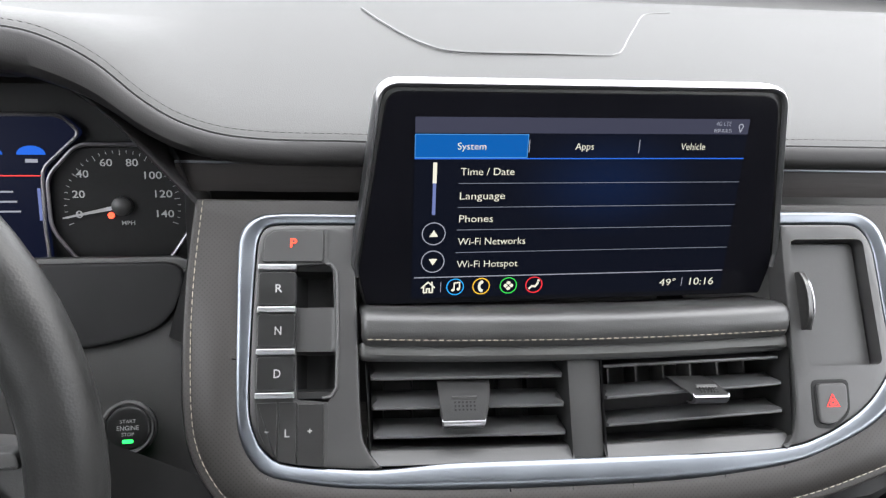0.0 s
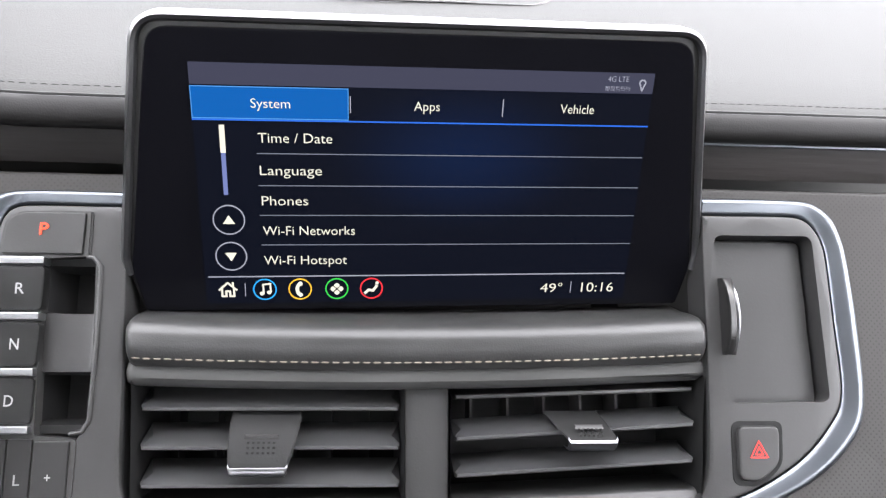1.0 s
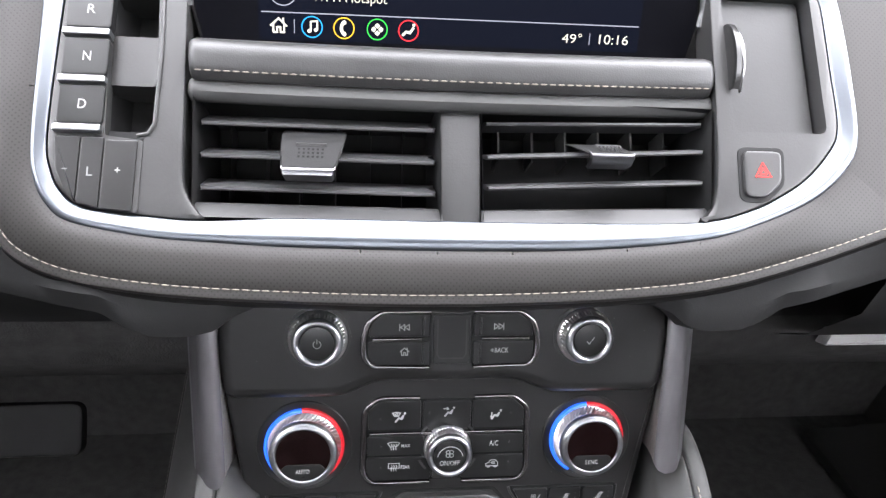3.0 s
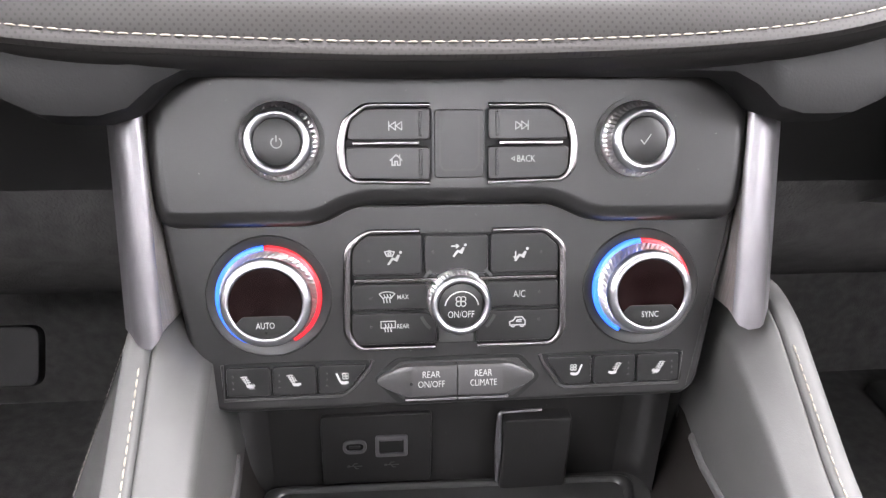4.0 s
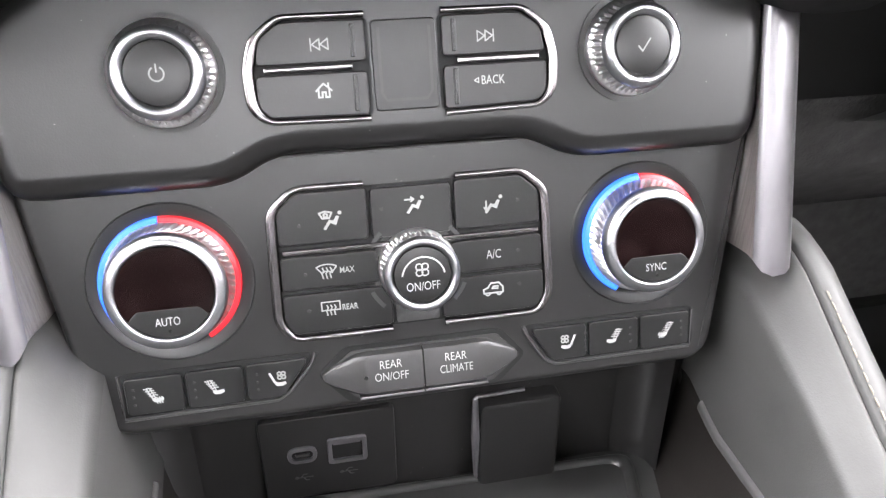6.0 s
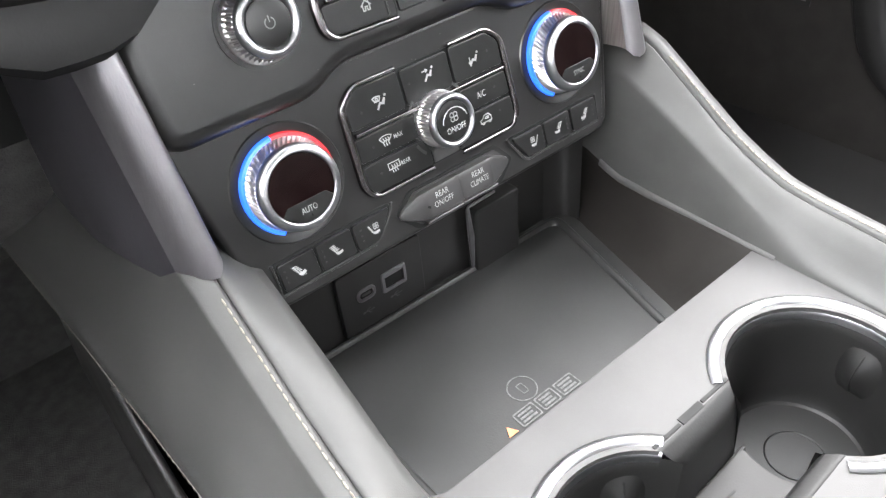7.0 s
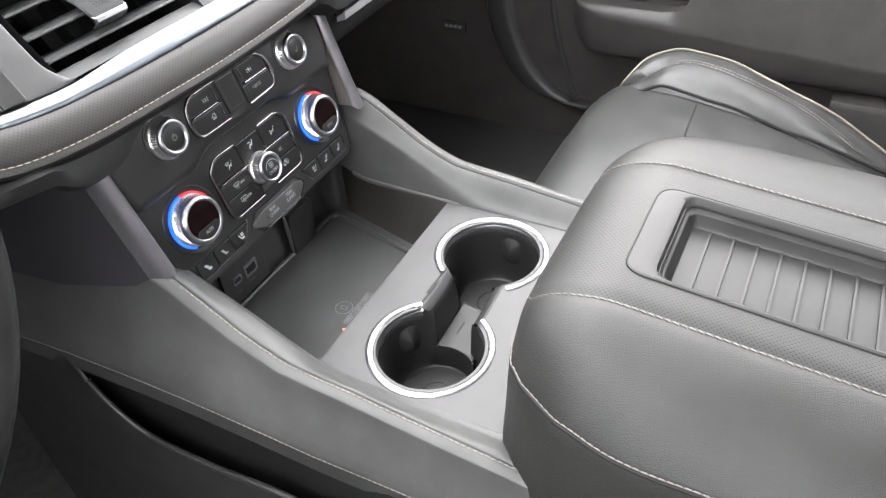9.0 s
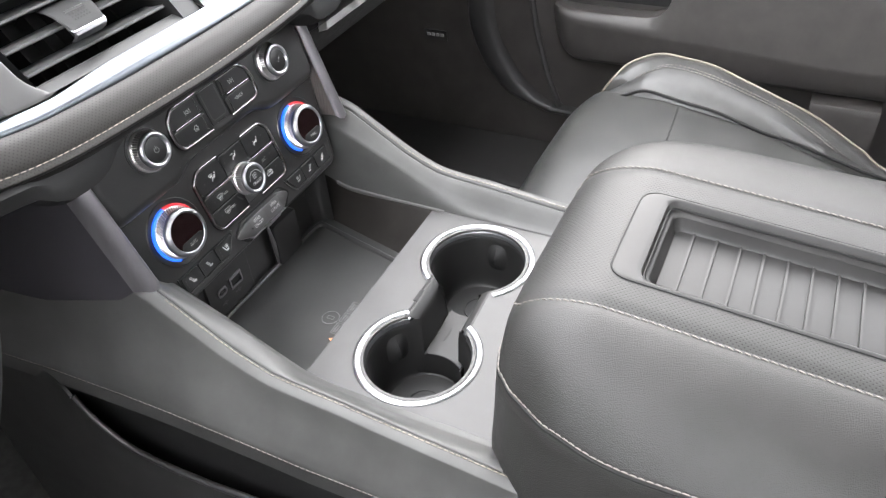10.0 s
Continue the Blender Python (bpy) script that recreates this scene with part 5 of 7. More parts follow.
for v0, v1, ch in ((0.0442, 0.0660, "R"), (0.0176, 0.0390, "N"), (-0.0092, 0.0125, "D")):
    k = part("gear_key", plate(rounded([(-0.2110, v0), (-0.1872, v0), (-0.1872, v1), (-0.2108, v1)], 0.0030, 4), -0.002, 0.0040, chamfer=0.0012), BUTTON, gears)
    words(ch, 0.0042, 0.0052, DIMPRINT, k, at(-0.1980, (v0 + v1) / 2, 0.0042))
for v in (0.0690, 0.0419, 0.0154, -0.0114):
    part("satin_bar", plate(rounded([(-0.2112, v - 0.0022), (-0.1872, v - 0.0022), (-0.1872, v + 0.0014), (-0.2110, v + 0.0014)], 0.0006, 2), -0.002, 0.0062, chamfer=0.0007), RING_METAL, gears, "satin metal bar")
for o, tx, u in (([(-0.1975, -0.0505), (-0.1975, -0.0160), (-0.2104, -0.0160), (-0.2085, -0.0330), (-0.2030, -0.0448)], "-", -0.2035), ([(-0.1858, -0.0535), (-0.1858, -0.0160), (-0.1967, -0.0160), (-0.1967, -0.0510)], "L", -0.1912), ([(-0.1690, -0.0548), (-0.1690, -0.0172), (-0.1850, -0.0172), (-0.1850, -0.0537)], "+", -0.1775)):
    k = part("low_gear_key", plate(rounded(list(reversed(o)), 0.0008, 2), -0.002, 0.0034, chamfer=0.0006), PLASTIC_SOFT, gears)
    if tx == "L":
        words("L", 0.0030, 0.0048, DIMPRINT, k, at(u, -0.0345, 0.0038))
    else:
        part("symbol", stroke([(u - 0.0014, -0.0335), (u + 0.0014, -0.0335)], 0.0006, w1=0.0038), PRINT, k, weigh=False)
        if tx == "+":
            part("symbol", stroke([(u, -0.0349), (u, -0.0321)], 0.0006, w1=0.0039), PRINT, k, weigh=False)
# finger slot, coloured near black for its shade, with its raised saddle
def slot_rows(vs, depth):
    return [[(-0.1890, v, -0.004), (-0.1882, v, depth(v) * 0.55 - 0.002), (-0.1845, v, depth(v) * 0.8), (-0.1815, v, depth(v)), (-0.1700, v, depth(v)), (-0.1655, v, depth(v) * 0.9), (-0.1628, v, depth(v) * 0.6), (-0.1618, v, 0.0)] for v in vs]


part("finger_slot", loft(slot_rows((0.0712, 0.0700, 0.0672, 0.0655, 0.0600, 0.03, 0.0, -0.0080, -0.0100, -0.0128, -0.0140), lambda v: -0.024 if -0.0085 < v < 0.066 else -0.0045)), GAP_SOFT, gears, "finger slot coloured near black for its shade", smooth=45)
part("slot_saddle", loft(slot_rows((0.0450, 0.0446, 0.0434, 0.0410, 0.0280, 0.0180, 0.0152, 0.0140, 0.0136), lambda v: -0.0030 if 0.0150 < v < 0.0436 else -0.022)), PLASTIC, gears, "raised saddle of the slot", smooth=45)
part("slot_rim", tube([(-0.1690, 0.0712, 0.0016), (-0.1655, 0.0708, 0.0016), (-0.1618, 0.0665, 0.0018), (-0.1608, 0.0300, 0.0018), (-0.1616, -0.0075, 0.0018), (-0.1645, -0.0128, 0.0016), (-0.1700, -0.0140, 0.0014)], 0.0012, 8), PLASTIC, gears)

# ---- storage pocket with its pull, hazard key ----
pocket = thing("pocket_cover", "charcoal cover of a small storage pocket with a chrome-tipped pull", "cover", BEZEL)
# Black plate imitates the shadowed recess wall showing round the cover.
part("pocket_gap", plate(rounded([(0.1500, -0.0030), (0.2140, -0.0030), (0.2110, 0.0920), (0.1480, 0.0920)], 0.006, 5), -0.016, -0.0125), GAP, pocket, "black plate for the shadow in the gap round the cover")
part("cover_plate", plate(rounded([(0.1490, -0.0030), (0.2078, -0.0030), (0.2048, 0.0872), (0.1470, 0.0872)], 0.004, 5), -0.0120, -0.0072, chamfer=0.0012), PLASTIC_COVER, pocket)
pull = []
for k in range(9):
    f = k / 8
    v = 0.0250 + 0.040 * f
    b = math.sin(math.pi * f) ** 0.6 if 0 < f < 1 else 0.0
    pull.append([(0.1535, v, -0.002), (0.1535, v, 0.003 + 0.007 * b), (0.1545, v, 0.0045 + 0.0075 * b), (0.1575, v, 0.0040 + 0.0075 * b), (0.1605, v, 0.002 + 0.0050 * b), (0.1610, v, -0.002)])
pl = part("pull", loft(pull), PLASTIC_SOFT, pocket, "dark grip")
part("pull_tip", tube(smooth_line([(0.1588, 0.0285, 0.003), (0.1600, 0.0345, 0.0064), (0.1604, 0.0450, 0.0078), (0.1600, 0.0560, 0.0064), (0.1590, 0.0620, 0.003)], 4), 0.0011, 8), LIP_CHROME, pl, "chrome tip")
hazard = thing("hazard_button", "dark hazard light button with a red triangle", "button", BEZEL)
HZ = [(0.1565, -0.0385), (0.1690, -0.0395), (0.1800, -0.0300), (0.1812, -0.0100), (0.1570, -0.0102)]
part("button_rim", plate(rounded([(0.1548, -0.0402), (0.1697, -0.0412), (0.1818, -0.0305), (0.1830, -0.0083), (0.1555, -0.0085)], 0.005, 5), 0.0, 0.0020, chamfer=0.0004), GAP, hazard)
hk = part("button_face", plate(rounded([(0.1690 + (u - 0.1690) * 0.94, -0.0245 + (v + 0.0245) * 0.94) for u, v in HZ], 0.0045, 5), 0.0, 0.0042, chamfer=0.0018), PLASTIC_COVER, hazard)
# The red triangle is print, given a glow to stand out.
sign("triangle", hk, at(0.1682, -0.0228, 0.0046), 0.0090, glow("hazard_red_glow", (0.8, 0.04, 0.03), 0.5, base=(0.4, 0.03, 0.03)))

# ---- air vents ----
def slat(u0, u1, v0, v1, w, tilt, chord=0.024, thick=0.0024):
    """One vane: a blade along x with a rounded front and notched ends, tilted about x."""
    prof = [(0.0, 0.0), (-0.0005, thick * 0.5), (-0.002, thick * 0.62), (-0.4 * chord, thick * 0.7), (-chord, thick * 0.3), (-chord, -thick * 0.3), (-0.002, -thick * 0.45), (-0.0006, -thick * 0.35)]
    c, s = math.cos(radians(tilt)), math.sin(radians(tilt))
    rows = []
    for k in range(13):
        f = k / 12
        u, v = u0 + (u1 - u0) * f, v0 + (v1 - v0) * f
        rows.append([])
        for a, b in prof:
            deep = max(0.0, -a / chord)
            cut = (0.0042 * math.exp(-((deep - 0.42) / 0.14) ** 2) + 0.0012 * (deep < 0.06)) * (1 if k == 0 else -1 if k == 12 else 0)
            rows[-1].append((u + cut, v + a * s + b * c, w + a * c - b * s))
    return loft(rows, closed_rows=True, caps=True)


def air_vent(u0t, u1t, u0b, u1b, vanes, right):
    vent = thing("air_vent", "dark air vent with horizontal vanes" + (" and upright blades" if right else " and a wide grip tab"), "air vent", BEZEL, group="center air vents")
    vt, vb, d = 0.014, -0.0560, -0.055
    rows = []
    for a, b, w in ((0, 0, 0.0), (0.001, 0.001, -0.01), (0.004, 0.003, d)):
        rows.append([(u0t + a, vt - b, w), (u1t - a, vt - b, w), (u1b - a, vb + b, w), (u0b + a, vb + b, w), (u0t + a, vt - b, w)])
    # Duct and grille take near black for the shade inside the vent.
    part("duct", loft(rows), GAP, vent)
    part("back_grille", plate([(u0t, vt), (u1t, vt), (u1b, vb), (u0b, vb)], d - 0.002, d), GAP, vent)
    for v, v2, w, tl in vanes:
        f = (vt - v) / (vt - vb)
        part("vane", slat(u0t + (u0b - u0t) * f + 0.0025, u1t + (u1b - u1t) * f - 0.0020, v, v2, w, tl), VANE, vent)
    vs, vs2 = (-0.0470, -0.0425) if right else (-0.0466, -0.0470)
    part("sill", loft([[(u0b - 0.001, vs + 0.004, -0.034), (u1b + 0.001, vs2 + 0.004, -0.034)], [(u0b - 0.001, vs + 0.0005, -0.008), (u1b + 0.001, vs2 + 0.0005, -0.008)], [(u0b - 0.001, vs - 0.001, -0.0055), (u1b + 0.001, vs2 - 0.001, -0.0055)], [(u0b - 0.001, -0.0560, 0.0), (u1b + 0.001, -0.0560, 0.0)]]), PLASTIC_COVER, vent)
    for k in range(6):
        u = u0t + (u1t - u0t) * (k + 0.7) / 6.6
        # Left blades coloured black for the shade deep in the vent.
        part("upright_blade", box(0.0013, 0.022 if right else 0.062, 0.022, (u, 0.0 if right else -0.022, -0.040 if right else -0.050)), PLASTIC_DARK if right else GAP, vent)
    return vent


def grip_tab(vent, cu, prof, lip, pad, half):
    """A tapering tab over the middle vane, with a dotted thumb pad and a bright lip."""
    us = (-1.0, -0.93, -0.5, 0.0, 0.5, 0.93, 1.0)
    tab = part("grip_tab", loft([[(cu + o + half * f * u, v, w - (0.0014 if abs(u) == 1 else 0.0)) for u in us] for v, w, f, o in prof]), GAP_SOFT, vent, "charcoal grip tab", smooth=50)
    part("chrome_lip", loft([[(cu + o + half * f * u, v + (0.0016 if abs(u) == 1 else 0.0), w - (0.0010 if abs(u) == 1 else 0.0)) for u in us] for v, w, f, o in lip]), LIP_CHROME, tab, "satin chrome lip", smooth=50)
    v0, v1, w0, w1, hw = pad
    slope = lambda v: w0 + (w1 - w0) * (v - v0) / (v1 - v0)
    part("thumb_ridge", loft([[(cu - hw, v1, slope(v1) + 0.0002), (cu + hw, v1, slope(v1) + 0.0002)], [(cu - hw * 0.92, v1 - 0.0008, slope(v1) + 0.0012), (cu + hw * 0.92, v1 - 0.0008, slope(v1) + 0.0012)], [(cu - hw, v1 - 0.0022, slope(v1 - 0.002) + 0.0002), (cu + hw, v1 - 0.0022, slope(v1 - 0.002) + 0.0002)]]), PLASTIC, tab)
    bm = bmesh.new()
    for i in range(6):
        for j in range(3):
            u, v = cu - hw * 0.75 + hw * 1.5 * i / 5, v0 + (v1 - v0) * (0.15 + 0.23 * j)
            bm.faces.new([bm.verts.new((u + x * 0.00055, v + y * 0.0005, slope(v) + 0.0004)) for x, y in ((-1, -1), (1, -1), (1, 1), (-1, 1))])
    part("grip_dots", bm, GAP, tab, weigh=False)


lv = air_vent(-0.1440, -0.0118, -0.1400, -0.0110, [(-0.0032, -0.0032, -0.0060, -30), (-0.0217, -0.0221, -0.0050, -28), (-0.0396, -0.0401, -0.0050, -28)], False)
rv = air_vent(0.0112, 0.1435, 0.0118, 0.1380, [(0.0028, 0.0070, -0.0070, -10), (-0.0180, -0.0110, -0.0040, -21), (-0.0357, -0.0292, -0.0040, -21)], True)
grip_tab(lv, -0.0805, [(-0.0030, -0.012, 1.0, 0.0008), (-0.0080, -0.0050, 1.0, 0.0008), (-0.0140, -0.0005, 0.97, 0.0004), (-0.0200, 0.0022, 0.93, 0.0), (-0.0270, 0.0042, 0.86, -0.0008), (-0.0300, 0.0046, 0.80, -0.0010)],
         [(-0.0297, 0.0048, 0.82, -0.0010), (-0.0312, 0.0054, 0.82, -0.0010), (-0.0334, 0.0044, 0.80, -0.0010), (-0.0342, 0.0010, 0.78, -0.0010), (-0.0340, -0.005, 0.76, -0.0010)], (-0.0245, -0.0142, 0.0037, 0.0, 0.0082), 0.0172)
grip_tab(rv, 0.0810, [(-0.0040, -0.016, 1.0, -0.0050), (-0.0075, -0.0080, 1.0, -0.0035), (-0.0115, -0.0010, 0.97, -0.0018), (-0.0155, 0.0060, 0.92, 0.0), (-0.0176, 0.0082, 0.86, 0.0006)],
         [(-0.0174, 0.0084, 0.87, 0.0006), (-0.0186, 0.0092, 0.88, 0.0006), (-0.0210, 0.0082, 0.87, 0.0006), (-0.0226, 0.0044, 0.85, 0.0006), (-0.0222, -0.004, 0.82, 0.0006)], (-0.0160, -0.0100, 0.0075, 0.0016, 0.0074), 0.0142)
part("post", plate(rounded([(-0.0108, -0.0560), (0.0108, -0.0560), (0.0112, 0.0120), (-0.0118, 0.0120)], 0.003, 3), -0.05, -0.0035, chamfer=0.0012), PLASTIC_COVER, lv, "charcoal post between the vents")

# ---- what the display shows ----
UI_BG = glow("screen_navy", (0.0022, 0.0038, 0.0105), 0.45)
# a faint blue bloom in the middle of the menu
bg_n, bg_l = UI_BG.node_tree.nodes, UI_BG.node_tree.links
bg_co, bg_mp, bg_len, bg_ramp, bg_mix = bg_n.new("ShaderNodeTexCoord"), bg_n.new("ShaderNodeMapping"), bg_n.new("ShaderNodeVectorMath"), bg_n.new("ShaderNodeMapRange"), bg_n.new("ShaderNodeMix")
bg_mp.inputs["Location"].default_value, bg_mp.inputs["Scale"].default_value = (-0.25, -1.55, 0), (14, 24, 0)
bg_len.operation, bg_mix.data_type, bg_ramp.interpolation_type = "LENGTH", "RGBA", "SMOOTHSTEP"
bg_mix.inputs["A"].default_value, bg_mix.inputs["B"].default_value = (0.0016, 0.0065, 0.026, 1), (0.0011, 0.0020, 0.0058, 1)
bg_l.new(bg_co.outputs["Object"], bg_mp.inputs["Vector"])
bg_l.new(bg_mp.outputs["Vector"], bg_len.inputs[0])
bg_l.new(bg_len.outputs["Value"], bg_ramp.inputs["Value"])
bg_l.new(bg_ramp.outputs["Result"], bg_mix.inputs["Factor"])
bg_l.new(bg_mix.outputs["Result"], bg_n["Principled BSDF"].inputs["Emission Color"])
UI_BAR = glow("screen_status_bar", (0.034, 0.036, 0.058), 0.45)
UI_BLUE = glow("screen_blue_tab", (0.001, 0.075, 0.29), 0.45)
UI_EDGE = glow("screen_blue_line", (0.02, 0.11, 0.50), 0.45)
UI_TEXT = glow("screen_text", (0.62, 0.60, 0.50), 0.45)
UI_LINE = glow("screen_divider", (0.13, 0.145, 0.18), 0.45)
UI_GREY = glow("screen_grey", (0.25, 0.26, 0.31), 0.45)
UI_SCROLL = glow("screen_scroll", (0.12, 0.15, 0.32), 0.45)
scr = part("screen_image", plate(rect(-0.1112, -0.0145, 0.1105, 0.1072), 0.0018, 0.00205), UI_BG, display, "lit settings menu", weigh=False)


def ui(o, material, w=0.0023, name="menu_block"):
    return part(name, plate(o, w - 0.0001, w), material, scr, weigh=False)


ui(rect(-0.1112, 0.0972, 0.1105, 0.1072), UI_BAR, name="status_bar")
ui(rect(-0.1112, 0.0812, -0.0388, 0.0966), UI_BLUE, name="active_tab")
UI_RIM = glow("screen_tab_rim", (0.06, 0.22, 0.50), 0.45)
for o in (rect(-0.1112, 0.0962, -0.0388, 0.0966), rect(-0.1112, 0.0815, -0.0388, 0.0819), rect(-0.1112, 0.0819, -0.1108, 0.0962), rect(-0.0392, 0.0819, -0.0388, 0.0962)):
    ui(o, UI_RIM, 0.0025, "tab_rim")
ui(rect(-0.1112, 0.0806, 0.1105, 0.0813), UI_EDGE, 0.0024, "tab_line")
ui(rect(0.0355, 0.0845, 0.0360, 0.0932), UI_GREY, name="tab_gap")
ui(rect(-0.0382, 0.0850, -0.0377, 0.0930), UI_GREY, name="tab_gap")
for v in (0.0648, 0.0488, 0.0335, 0.0178):
    ui(rect(-0.0825, v - 0.00022, 0.1100, v + 0.00022), UI_LINE, name="divider_line")
ui(rect(-0.1095, 0.0002, 0.1095, 0.0008), UI_GREY, name="divider_line")
ui(rect(-0.0993, 0.0650, -0.0968, 0.0785), UI_TEXT, name="scroll_thumb")
ui(rect(-0.0991, 0.0440, -0.0970, 0.0650), UI_SCROLL, name="scroll_track")
ui(rect(-0.0918, -0.0105, -0.0914, -0.0030), UI_GREY, name="icon_gap")
ui(rect(0.0800, -0.0108, 0.0804, -0.0042), UI_GREY, name="icon_gap")
for tx, u, v, wd, h, mt in (("System", -0.0751, 0.0890, 0.0182, 0.0044, UI_TEXT), ("Apps", -0.0014, 0.0890, 0.0124, 0.0044, UI_TEXT), ("Vehicle", 0.0730, 0.0890, 0.0170, 0.0044, UI_TEXT),
                            ("Time / Date", -0.0641, 0.0726, 0.0350, 0.0047, UI_TEXT), ("Language", -0.0666, 0.0566, 0.0296, 0.0047, UI_TEXT), ("Phones", -0.0700, 0.0412, 0.0224, 0.0047, UI_TEXT),
                            ("Wi-Fi Networks", -0.0586, 0.0255, 0.0455, 0.0047, UI_TEXT), ("Wi-Fi Hotspot", -0.0607, 0.0096, 0.0415, 0.0047, UI_TEXT),
                            ("49°", 0.0693, -0.0074, 0.0120, 0.0054, UI_TEXT), ("10:16", 0.0950, -0.0074, 0.0180, 0.0054, UI_TEXT), ("4G LTE", 0.0922, 0.1042, 0.0106, 0.0026, UI_GREY)):
    words(tx, wd, h, mt, scr, at(u, v, 0.0026), name="menu_text", bold=-0.005)
for k in range(5):
    ui(rect(0.0862 + 0.0026 * k, 0.0984, 0.0884 + 0.0026 * k, 0.1006), UI_GREY, name="signal_bar")
sign("pin", scr, at(0.1047, 0.1016, 0.0025), 0.0056, UI_GREY)
for k, v in (("up", 0.0311), ("down", 0.0117)):
    part("round_key", plate(circle(-0.0975, v, 0.0078, 36), 0.0021, 0.0023, [circle(-0.0975, v, 0.0072, 36)]), UI_GREY, scr, weigh=False)
    sign(k, scr, at(-0.0975, v, 0.0025), 0.0058, UI_TEXT)
sign("home", scr, at(-0.1002, -0.0067, 0.0025), 0.0078, UI_TEXT)
for u, nm, col in ((-0.0818, "note", (0.02, 0.27, 0.60)), (-0.0640, "phone", (0.62, 0.36, 0.03)), (-0.0452, "petals", (0.03, 0.42, 0.06)), (-0.0273, "seat", (0.62, 0.03, 0.04))):
    part("round_icon", plate(circle(u, -0.0068, 0.0060, 36), 0.0021, 0.0023, [circle(u, -0.0068, 0.0053, 36)]), glow("screen_ring_" + nm, col, 0.45), scr, weigh=False)
    sign(nm, scr, at(u, -0.0068, 0.0025), 0.0072, UI_TEXT)

# ---- cup holder ----
cup = thing("cup_holder", "twin cup holder with bright metal rings in the console top", "cup holder", pose(0, 0, 0.503))
for i, (cx, cy) in enumerate(CUPS):
    a0, a1 = ((36, 328), (-141, 143))[i]
    part("metal_ring", lathe([(R_IN - 0.0012, -0.0075), (R_IN - 0.0006, -0.0040), (R_IN + 0.0002, -0.0024), (R_IN + 0.0012, -0.0018), (R_IN + 0.0022, -0.0004), (R_IN + 0.0034, 0.0008), (R_IN + 0.0052, 0.0015), (R_OUT - 0.0014, 0.0014), (R_OUT, 0.0004), (R_OUT + 0.0001, -0.001)], 80, a0, a1), RING_METAL, cup, "bright satin metal ring", at(cx, cy))
    part("ring_gap", lathe([(R_OUT, 0.0001), (R_OUT + 0.0007, 0.00015)], 80, a0, a1), GAP, cup, m=at(cx, cy), weigh=False)
    part("cup_well", lathe([(R_IN + 0.0004, -0.004), (R_IN - 0.0015, -0.008), (R_IN - 0.0030, -0.012), (R_IN - 0.0060, -0.055), (R_IN - 0.0075, -0.064), (R_IN - 0.0110, -0.068), (0.0, -0.068)], 64, a0, a1), RUBBER, cup, "black rubber-lined well", at(cx, cy))
    for e0, e1 in (((24, 37), (-40, -26)), ((142, 156), (205, 220)))[i]:
        part("well_cheek", lathe([(R_IN - 0.0012, -0.0035), (R_IN - 0.0022, -0.009), (R_IN - 0.0030, -0.012), (R_IN - 0.0060, -0.055), (R_IN - 0.0075, -0.068)], 10, e0, e1), RUBBER, cup, m=at(cx, cy))
    part("well_floor", lathe([(R_IN - 0.009, -0.0685), (R_IN - 0.0105, -0.0655), (R_IN - 0.0120, -0.0668), (R_IN - 0.0300, -0.0668), (R_IN - 0.0305, -0.0662), (R_IN - 0.0312, -0.0668), (0.0, -0.0668)], 48), RUBBER, cup, m=at(cx, cy))
    tabs = (-4,) if i else (58,)
    for a in tabs:
        g = lambda q, f: (R_IN - 0.0032 - 0.0026 * f + 0.0012 - 0.0085 * math.sin(math.pi * f) ** 1.2 * math.cos(q) ** 1.5, radians(a) + 0.30 * q / 1.571)
        rows = []
        for f in [j / 8 for j in range(9)]:
            row = []
            for q in [math.pi * (k / 8 - 0.5) for k in range(9)]:
                r, an = g(q, f)
                row.append((cx + r * math.cos(an), cy + r * math.sin(an), -0.013 - 0.034 * f))
            rows.append(row)
        tb = part("spring_tab", loft(rows), RUBBER, cup, "soft grip tab", smooth=80)
        slit = []
        for f in (0.12, 0.3, 0.5, 0.7, 0.85):
            r, an = g(0.0, f)
            slit.append((cx + (r - 0.0003) * math.cos(an), cy + (r - 0.0003) * math.sin(an), -0.013 - 0.034 * f))
        part("slit", tube(slit, 0.0005, 5), GAP, tb, weigh=False)
MX, MY = (CUPS[0][0] + CUPS[1][0]) / 2, 0.262


def neck(r, deg, z, d, n=8):
    """A line across the neck between the wells, at one height, swelling back by d."""
    (xa, ya), (xb, yb) = CUPS
    c, s_ = r * math.cos(radians(deg)), r * math.sin(radians(deg))
    p, q = Vector((xa + c, ya + s_)), Vector((xb - c, yb + s_))
    return [(p.x + (q.x - p.x) * k / n, p.y + (q.y - p.y) * k / n - d * math.sin(math.pi * k / n) ** 0.7, z) for k in range(n + 1)]


part("divider", loft([neck(R_IN, 40, -0.0004, 0.0), neck(R_IN, 38.5, 0.0003, 0.0002), neck(R_IN, 36, -0.0006, 0.0005), neck(R_IN - 0.0008, 30, -0.0040, 0.0008), neck(R_IN - 0.0012, 27.5, -0.0070, 0.0010), neck(R_IN - 0.0022, 26.5, -0.0120, 0.0012), neck(R_IN - 0.0040, 25, -0.030, 0.0014), neck(R_IN - 0.0055, 23.5, -0.048, 0.0018), neck(R_IN - 0.0065, 23, -0.068, 0.0020)]), RUBBER, cup, "rubber wedge between the wells", smooth=70)
line = neck(R_IN, 41.5, 0.0003, 0.0)
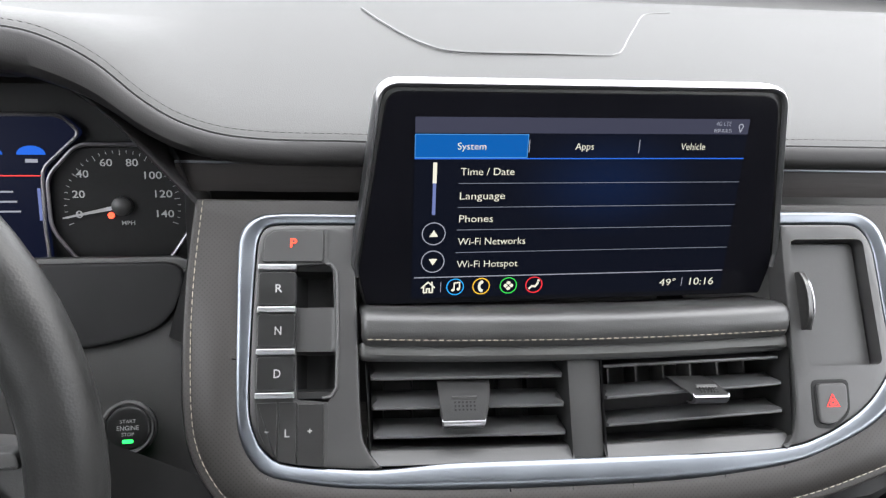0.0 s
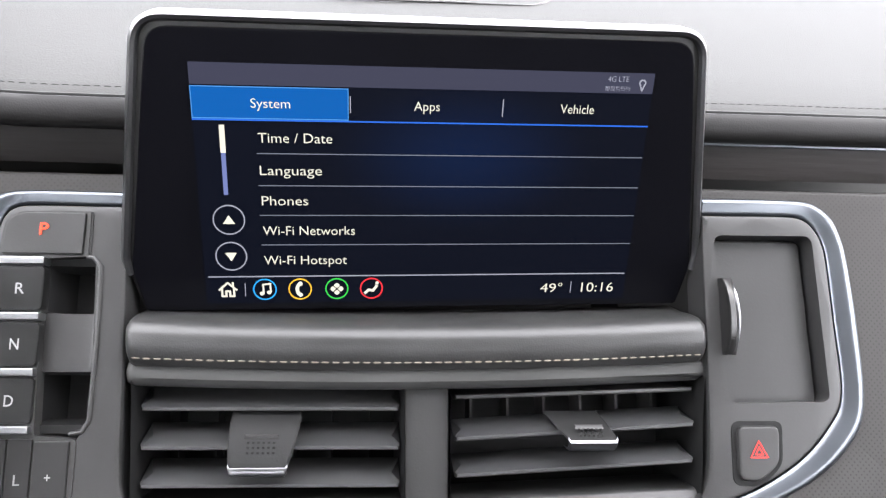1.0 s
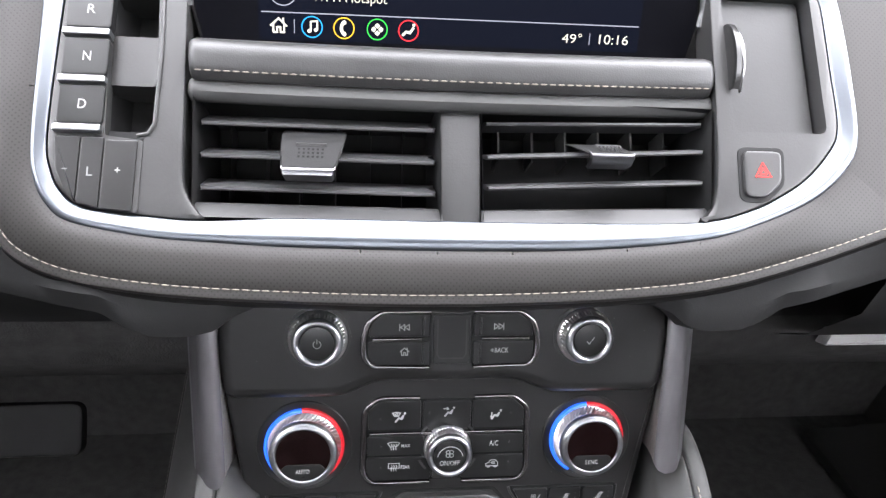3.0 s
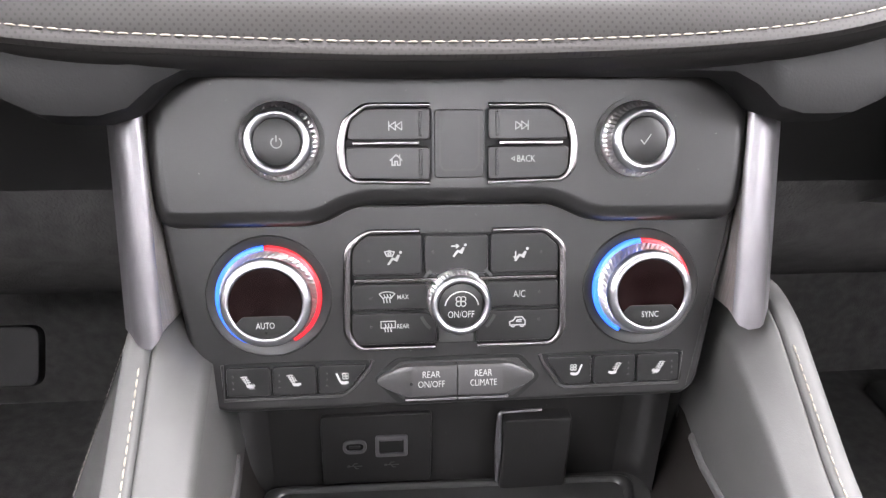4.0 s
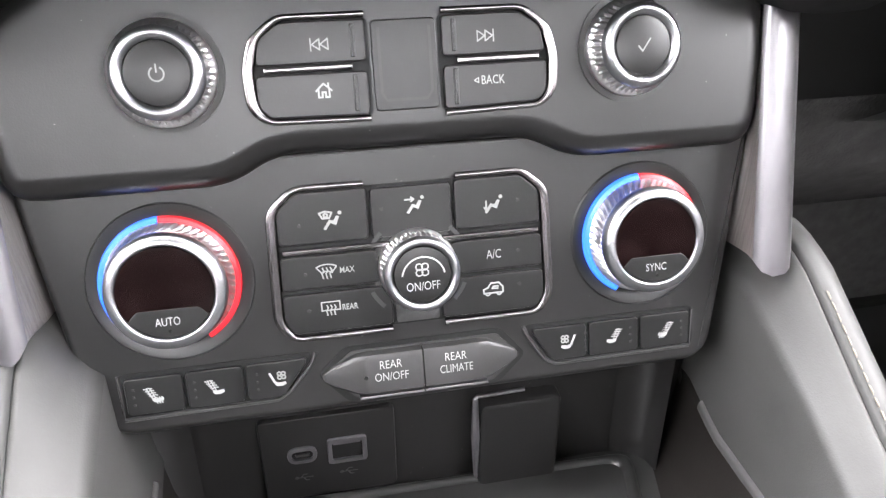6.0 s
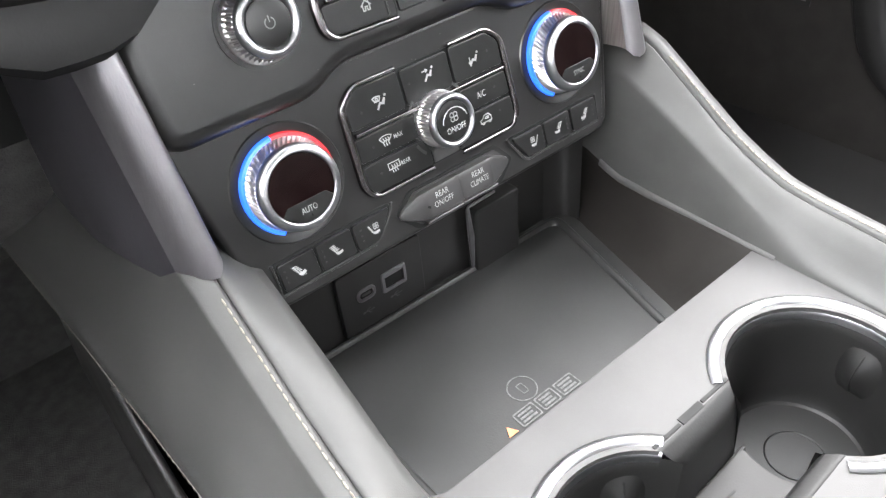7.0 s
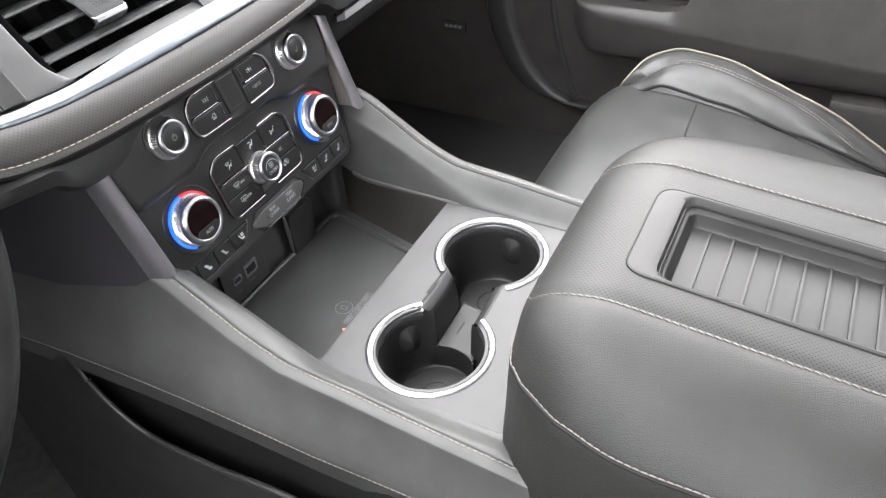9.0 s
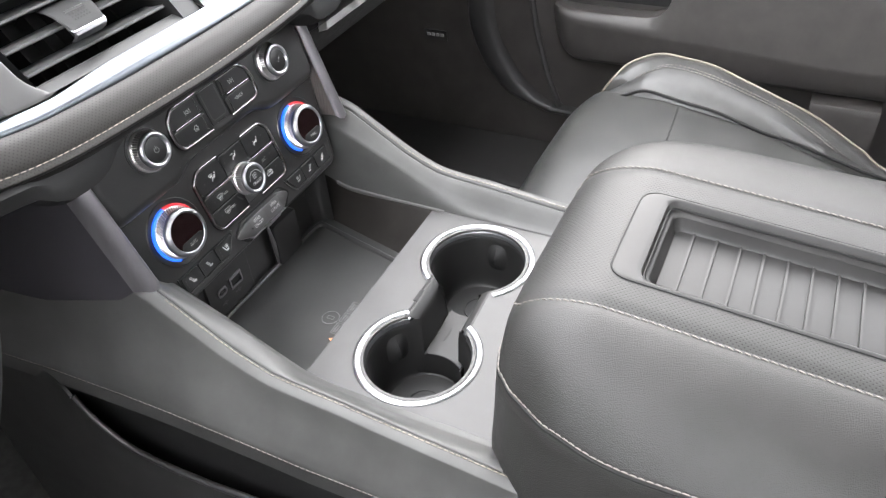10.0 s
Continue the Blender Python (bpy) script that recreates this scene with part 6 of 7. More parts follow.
for k, (f0, f1, hw) in enumerate(((0.02, 0.34, 0.0009), (0.36, 0.62, 0.0020), (0.64, 0.98, 0.0009))):
    p, q = Vector(line[0]), Vector(line[-1])
    part("divider_slot", box((q - p).length * (f1 - f0), 2 * hw, 0.0006, p.lerp(q, (f0 + f1) / 2)), GAP, cup, weigh=False)
sad = arc(*CUPS[0], R_IN - 0.0095, -44, 25, 12) + arc(*CUPS[1], R_IN - 0.0095, 155, 224, 12)
saddle = part("saddle", plate(sad, -0.069, -0.0400, chamfer=0.0022), RUBBER, cup, "low rubber saddle between the wells")
for x, y in ((MX - 0.002, 0.2650), (MX + 0.004, 0.2480)):
    part("slit", box(0.0150, 0.0013, 0.0005, (x, y, -0.0399)), GAP, saddle, weigh=False)
part("channel_floor", plate(rect(MX - 0.034, 0.222, MX + 0.034, 0.302), -0.071, -0.069), RUBBER, cup)
back = [neck(R_IN, deg, z, 0.0) for deg, z in ((-40.0, -0.0004), (-38.8, 0.0004), (-36, 0.0003), (-30, -0.0012), (-28.2, -0.0022), (-27.2, -0.0045))]
part("neck_strip", loft(back), RUBBER, cup, "flat rubber strip across the neck", smooth=60)
part("rear_wall", loft([neck(R_IN - d, deg, z, 0.0) for d, deg, z in ((0.0, -27.2, -0.0045), (0.0015, -27, -0.0080), (0.0055, -26, -0.045), (0.007, -25, -0.069))]), RUBBER, cup)

# tray rim and print
rim_path = rounded([(-0.1000, 0.340), (-0.1020, 0.4760), (0.1100, 0.4720), (0.0770, 0.340)], [0, 0.010, 0.010, 0], 5)
part("tray_rim", loft([[(p.x * k, 0.40 + (p.y - 0.40) * k, z) for p in rim_path] for k, z in ((0.935, 0.4682), (0.945, 0.4700), (0.965, 0.4708), (0.985, 0.4704), (1.0, 0.4690))]), MAT, console, "raised rim of the mat", smooth=60)
mat_print = thing("charging_mark", "pale printed charging sign and warning strip on the tray mat", "marking", pose(0, 0, 0.4686))
part("ring_mark", plate(circle(-0.0175, 0.3772, 0.0088, 32), 0.0, 0.0002, [circle(-0.0175, 0.3772, 0.0081, 32)]), MARK_PRINT, mat_print, weigh=False)
part("ring_mark", plate(rounded(rect(-0.0196, 0.3735, -0.0152, 0.3808), 0.001, 2), 0.0, 0.0002, [rounded(rect(-0.0190, 0.3741, -0.0158, 0.3802), 0.0008, 2)]), MARK_PRINT, mat_print, weigh=False)
for x0, x1 in ((-0.0350, -0.0205), (-0.0190, -0.0060), (-0.0045, 0.0095)):
    fr = part("pale_frame", plate(rounded(rect(x0, 0.3575, x1, 0.3675), 0.0012, 2), 0.0, 0.0002, [rounded(rect(x0 + 0.0008, 0.3583, x1 - 0.0008, 0.3667), 0.001, 2)]), MARK_PRINT, mat_print, weigh=False)
    for k in range(3):
        part("pale_bar", plate(rect(x0 + 0.0022, 0.3594 + 0.0024 * k, x1 - 0.0024 - 0.001 * (k % 2), 0.3607 + 0.0024 * k), 0.0, 0.0002), MARK_PRINT, fr, weigh=False)
part("warning_mark", plate([(-0.0452, 0.3580), (-0.0384, 0.3580), (-0.0418, 0.3640)], 0.0, 0.0002), surf("orange_print", (0.42, 0.15, 0.06), 0.5, bump=0.0), mat_print, "small orange triangle", weigh=False)

# ---- armrest ----
lid = thing("console_lid", "padded black leather console lid with a ribbed tray", "armrest", pose(CX, 0, 0))
BIN_X0, BIN_X1, BIN_Y1, BIN_Y0 = -0.0485, 0.0465, 0.1080, -0.1800
SEAM_L, SEAM_R = -0.0800, 0.0800


def lid_half(y, sgn=-1):
    left = lerp([(-0.45, 0.170), (-0.10, 0.169), (0.023, 0.166), (0.056, 0.1665), (0.086, 0.1630), (0.122, 0.1515), (0.150, 0.134), (0.164, 0.119), (0.170, 0.098), (0.1725, 0.06)], y)
    return left + (0.012 if sgn > 0 else 0.0) * min(1.0, max(0.0, (0.172 - y) / 0.03))


def lid_top(y, x=0.0):
    f = max(0.0, (y - 0.095) / 0.078)
    return 0.6215 + 0.085 * min(y, 0.11) - 0.040 * (1 - math.sqrt(max(0.0, 1 - min(1, f) ** 2.4)))


def lid_z(x, y):
    hw = lid_half(y, x)
    top, rim = lid_top(y), 0.582
    s = SEAM_R if x > 0 else -SEAM_L
    s = min(s, hw * 0.72)
    c = max(0.0, (abs(x) - s) / (hw - s))
    fall = c ** 2.7 if x < 0 else 1 - math.sqrt(max(0.0, 1 - min(1.0, c) ** 3.4))
    z = top - 0.004 * c - (top - 0.004 - rim) * fall
    dip = math.exp(-((abs(x) - s) / 0.004) ** 2) * 0.0016
    return max(rim, z - dip)


ys = [-0.45, -0.3, -0.18, -0.12, -0.06, 0.0, 0.03, 0.06, 0.085, 0.1080, 0.114, 0.120, 0.128, 0.136, 0.143, 0.149, 0.154, 0.159, 0.163, 0.1665, 0.169, 0.171, 0.1723]


def lid_skin(cols, skip=None):
    bm = bmesh.new()
    grid = [[bm.verts.new((c(y), y, lid_z(c(y), y))) for c in cols] for y in ys]
    for i in range(len(ys) - 1):
        for j in range(len(cols) - 1):
            if skip and skip(j, ys[i]):
                continue
            bm.faces.new((grid[i][j], grid[i][j + 1], grid[i + 1][j + 1], grid[i + 1][j]))
    return bm


def col(a):
    """A column at a fixed x, drawn in where the lid narrows."""
    return lambda y: max(-0.72, min(0.72, a / lid_half(y))) * lid_half(y)


def side_col(sgn, f):
    def c(y):
        hw = lid_half(y, sgn)
        s = min(SEAM_R if sgn > 0 else -SEAM_L, hw * 0.72)
        return sgn * (s + (hw - s) * math.sin(f * math.pi / 2))
    return c


mid = [SEAM_L + (BIN_X0 - SEAM_L) * k / 6 for k in range(7)] + [BIN_X0 + (BIN_X1 - BIN_X0) * k / 6 for k in range(1, 7)] + [BIN_X1 + (SEAM_R - BIN_X1) * k / 6 for k in range(1, 7)]
part("top_panel", lid_skin([col(a) for a in mid], lambda j, y: 6 <= j < 12 and BIN_Y0 - 0.001 <= y < BIN_Y1 - 0.001), perforated("lid_perforated_leather", (0.019, 0.0187, 0.018), 0.0024, 0.20, 0.50, 0.58, 0.19), lid, "perforated leather top", smooth=80)
for sgn in (-1, 1):
    part("side_pad", lid_skin([side_col(sgn, k / 20) for k in range(21)]), LEATHER, lid, "smooth padded leather side", smooth=80)
    line = []
    for k in range(100):
        y = -0.44 + 0.61 * k / 99
        x = col(SEAM_R if sgn > 0 else SEAM_L)(y) + sgn * 0.0025
        line.append((x, y, lid_z(x, y) + 0.0004))
    part("stitching", stitches(line, pitch=0.0052, length=0.0045, r=0.00055, slant=0.25), THREAD_GREY, lid, "pale top stitching")
rim = [(-lid_half(y) - 0.0003, y, 0.5820) for y in ys] + [(lid_half(y, 1) + 0.0003, y, 0.5820) for y in reversed(ys)]
rim_line = smooth_line(rim, 3)
part("rim_stitching", stitches([p + Vector((0, 0, 0.0040)) for p in rim_line], up=(0, 0, 1), pitch=0.0050, length=0.0046, r=0.00060), THREAD_GREY, lid, "cream rim stitching")
part("rim_seam", tube(rim_line, 0.0012, 6), GAP, lid, "dark seam under the rim")
skirt = []
for z, k in ((0.583, 0.0016), (0.5805, 0.0006), (0.5775, -0.0014), (0.572, -0.0026), (0.564, -0.0030), (0.55, -0.0036), (0.52, -0.006), (0.49, -0.007)):
    low = min(1.0, max(0.0, (0.575 - z) / 0.055))
    flare = [low * lerp([(0.0, 0.009), (0.135, 0.009), (0.152, 0.005), (0.172, 0.001)], y) for y in ys]
    row = [(-(lid_half(y) - k + o), y - 0.5 * k * (y > 0.1), z) for y, o in zip(ys, flare)]
    skirt.append(row + [(lid_half(y, 1) - k, y - 0.5 * k * (y > 0.1), z) for y in reversed(ys)])
part("skirt", loft(skirt), LEATHER, lid, "leather-covered box side", smooth=80)
tz = lambda y: lid_top(y) - 0.0005


def frame_line(l, r, f, k, rad):
    return rounded([(BIN_X0 + l, BIN_Y1 - f), (BIN_X0 + l, BIN_Y0 + k), (BIN_X1 - r, BIN_Y0 + k), (BIN_X1 - r, BIN_Y1 - f)], rad, 6)


LEDGES = [(frame_line(-0.0035, -0.0035, -0.004, -0.004, 0.016), -0.003), (frame_line(-0.0035, -0.0035, -0.004, -0.004, 0.016), 0.0004), (frame_line(-0.0027, -0.0027, -0.003, -0.003, 0.016), 0.0012), (frame_line(-0.0012, -0.0010, 0.012, 0.010, 0.013), 0.0013), (frame_line(0.0004, 0.0004, 0.0160, 0.012, 0.012), 0.0004),
          (frame_line(0.0020, 0.0026, 0.0180, 0.014, 0.011), -0.0050), (frame_line(0.0048, 0.0058, 0.0205, 0.017, 0.009), -0.0058), (frame_line(0.0062, 0.0080, 0.0222, 0.019, 0.008), -0.0066), (frame_line(0.0072, 0.0100, 0.0240, 0.020, 0.007), -0.0145), (frame_line(0.0095, 0.0125, 0.0262, 0.022, 0.006), -0.0172)]
bn = part("lid_tray", loft([[(p.x, p.y, tz(p.y) + h) for p in lp_] for lp_, h in LEDGES], closed_rows=True), LID_TRAY, lid, "dark plastic tray", smooth=50)
for lp_, h, r in ((LEDGES[0][0], 0.0006, 0.0009), (LEDGES[5][0], -0.0036, 0.0008)):
    part("dark_edge", tube([(p.x, p.y, tz(p.y) + h) for p in lp_], r, 6, closed=True), GAP, bn, "dark line round the tray frame")
part("tray_bottom", loft([[(BIN_X0 + 0.008, y, tz(y) - 0.0166), (BIN_X1 - 0.010, y, tz(y) - 0.0166)] for y in (BIN_Y0 + 0.018, BIN_Y1 - 0.023)]), LID_TRAY, bn)
for k in range(14):
    y = 0.0690 - 0.01665 * k
    part("rib", box(BIN_X1 - BIN_X0 - 0.0235, 0.0018, 0.0030, ((BIN_X0 + BIN_X1) / 2 - 0.0012, y, tz(y) - 0.0158)), LID_TRAY, bn, weigh=False)

# ---- passenger seat ----
seat = thing("passenger_seat", "black leather passenger seat with cream piping beside the console", "seat")
CUSH = [(-0.45, 0.330), (-0.15, 0.322), (0.0, 0.358), (0.09, 0.381), (0.17, 0.394), (0.22, 0.400), (0.27, 0.400), (0.30, 0.396), (0.32, 0.386), (0.335, 0.366), (0.345, 0.336), (0.352, 0.300), (0.353, 0.250)]
rows = []
for y, zt in smooth_line([(a, b) for a, b in CUSH], 4):
    row = []
    for k in range(25):
        s_ = k / 24
        x = 0.255 + 0.375 * s_
        e = 0.03 * max(0.0, (0.12 - s_) / 0.12) ** 2
        row.append((x, y - 0.03 * max(0.0, (0.25 - s_) / 0.25) ** 2 - 0.012 * max(0.0, (s_ - 0.8) / 0.2) ** 2, zt + 0.005 * math.sin(math.pi * s_) - e))
    rows.append([(0.250, row[0][1], 0.2)] + row + [(0.632, row[-1][1], 0.2)])
part("cushion", loft(rows), SEAT_LEATHER, seat, "black leather seat cushion", smooth=80)
PIPE = [(0.640, 0.300, 0.385), (0.645, 0.285, 0.410), (0.670, 0.266, 0.427), (0.700, 0.228, 0.4335), (0.700, 0.185, 0.4315), (0.698, 0.144, 0.4265), (0.695, 0.100, 0.4120), (0.692, 0.055, 0.3965), (0.690, -0.0115, 0.3712), (0.690, -0.083, 0.3290), (0.683, -0.14, 0.300), (0.675, -0.35, 0.25)]
TWIN = [(0.640, 0.285, 0.392), (0.648, 0.258, 0.410), (0.660, 0.232, 0.424), (0.670, 0.205, 0.430), (0.669, 0.165, 0.4275), (0.667, 0.125, 0.4185), (0.664, 0.080, 0.4050), (0.662, 0.035, 0.3885), (0.661, -0.015, 0.3610), (0.660, -0.063, 0.329), (0.657, -0.12, 0.298), (0.65, -0.33, 0.26)]
CREASE = [(0.612, 0.290, 0.390), (0.616, 0.260, 0.400), (0.619, 0.232, 0.4120), (0.619, 0.200, 0.4085), (0.618, 0.165, 0.4025), (0.617, 0.124, 0.3965), (0.615, 0.085, 0.3860), (0.614, 0.052, 0.3765), (0.612, 0.010, 0.3700), (0.608, -0.06, 0.352), (0.605, -0.12, 0.340), (0.60, -0.33, 0.315)]
pipe, twin, crease = smooth_line(PIPE, 6), smooth_line(TWIN, 6), smooth_line(CREASE, 6)
rows = []
for a, b, c in zip(crease, twin, pipe):
    m1 = a.lerp(b, 0.5) + Vector((0, 0, 0.006))
    m2 = b.lerp(c, 0.5) + Vector((0, 0, 0.003))
    rows.append([a + Vector((-0.004, 0, -0.02)), a, m1, b, m2, c, c + Vector((0.010, 0, -0.010)), c + Vector((0.014, 0, -0.04)), (c.x + 0.012, c.y, 0.20)])
part("side_bolster", loft(rows), SEAT_LEATHER, seat, "raised leather side bolster", smooth=80)
part("piping", tube([p + Vector((0, 0, 0.001)) for p in pipe], 0.0017, 6), THREAD, seat, "cream piping")
for off in (-0.004, 0.004):
    part("stitching", stitches([p + Vector((off, 0, 0.0012)) for p in twin][8:], pitch=0.0065, length=0.0048, r=0.0009), THREAD_GREY, seat, "double row of pale stitching")
# Black tube for the seam and the shade in its crease.
part("seam", tube([p + Vector((-0.002, 0, 0.0004)) for p in crease], 0.0022, 6), GAP, seat, "dark seam and painted crease shade beside the bolster")
part("seam", tube([(0.30, 0.168, 0.3955), (0.46, 0.168, 0.4000), (0.615, 0.176, 0.3965)], 0.0013, 6), PLASTIC_DARK, seat)
part("seat_base", box(0.36, 0.60, 0.14, (0.45, 0.0, 0.17)), PLASTIC_DARK, seat)
part("piping", tube(smooth_line([(0.256, 0.05, 0.348), (0.256, 0.18, 0.368), (0.258, 0.245, 0.372), (0.262, 0.29, 0.350), (0.262, 0.315, 0.30), (0.262, 0.322, 0.24)], 5), 0.0012, 6), THREAD_GREY, seat, "cream piping")

# ---- passenger door and sill ----
door = thing("door_1", "dark inner panel of the passenger door with an armrest", "door", kind="structure")
rows = []
for k in range(60):
    y = -1.2 + 2.3 * k / 59
    rows.append([(0.90, y, 0.96), (0.885, y, 0.94), (0.875, y, 0.80), (0.868, y, 0.62), (0.862, y, 0.50), (0.864, y, 0.420), (0.865, y, 0.37), (0.866, y, 0.335), (0.87, y, 0.31), (0.872, y, 0.25), (0.868, y, 0.20), (0.86, y, 0.14), (0.855, y, 0.08)])
part("door_panel", loft(rows), DOOR_SKIN, door, smooth=60)
rows = []
for k in range(70):
    y = 0.4420 - 0.0005 - 1.2 * (k / 69) ** 2.0
    e = max(0.0, (y - 0.385) / 0.057)
    zb = 0.346 + 0.062 * (1 - math.sqrt(max(0.0, 1 - min(1, e) ** 2)))
    zl = 0.443 + 0.004 * max(0.0, (y - 0.40) / 0.04) + (0.165 / (1 + math.exp((y - 0.222) * 90)))
    zl = min(zl, 0.60)
    xo = 0.022 * max(0.0, (y - 0.405) / 0.037) ** 2
    zr = 0.432 + 0.006 * e - 0.028 * max(0.0, min(1.0, (0.42 - y) / 0.45))
    rows.append([(0.866, y, zb - 0.006), (0.840 + xo, y, zb - 0.004), (0.815 + xo, y, zb + 0.002), (0.806 + xo, y, zb + 0.012), (0.800 + xo, y, zb * 0.5 + zr * 0.5), (0.795 + xo, y, zr - 0.010), (0.7935 + xo, y, zr), (0.797 + xo, y, min(zr + 0.008, zl - 0.002)), (0.803 + xo, y, zl - 0.001), (0.809 + xo, y, zl), (0.815 + xo, y, zl - 0.004), (0.866, y, zl - 0.012)])
part("armrest_pad", loft(rows), DOOR_SKIN, door, "brown-black padded armrest with a pull cup", smooth=60)
# Flat dark sheet stands in for the shade inside the cup.
part("pull_cup", box(0.004, 0.20, 0.15, (0.858, 0.34, 0.52)), GAP_SOFT, door, "flat dark sheet for the shade in the pull cup")
BAND_A = smooth_line([(0.628, 0.66), (0.630, 0.45), (0.632, 0.368), (0.600, 0.284), (0.552, 0.236), (0.484, 0.209), (0.419, 0.203), (0.10, 0.202)], 6)
BAND_B = smooth_line([(0.582, 0.66), (0.577, 0.45), (0.567, 0.360), (0.533, 0.283), (0.491, 0.238), (0.455, 0.2215), (0.425, 0.2185), (0.10, 0.218)], 6)
part("door_moulding", loft([[(0.874, *a), (0.860, *a.lerp(b, 0.05)), (0.853, *a.lerp(b, 0.14)), (0.849, *a.lerp(b, 0.40)), (0.850, *a.lerp(b, 0.70)), (0.855, *a.lerp(b, 0.90)), (0.874, *b)] for a, b in zip(BAND_A, BAND_B)]), PLASTIC, door, "broad curved moulding", smooth=80)
part("door_moulding", tube(smooth_line([(0.862, 0.50, 0.43), (0.862, 0.485, 0.35), (0.86, 0.46, 0.27), (0.86, 0.44, 0.22)], 6), 0.006, 8), PLASTIC, door, "curved moulding")
part("door_pocket", loft([[(0.866, y, 0.338), (0.822, y, 0.334), (0.812, y, 0.329), (0.808, y, 0.318), (0.806, y, 0.24)] for y in (-0.002, -0.006, -0.04, -0.08, -0.102, -0.106)], caps=False), DOOR_SKIN, door, "small grey pocket on the door", smooth=40)
bd = part("badge_plate", box(0.003, 0.050, 0.020, (0.862, 0.707, 0.335)), PLASTIC, door, "small grey badge with plain bars")
for k in range(4):
    part("badge_bar", box(0.004, 0.007, 0.006, (0.8605, 0.692 + 0.010 * k, 0.336)), DIMPRINT, bd, weigh=False)
sill = thing("door_sill", "black sill plate beside the passenger footwell", "sill", kind="structure")
part("sill_plate", loft([[(0.70, y, 0.105), (0.705, y, 0.118), (0.72, y, 0.124), (0.79, y, 0.126), (0.80, y, 0.130), (0.86, y, 0.132)] for y in (1.0, 0.7, 0.4, 0.0, -0.6)]), PLASTIC, sill)

# ---- glove box ----
glove = thing("glove_box", "dark glove box with a pale edge pull below the dashboard", "glove box")
part("glove_door", loft([[(0.30 + 0.5 * k / 10, y, z) for k in range(11)] for y, z in ((0.500, 0.735), (0.498, 0.700), (0.512, 0.660), (0.560, 0.610), (0.60, 0.585))]), PLASTIC, glove, "grained dark door")
part("edge_pull", plate(rounded([(0.3480, -0.0065), (0.62, -0.0065), (0.62, 0.0068), (0.3560, 0.0068)], 0.0015, 3), -0.012, 0.003, chamfer=0.0012), surf("pale_grey_pull", (0.30, 0.295, 0.29), 0.4, vary=0.06, bump=0.04), glove, "pale grey pull", axes((0, 0.598, 0.5815), (1, 0, 0), (0, 0.35, 1)))

# ---- driver's side ----
wheel = thing("steering_wheel", "black leather steering wheel with a dark hub", "steering wheel", axes((-0.4590, 0.372, 0.836), (1, 0, 0), (0, 0.42, 1)))
part("rim", tube([(0.180 * math.cos(a), 0.180 * math.sin(a), 0) for a in [2 * math.pi * k / 72 for k in range(72)]], 0.0170, 16, closed=True), WHEEL_LEATHER, wheel, "grained leather rim")
part("hub", plate(rounded([(-0.085, -0.06), (0.085, -0.06), (0.095, 0.02), (0.06, 0.065), (-0.06, 0.065), (-0.095, 0.02)], 0.03, 8), -0.05, 0.010, chamfer=0.015), PLASTIC_DARK, wheel, "dark hub")
for sx in (-1, 1):
    part("spoke", plate(rounded([(sx * 0.07, -0.035), (sx * 0.172, -0.030), (sx * 0.172, 0.016), (sx * 0.07, 0.03)], 0.008, 4), -0.02, -0.002, chamfer=0.005), PLASTIC_DARK, wheel, "dark spoke")
    part("spoke_trim", plate(rounded([(sx * 0.105, -0.045), (sx * 0.160, -0.040), (sx * 0.150, 0.004), (sx * 0.110, 0.004)], 0.006, 4), -0.012, 0.004, chamfer=0.003), BUTTON, wheel)
    part("spoke_inlay", plate(rounded([(sx * 0.115, 0.008), (sx * 0.162, 0.010), (sx * 0.160, 0.018), (sx * 0.120, 0.020)], 0.003, 3), -0.012, 0.003, chamfer=0.002), PLASTIC_DARK, wheel, "dark inlay")

CLUSTER = axes((-0.311, 0.62, 0.8614), (1, 0, 0), (0, 0.28, 1))
cluster = thing("instrument_cluster", "instrument cluster with a speed dial and a lit driver display", "instrument cluster", CLUSTER)
part("back_plate", plate(rounded(rect(-0.29, -0.065, 0.060, 0.085), 0.02, 6), -0.02, -0.012), CLUSTER_BLACK, cluster)
part("dial_face", plate(rounded([(-0.046, -0.014), (-0.030, -0.038), (0.030, -0.038), (0.046, -0.014), (0.046, 0.020), (0.026, 0.042), (-0.026, 0.042), (-0.046, 0.020)], 0.006, 4), -0.012, -0.008), CLUSTER_BLACK, cluster, "black dial face")
part("dial_rim", tube([(q.x, q.y, -0.003) for q in rounded([(-0.048, -0.015), (-0.031, -0.040), (0.031, -0.040), (0.048, -0.015), (0.048, 0.021), (0.027, 0.044), (-0.027, 0.044), (-0.048, 0.021)], 0.008, 5)], 0.0014, 8, closed=True), FIN_GREY, cluster, "grey dial rim")
for n_, u, v in (("0", -0.030, -0.006), ("20", -0.0295, 0.0085), ("40", -0.026, 0.023), ("60", -0.0095, 0.031), ("80", 0.008, 0.031), ("100", 0.022, 0.022), ("120", 0.0285, 0.0085), ("140", 0.0290, -0.006)):
    words(n_, 0.0036 * len(n_) + 0.0012, 0.0052, PRINT, cluster, at(u, v, -0.0076), name="dial_number")
words("MPH", 0.0090, 0.0030, DIMPRINT, cluster, at(0.003, -0.0125, -0.0076), name="dial_number")
for k in range(33):
    a = radians(200 - 220 * k / 32)
    L = 0.0040 if k % 4 == 0 else 0.0022
    part("tick", stroke([(0.0400 * math.cos(a), 0.0400 * math.sin(a)), ((0.0400 - L) * math.cos(a), (0.0400 - L) * math.sin(a))], 0.0005, w1=-0.0076), DIMPRINT, cluster, weigh=False)
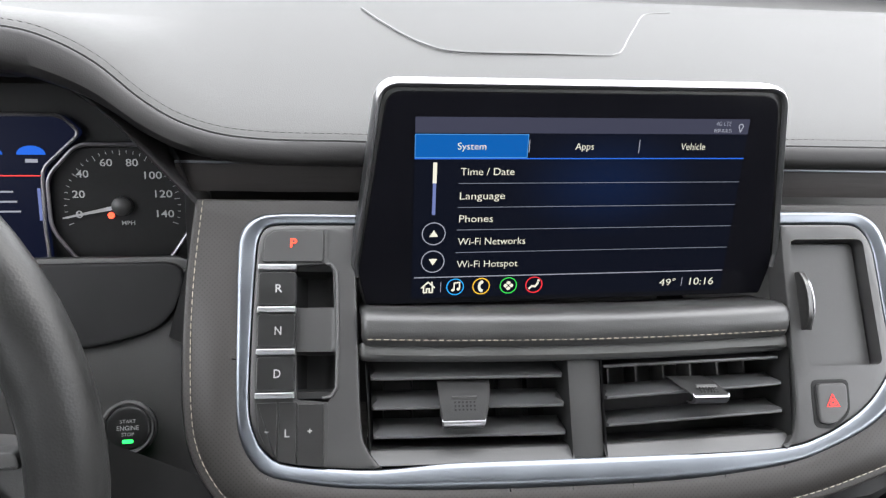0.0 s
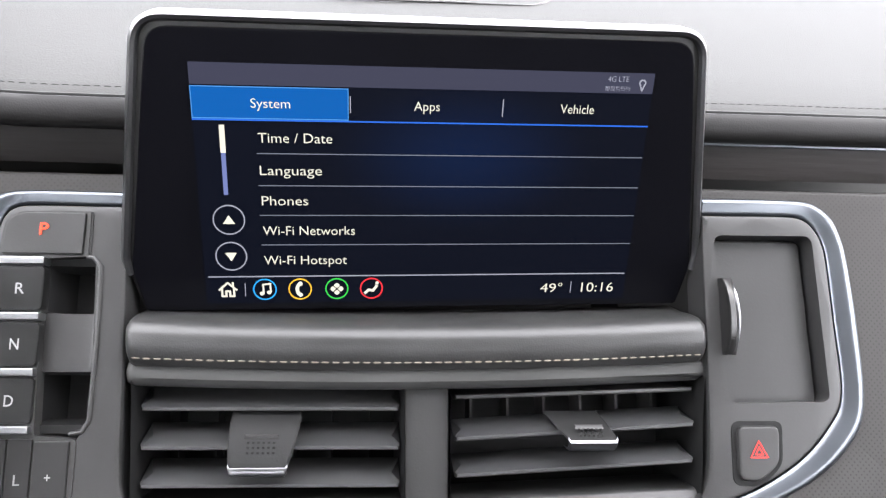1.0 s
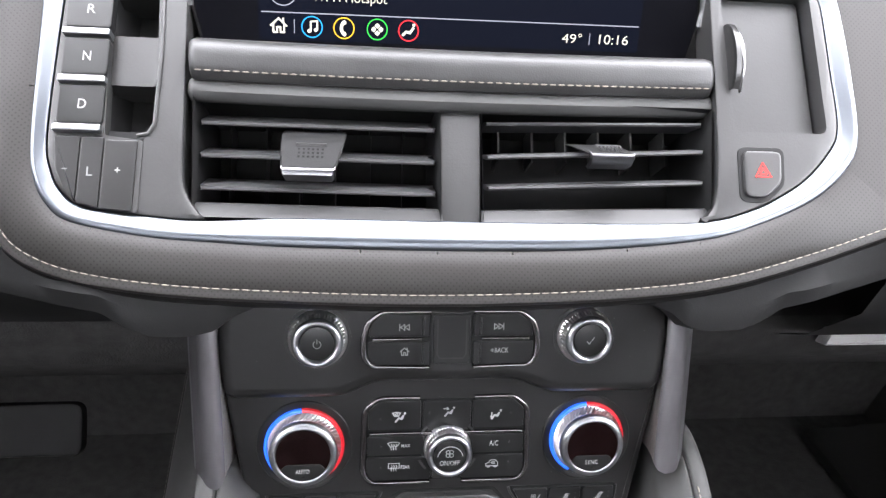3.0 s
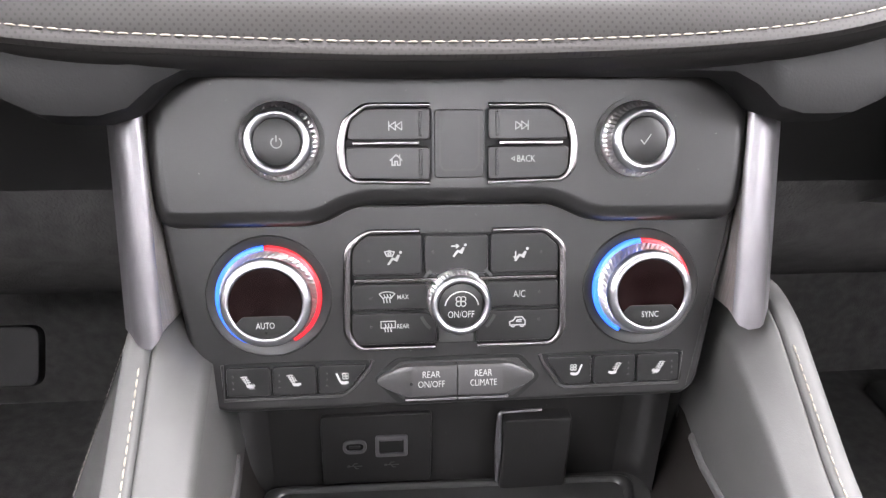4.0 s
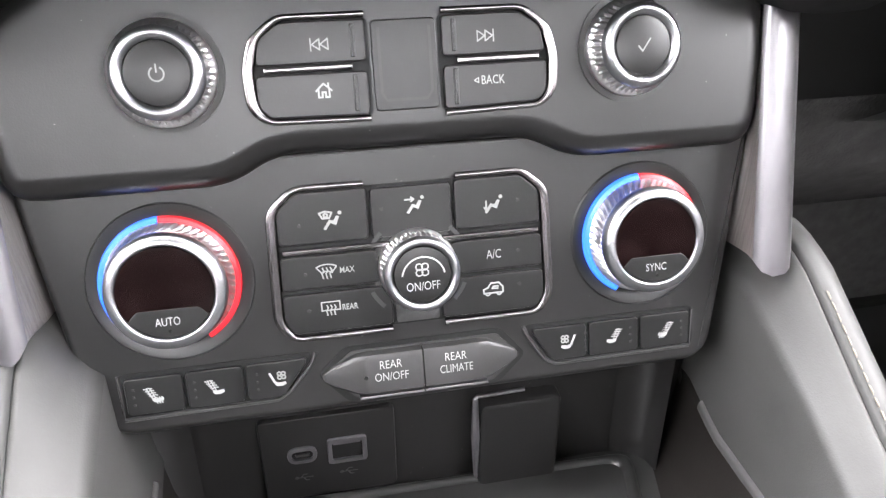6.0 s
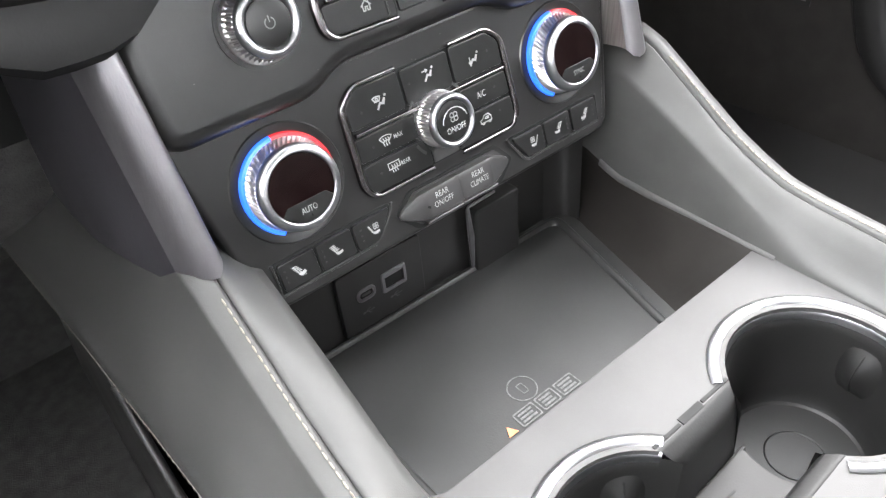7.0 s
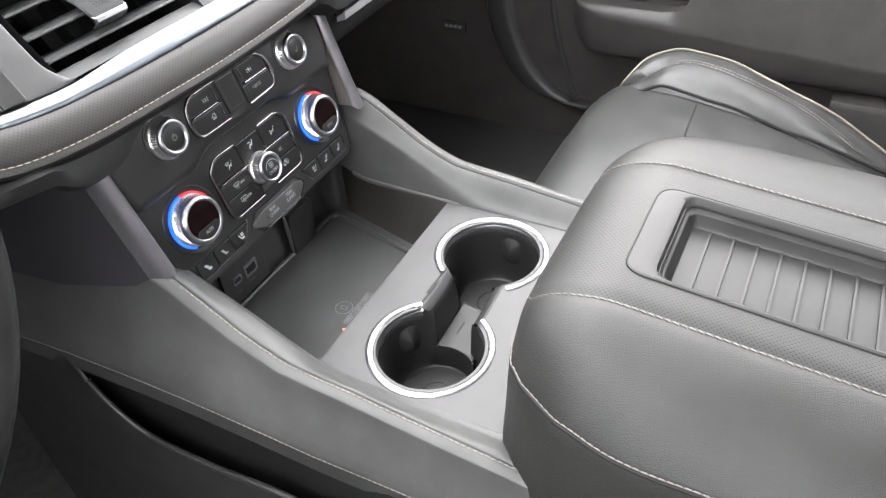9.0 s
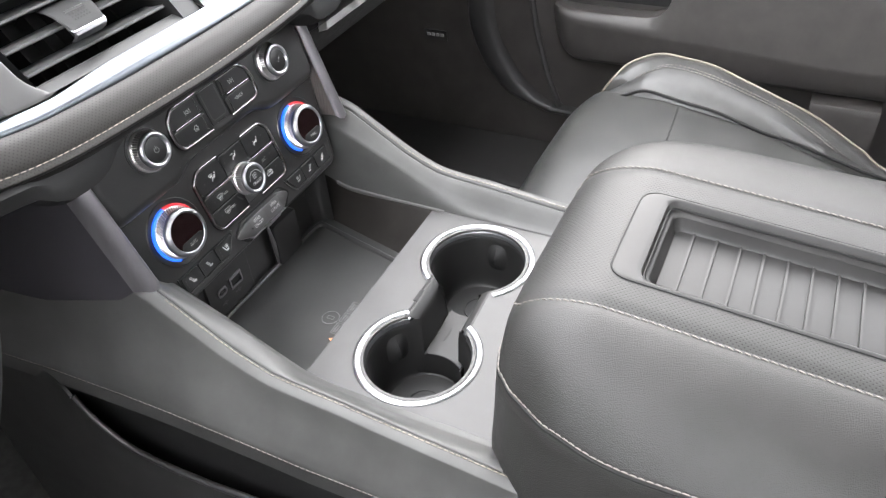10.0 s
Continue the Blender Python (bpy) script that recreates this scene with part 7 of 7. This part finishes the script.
part("needle", plate([(0.0, -0.0016), (0.0, 0.0016), (-0.0405, -0.0080), (-0.0408, -0.0090)], -0.0060, -0.0048), PRINT, cluster, "pale needle")
part("needle_cap", lathe([(0.0070, -0.008), (0.0068, -0.003), (0.0050, -0.0015), (0.0, -0.0012)], 28), PLASTIC, cluster)
part("brake_sign", plate(circle(-0.0085, -0.0070, 0.0024, 16), -0.0076, -0.0074), RED_LIT2, cluster, "small lit red sign", weigh=False)
DISP = [(-0.20, -0.050), (-0.050, -0.050), (-0.0520, -0.013), (-0.0505, 0.0270), (-0.0235, 0.0520), (-0.0360, 0.0640), (-0.20, 0.0640)]
dd = part("driver_display", plate(rounded(DISP, 0.004, 3), -0.012, -0.006), glow("driver_screen_navy", (0.0012, 0.0018, 0.006), 1.0), cluster, "lit driver display")
part("display_rim", tube([(q.x, q.y, -0.003) for q in rounded(DISP, 0.006, 4)], 0.0013, 8, closed=True), FIN_GREY, cluster)
for u in (-0.058, -0.086):
    part("blue_gauge", plate([(x, 0.0365 + (y - 0.0345) * 0.66) for x, y in arc(u, 0.0345, 0.0095, 0, 180, 20)], -0.0060, -0.0056), glow("driver_screen_blue", (0.006, 0.045, 0.24), 1.0), dd, weigh=False)
    part("gauge_mark", plate(rect(u - 0.004, 0.0310, u + 0.004, 0.0335), -0.0060, -0.0054), UI_GREY, dd, weigh=False)
part("red_line", plate(rect(-0.12, 0.0215, -0.052, 0.0221), -0.0060, -0.0056), glow("driver_screen_red", (0.45, 0.03, 0.03), 1.0), dd, weigh=False)
part("scroll_mark", plate(rect(-0.0560, -0.010, -0.0540, 0.013), -0.0060, -0.0056), UI_SCROLL, dd, weigh=False)
for k in range(3):
    part("pale_bar", plate(rect(-0.082, 0.010 - 0.007 * k, -0.072 + 0.002 * k, 0.0112 - 0.007 * k), -0.0060, -0.0056), UI_GREY, dd, weigh=False)
# second, darker roll inside the hood, running down to the leather panel
SECOND = [(-0.640, 0.590, 0.930), (-0.600, 0.578, 0.952), (-0.54, 0.574, 0.972), (-0.46, 0.573, 0.981), (-0.40, 0.572, 0.982), (-0.350, 0.572, 0.9785), (-0.329, 0.572, 0.9764), (-0.3123, 0.572, 0.9651), (-0.293, 0.572, 0.9448), (-0.276, 0.572, 0.9233), (-0.2548, 0.571, 0.8967), (-0.2440, 0.570, 0.882)]
second = smooth_line(SECOND, 6)
rows = []
for i, p in enumerate(second):
    t = (second[min(i + 1, len(second) - 1)] - second[max(i - 1, 0)]).normalized()
    n = Vector((t.z, 0, -t.x))
    g = 1.0 - 0.62 * max(0.0, min(1.0, (p.x + 0.345) / 0.05))
    rows.append([(p.x + n.x * o * g, p.y + y, p.z + n.z * o * g) for o, y in ((-0.004, 0.016), (0.0, 0.003), (0.002, -0.001), (0.006, -0.003), (0.011, -0.001), (0.0145, 0.006), (0.017, 0.030), (0.019, 0.075))])
part("inner_roll", loft(rows), ROLL_LEATHER, dash, "dark padded roll inside the hood", smooth=80)
# hood walls round the cluster
inner, back = [], []
for p in edge:
    if -0.66 < p.x < -0.20:
        inner.append((p.x, p.y + 0.02, p.z - 0.027))
        back.append((-0.435 + (p.x + 0.435) * 0.86, p.y + 0.10, p.z - 0.040))
part("hood_lining", loft([inner, back]), CLUSTER_BLACK, dash, "dark lining of the hood")
part("cluster_surround", loft([[(-0.258, 0.575, 0.915), (-0.250, 0.571, 0.885), (-0.252, 0.545, 0.850), (-0.256, 0.520, 0.81)], [(-0.272, 0.600, 0.925), (-0.262, 0.600, 0.880), (-0.262, 0.585, 0.835), (-0.275, 0.560, 0.79)]]), CLUSTER_BLACK, dash)
knee = thing("knee_panel", "dark lower panel with the engine start button", "panel", axes((-0.30, 0.53, 0.740), (1, 0, 0), (0, 0.62, 1)))
part("panel_skin", plate(rounded([(-0.35, -0.055), (0.058, -0.055), (0.056, 0.02), (0.046, 0.115), (-0.35, 0.115)], 0.02, 5), -0.02, 0.0, chamfer=0.004), PLASTIC_DARK, knee)
part("cluster_shelf", plate(rounded([(-0.30, 0.052), (-0.02, 0.052), (0.028, 0.066), (0.040, 0.110), (-0.30, 0.110)], 0.02, 6), 0.0, 0.006, chamfer=0.003), CLUSTER_BLACK, knee)
st = thing("start_button", "round black engine start button with a lit green bar", "button", axes((-0.2985, 0.522, 0.7440), (1, 0, 0), (0, 0.62, 1)))
part("button_ring", lathe([(0.0182, 0.0), (0.0182, 0.003), (0.0165, 0.0045), (0.0150, 0.004), (0.0148, 0.001)], 40), PLASTIC, st)
bt = part("button_cap", lathe([(0.0145, 0.0), (0.0143, 0.003), (0.0125, 0.004), (0.0, 0.0036)], 40), BUTTON, st)
words("ENGINE", 0.0140, 0.0030, DIMPRINT, bt, at(0, 0.0002, 0.0040))
words("START", 0.0100, 0.0022, DIMPRINT, bt, at(0, 0.0046, 0.0040))
words("STOP", 0.0080, 0.0022, DIMPRINT, bt, at(0, -0.0040, 0.0040))
part("green_light", plate(rounded(rect(-0.0034, -0.0098, 0.0034, -0.0074), 0.0008, 2), 0.003, 0.0042), glow("lit_green", (0.02, 0.9, 0.10), 1.2), bt, "lit green bar", weigh=False)
pedal = thing("brake_pedal", "black rubber brake pedal in the driver's footwell", "pedal", axes((-0.402, 0.70, 0.415), (1, 0, 0), (0, 0.55, 1)))
part("pad", plate(rounded(rect(-0.085, -0.026, 0.085, 0.026), 0.012, 5), -0.012, 0.0, chamfer=0.004), GAP_SOFT, pedal)
part("arm", tube([(-0.02, 0.0, -0.012), (-0.02, 0.10, -0.03), (-0.02, 0.22, -0.02)], 0.008, 8), PLASTIC_DARK, pedal)
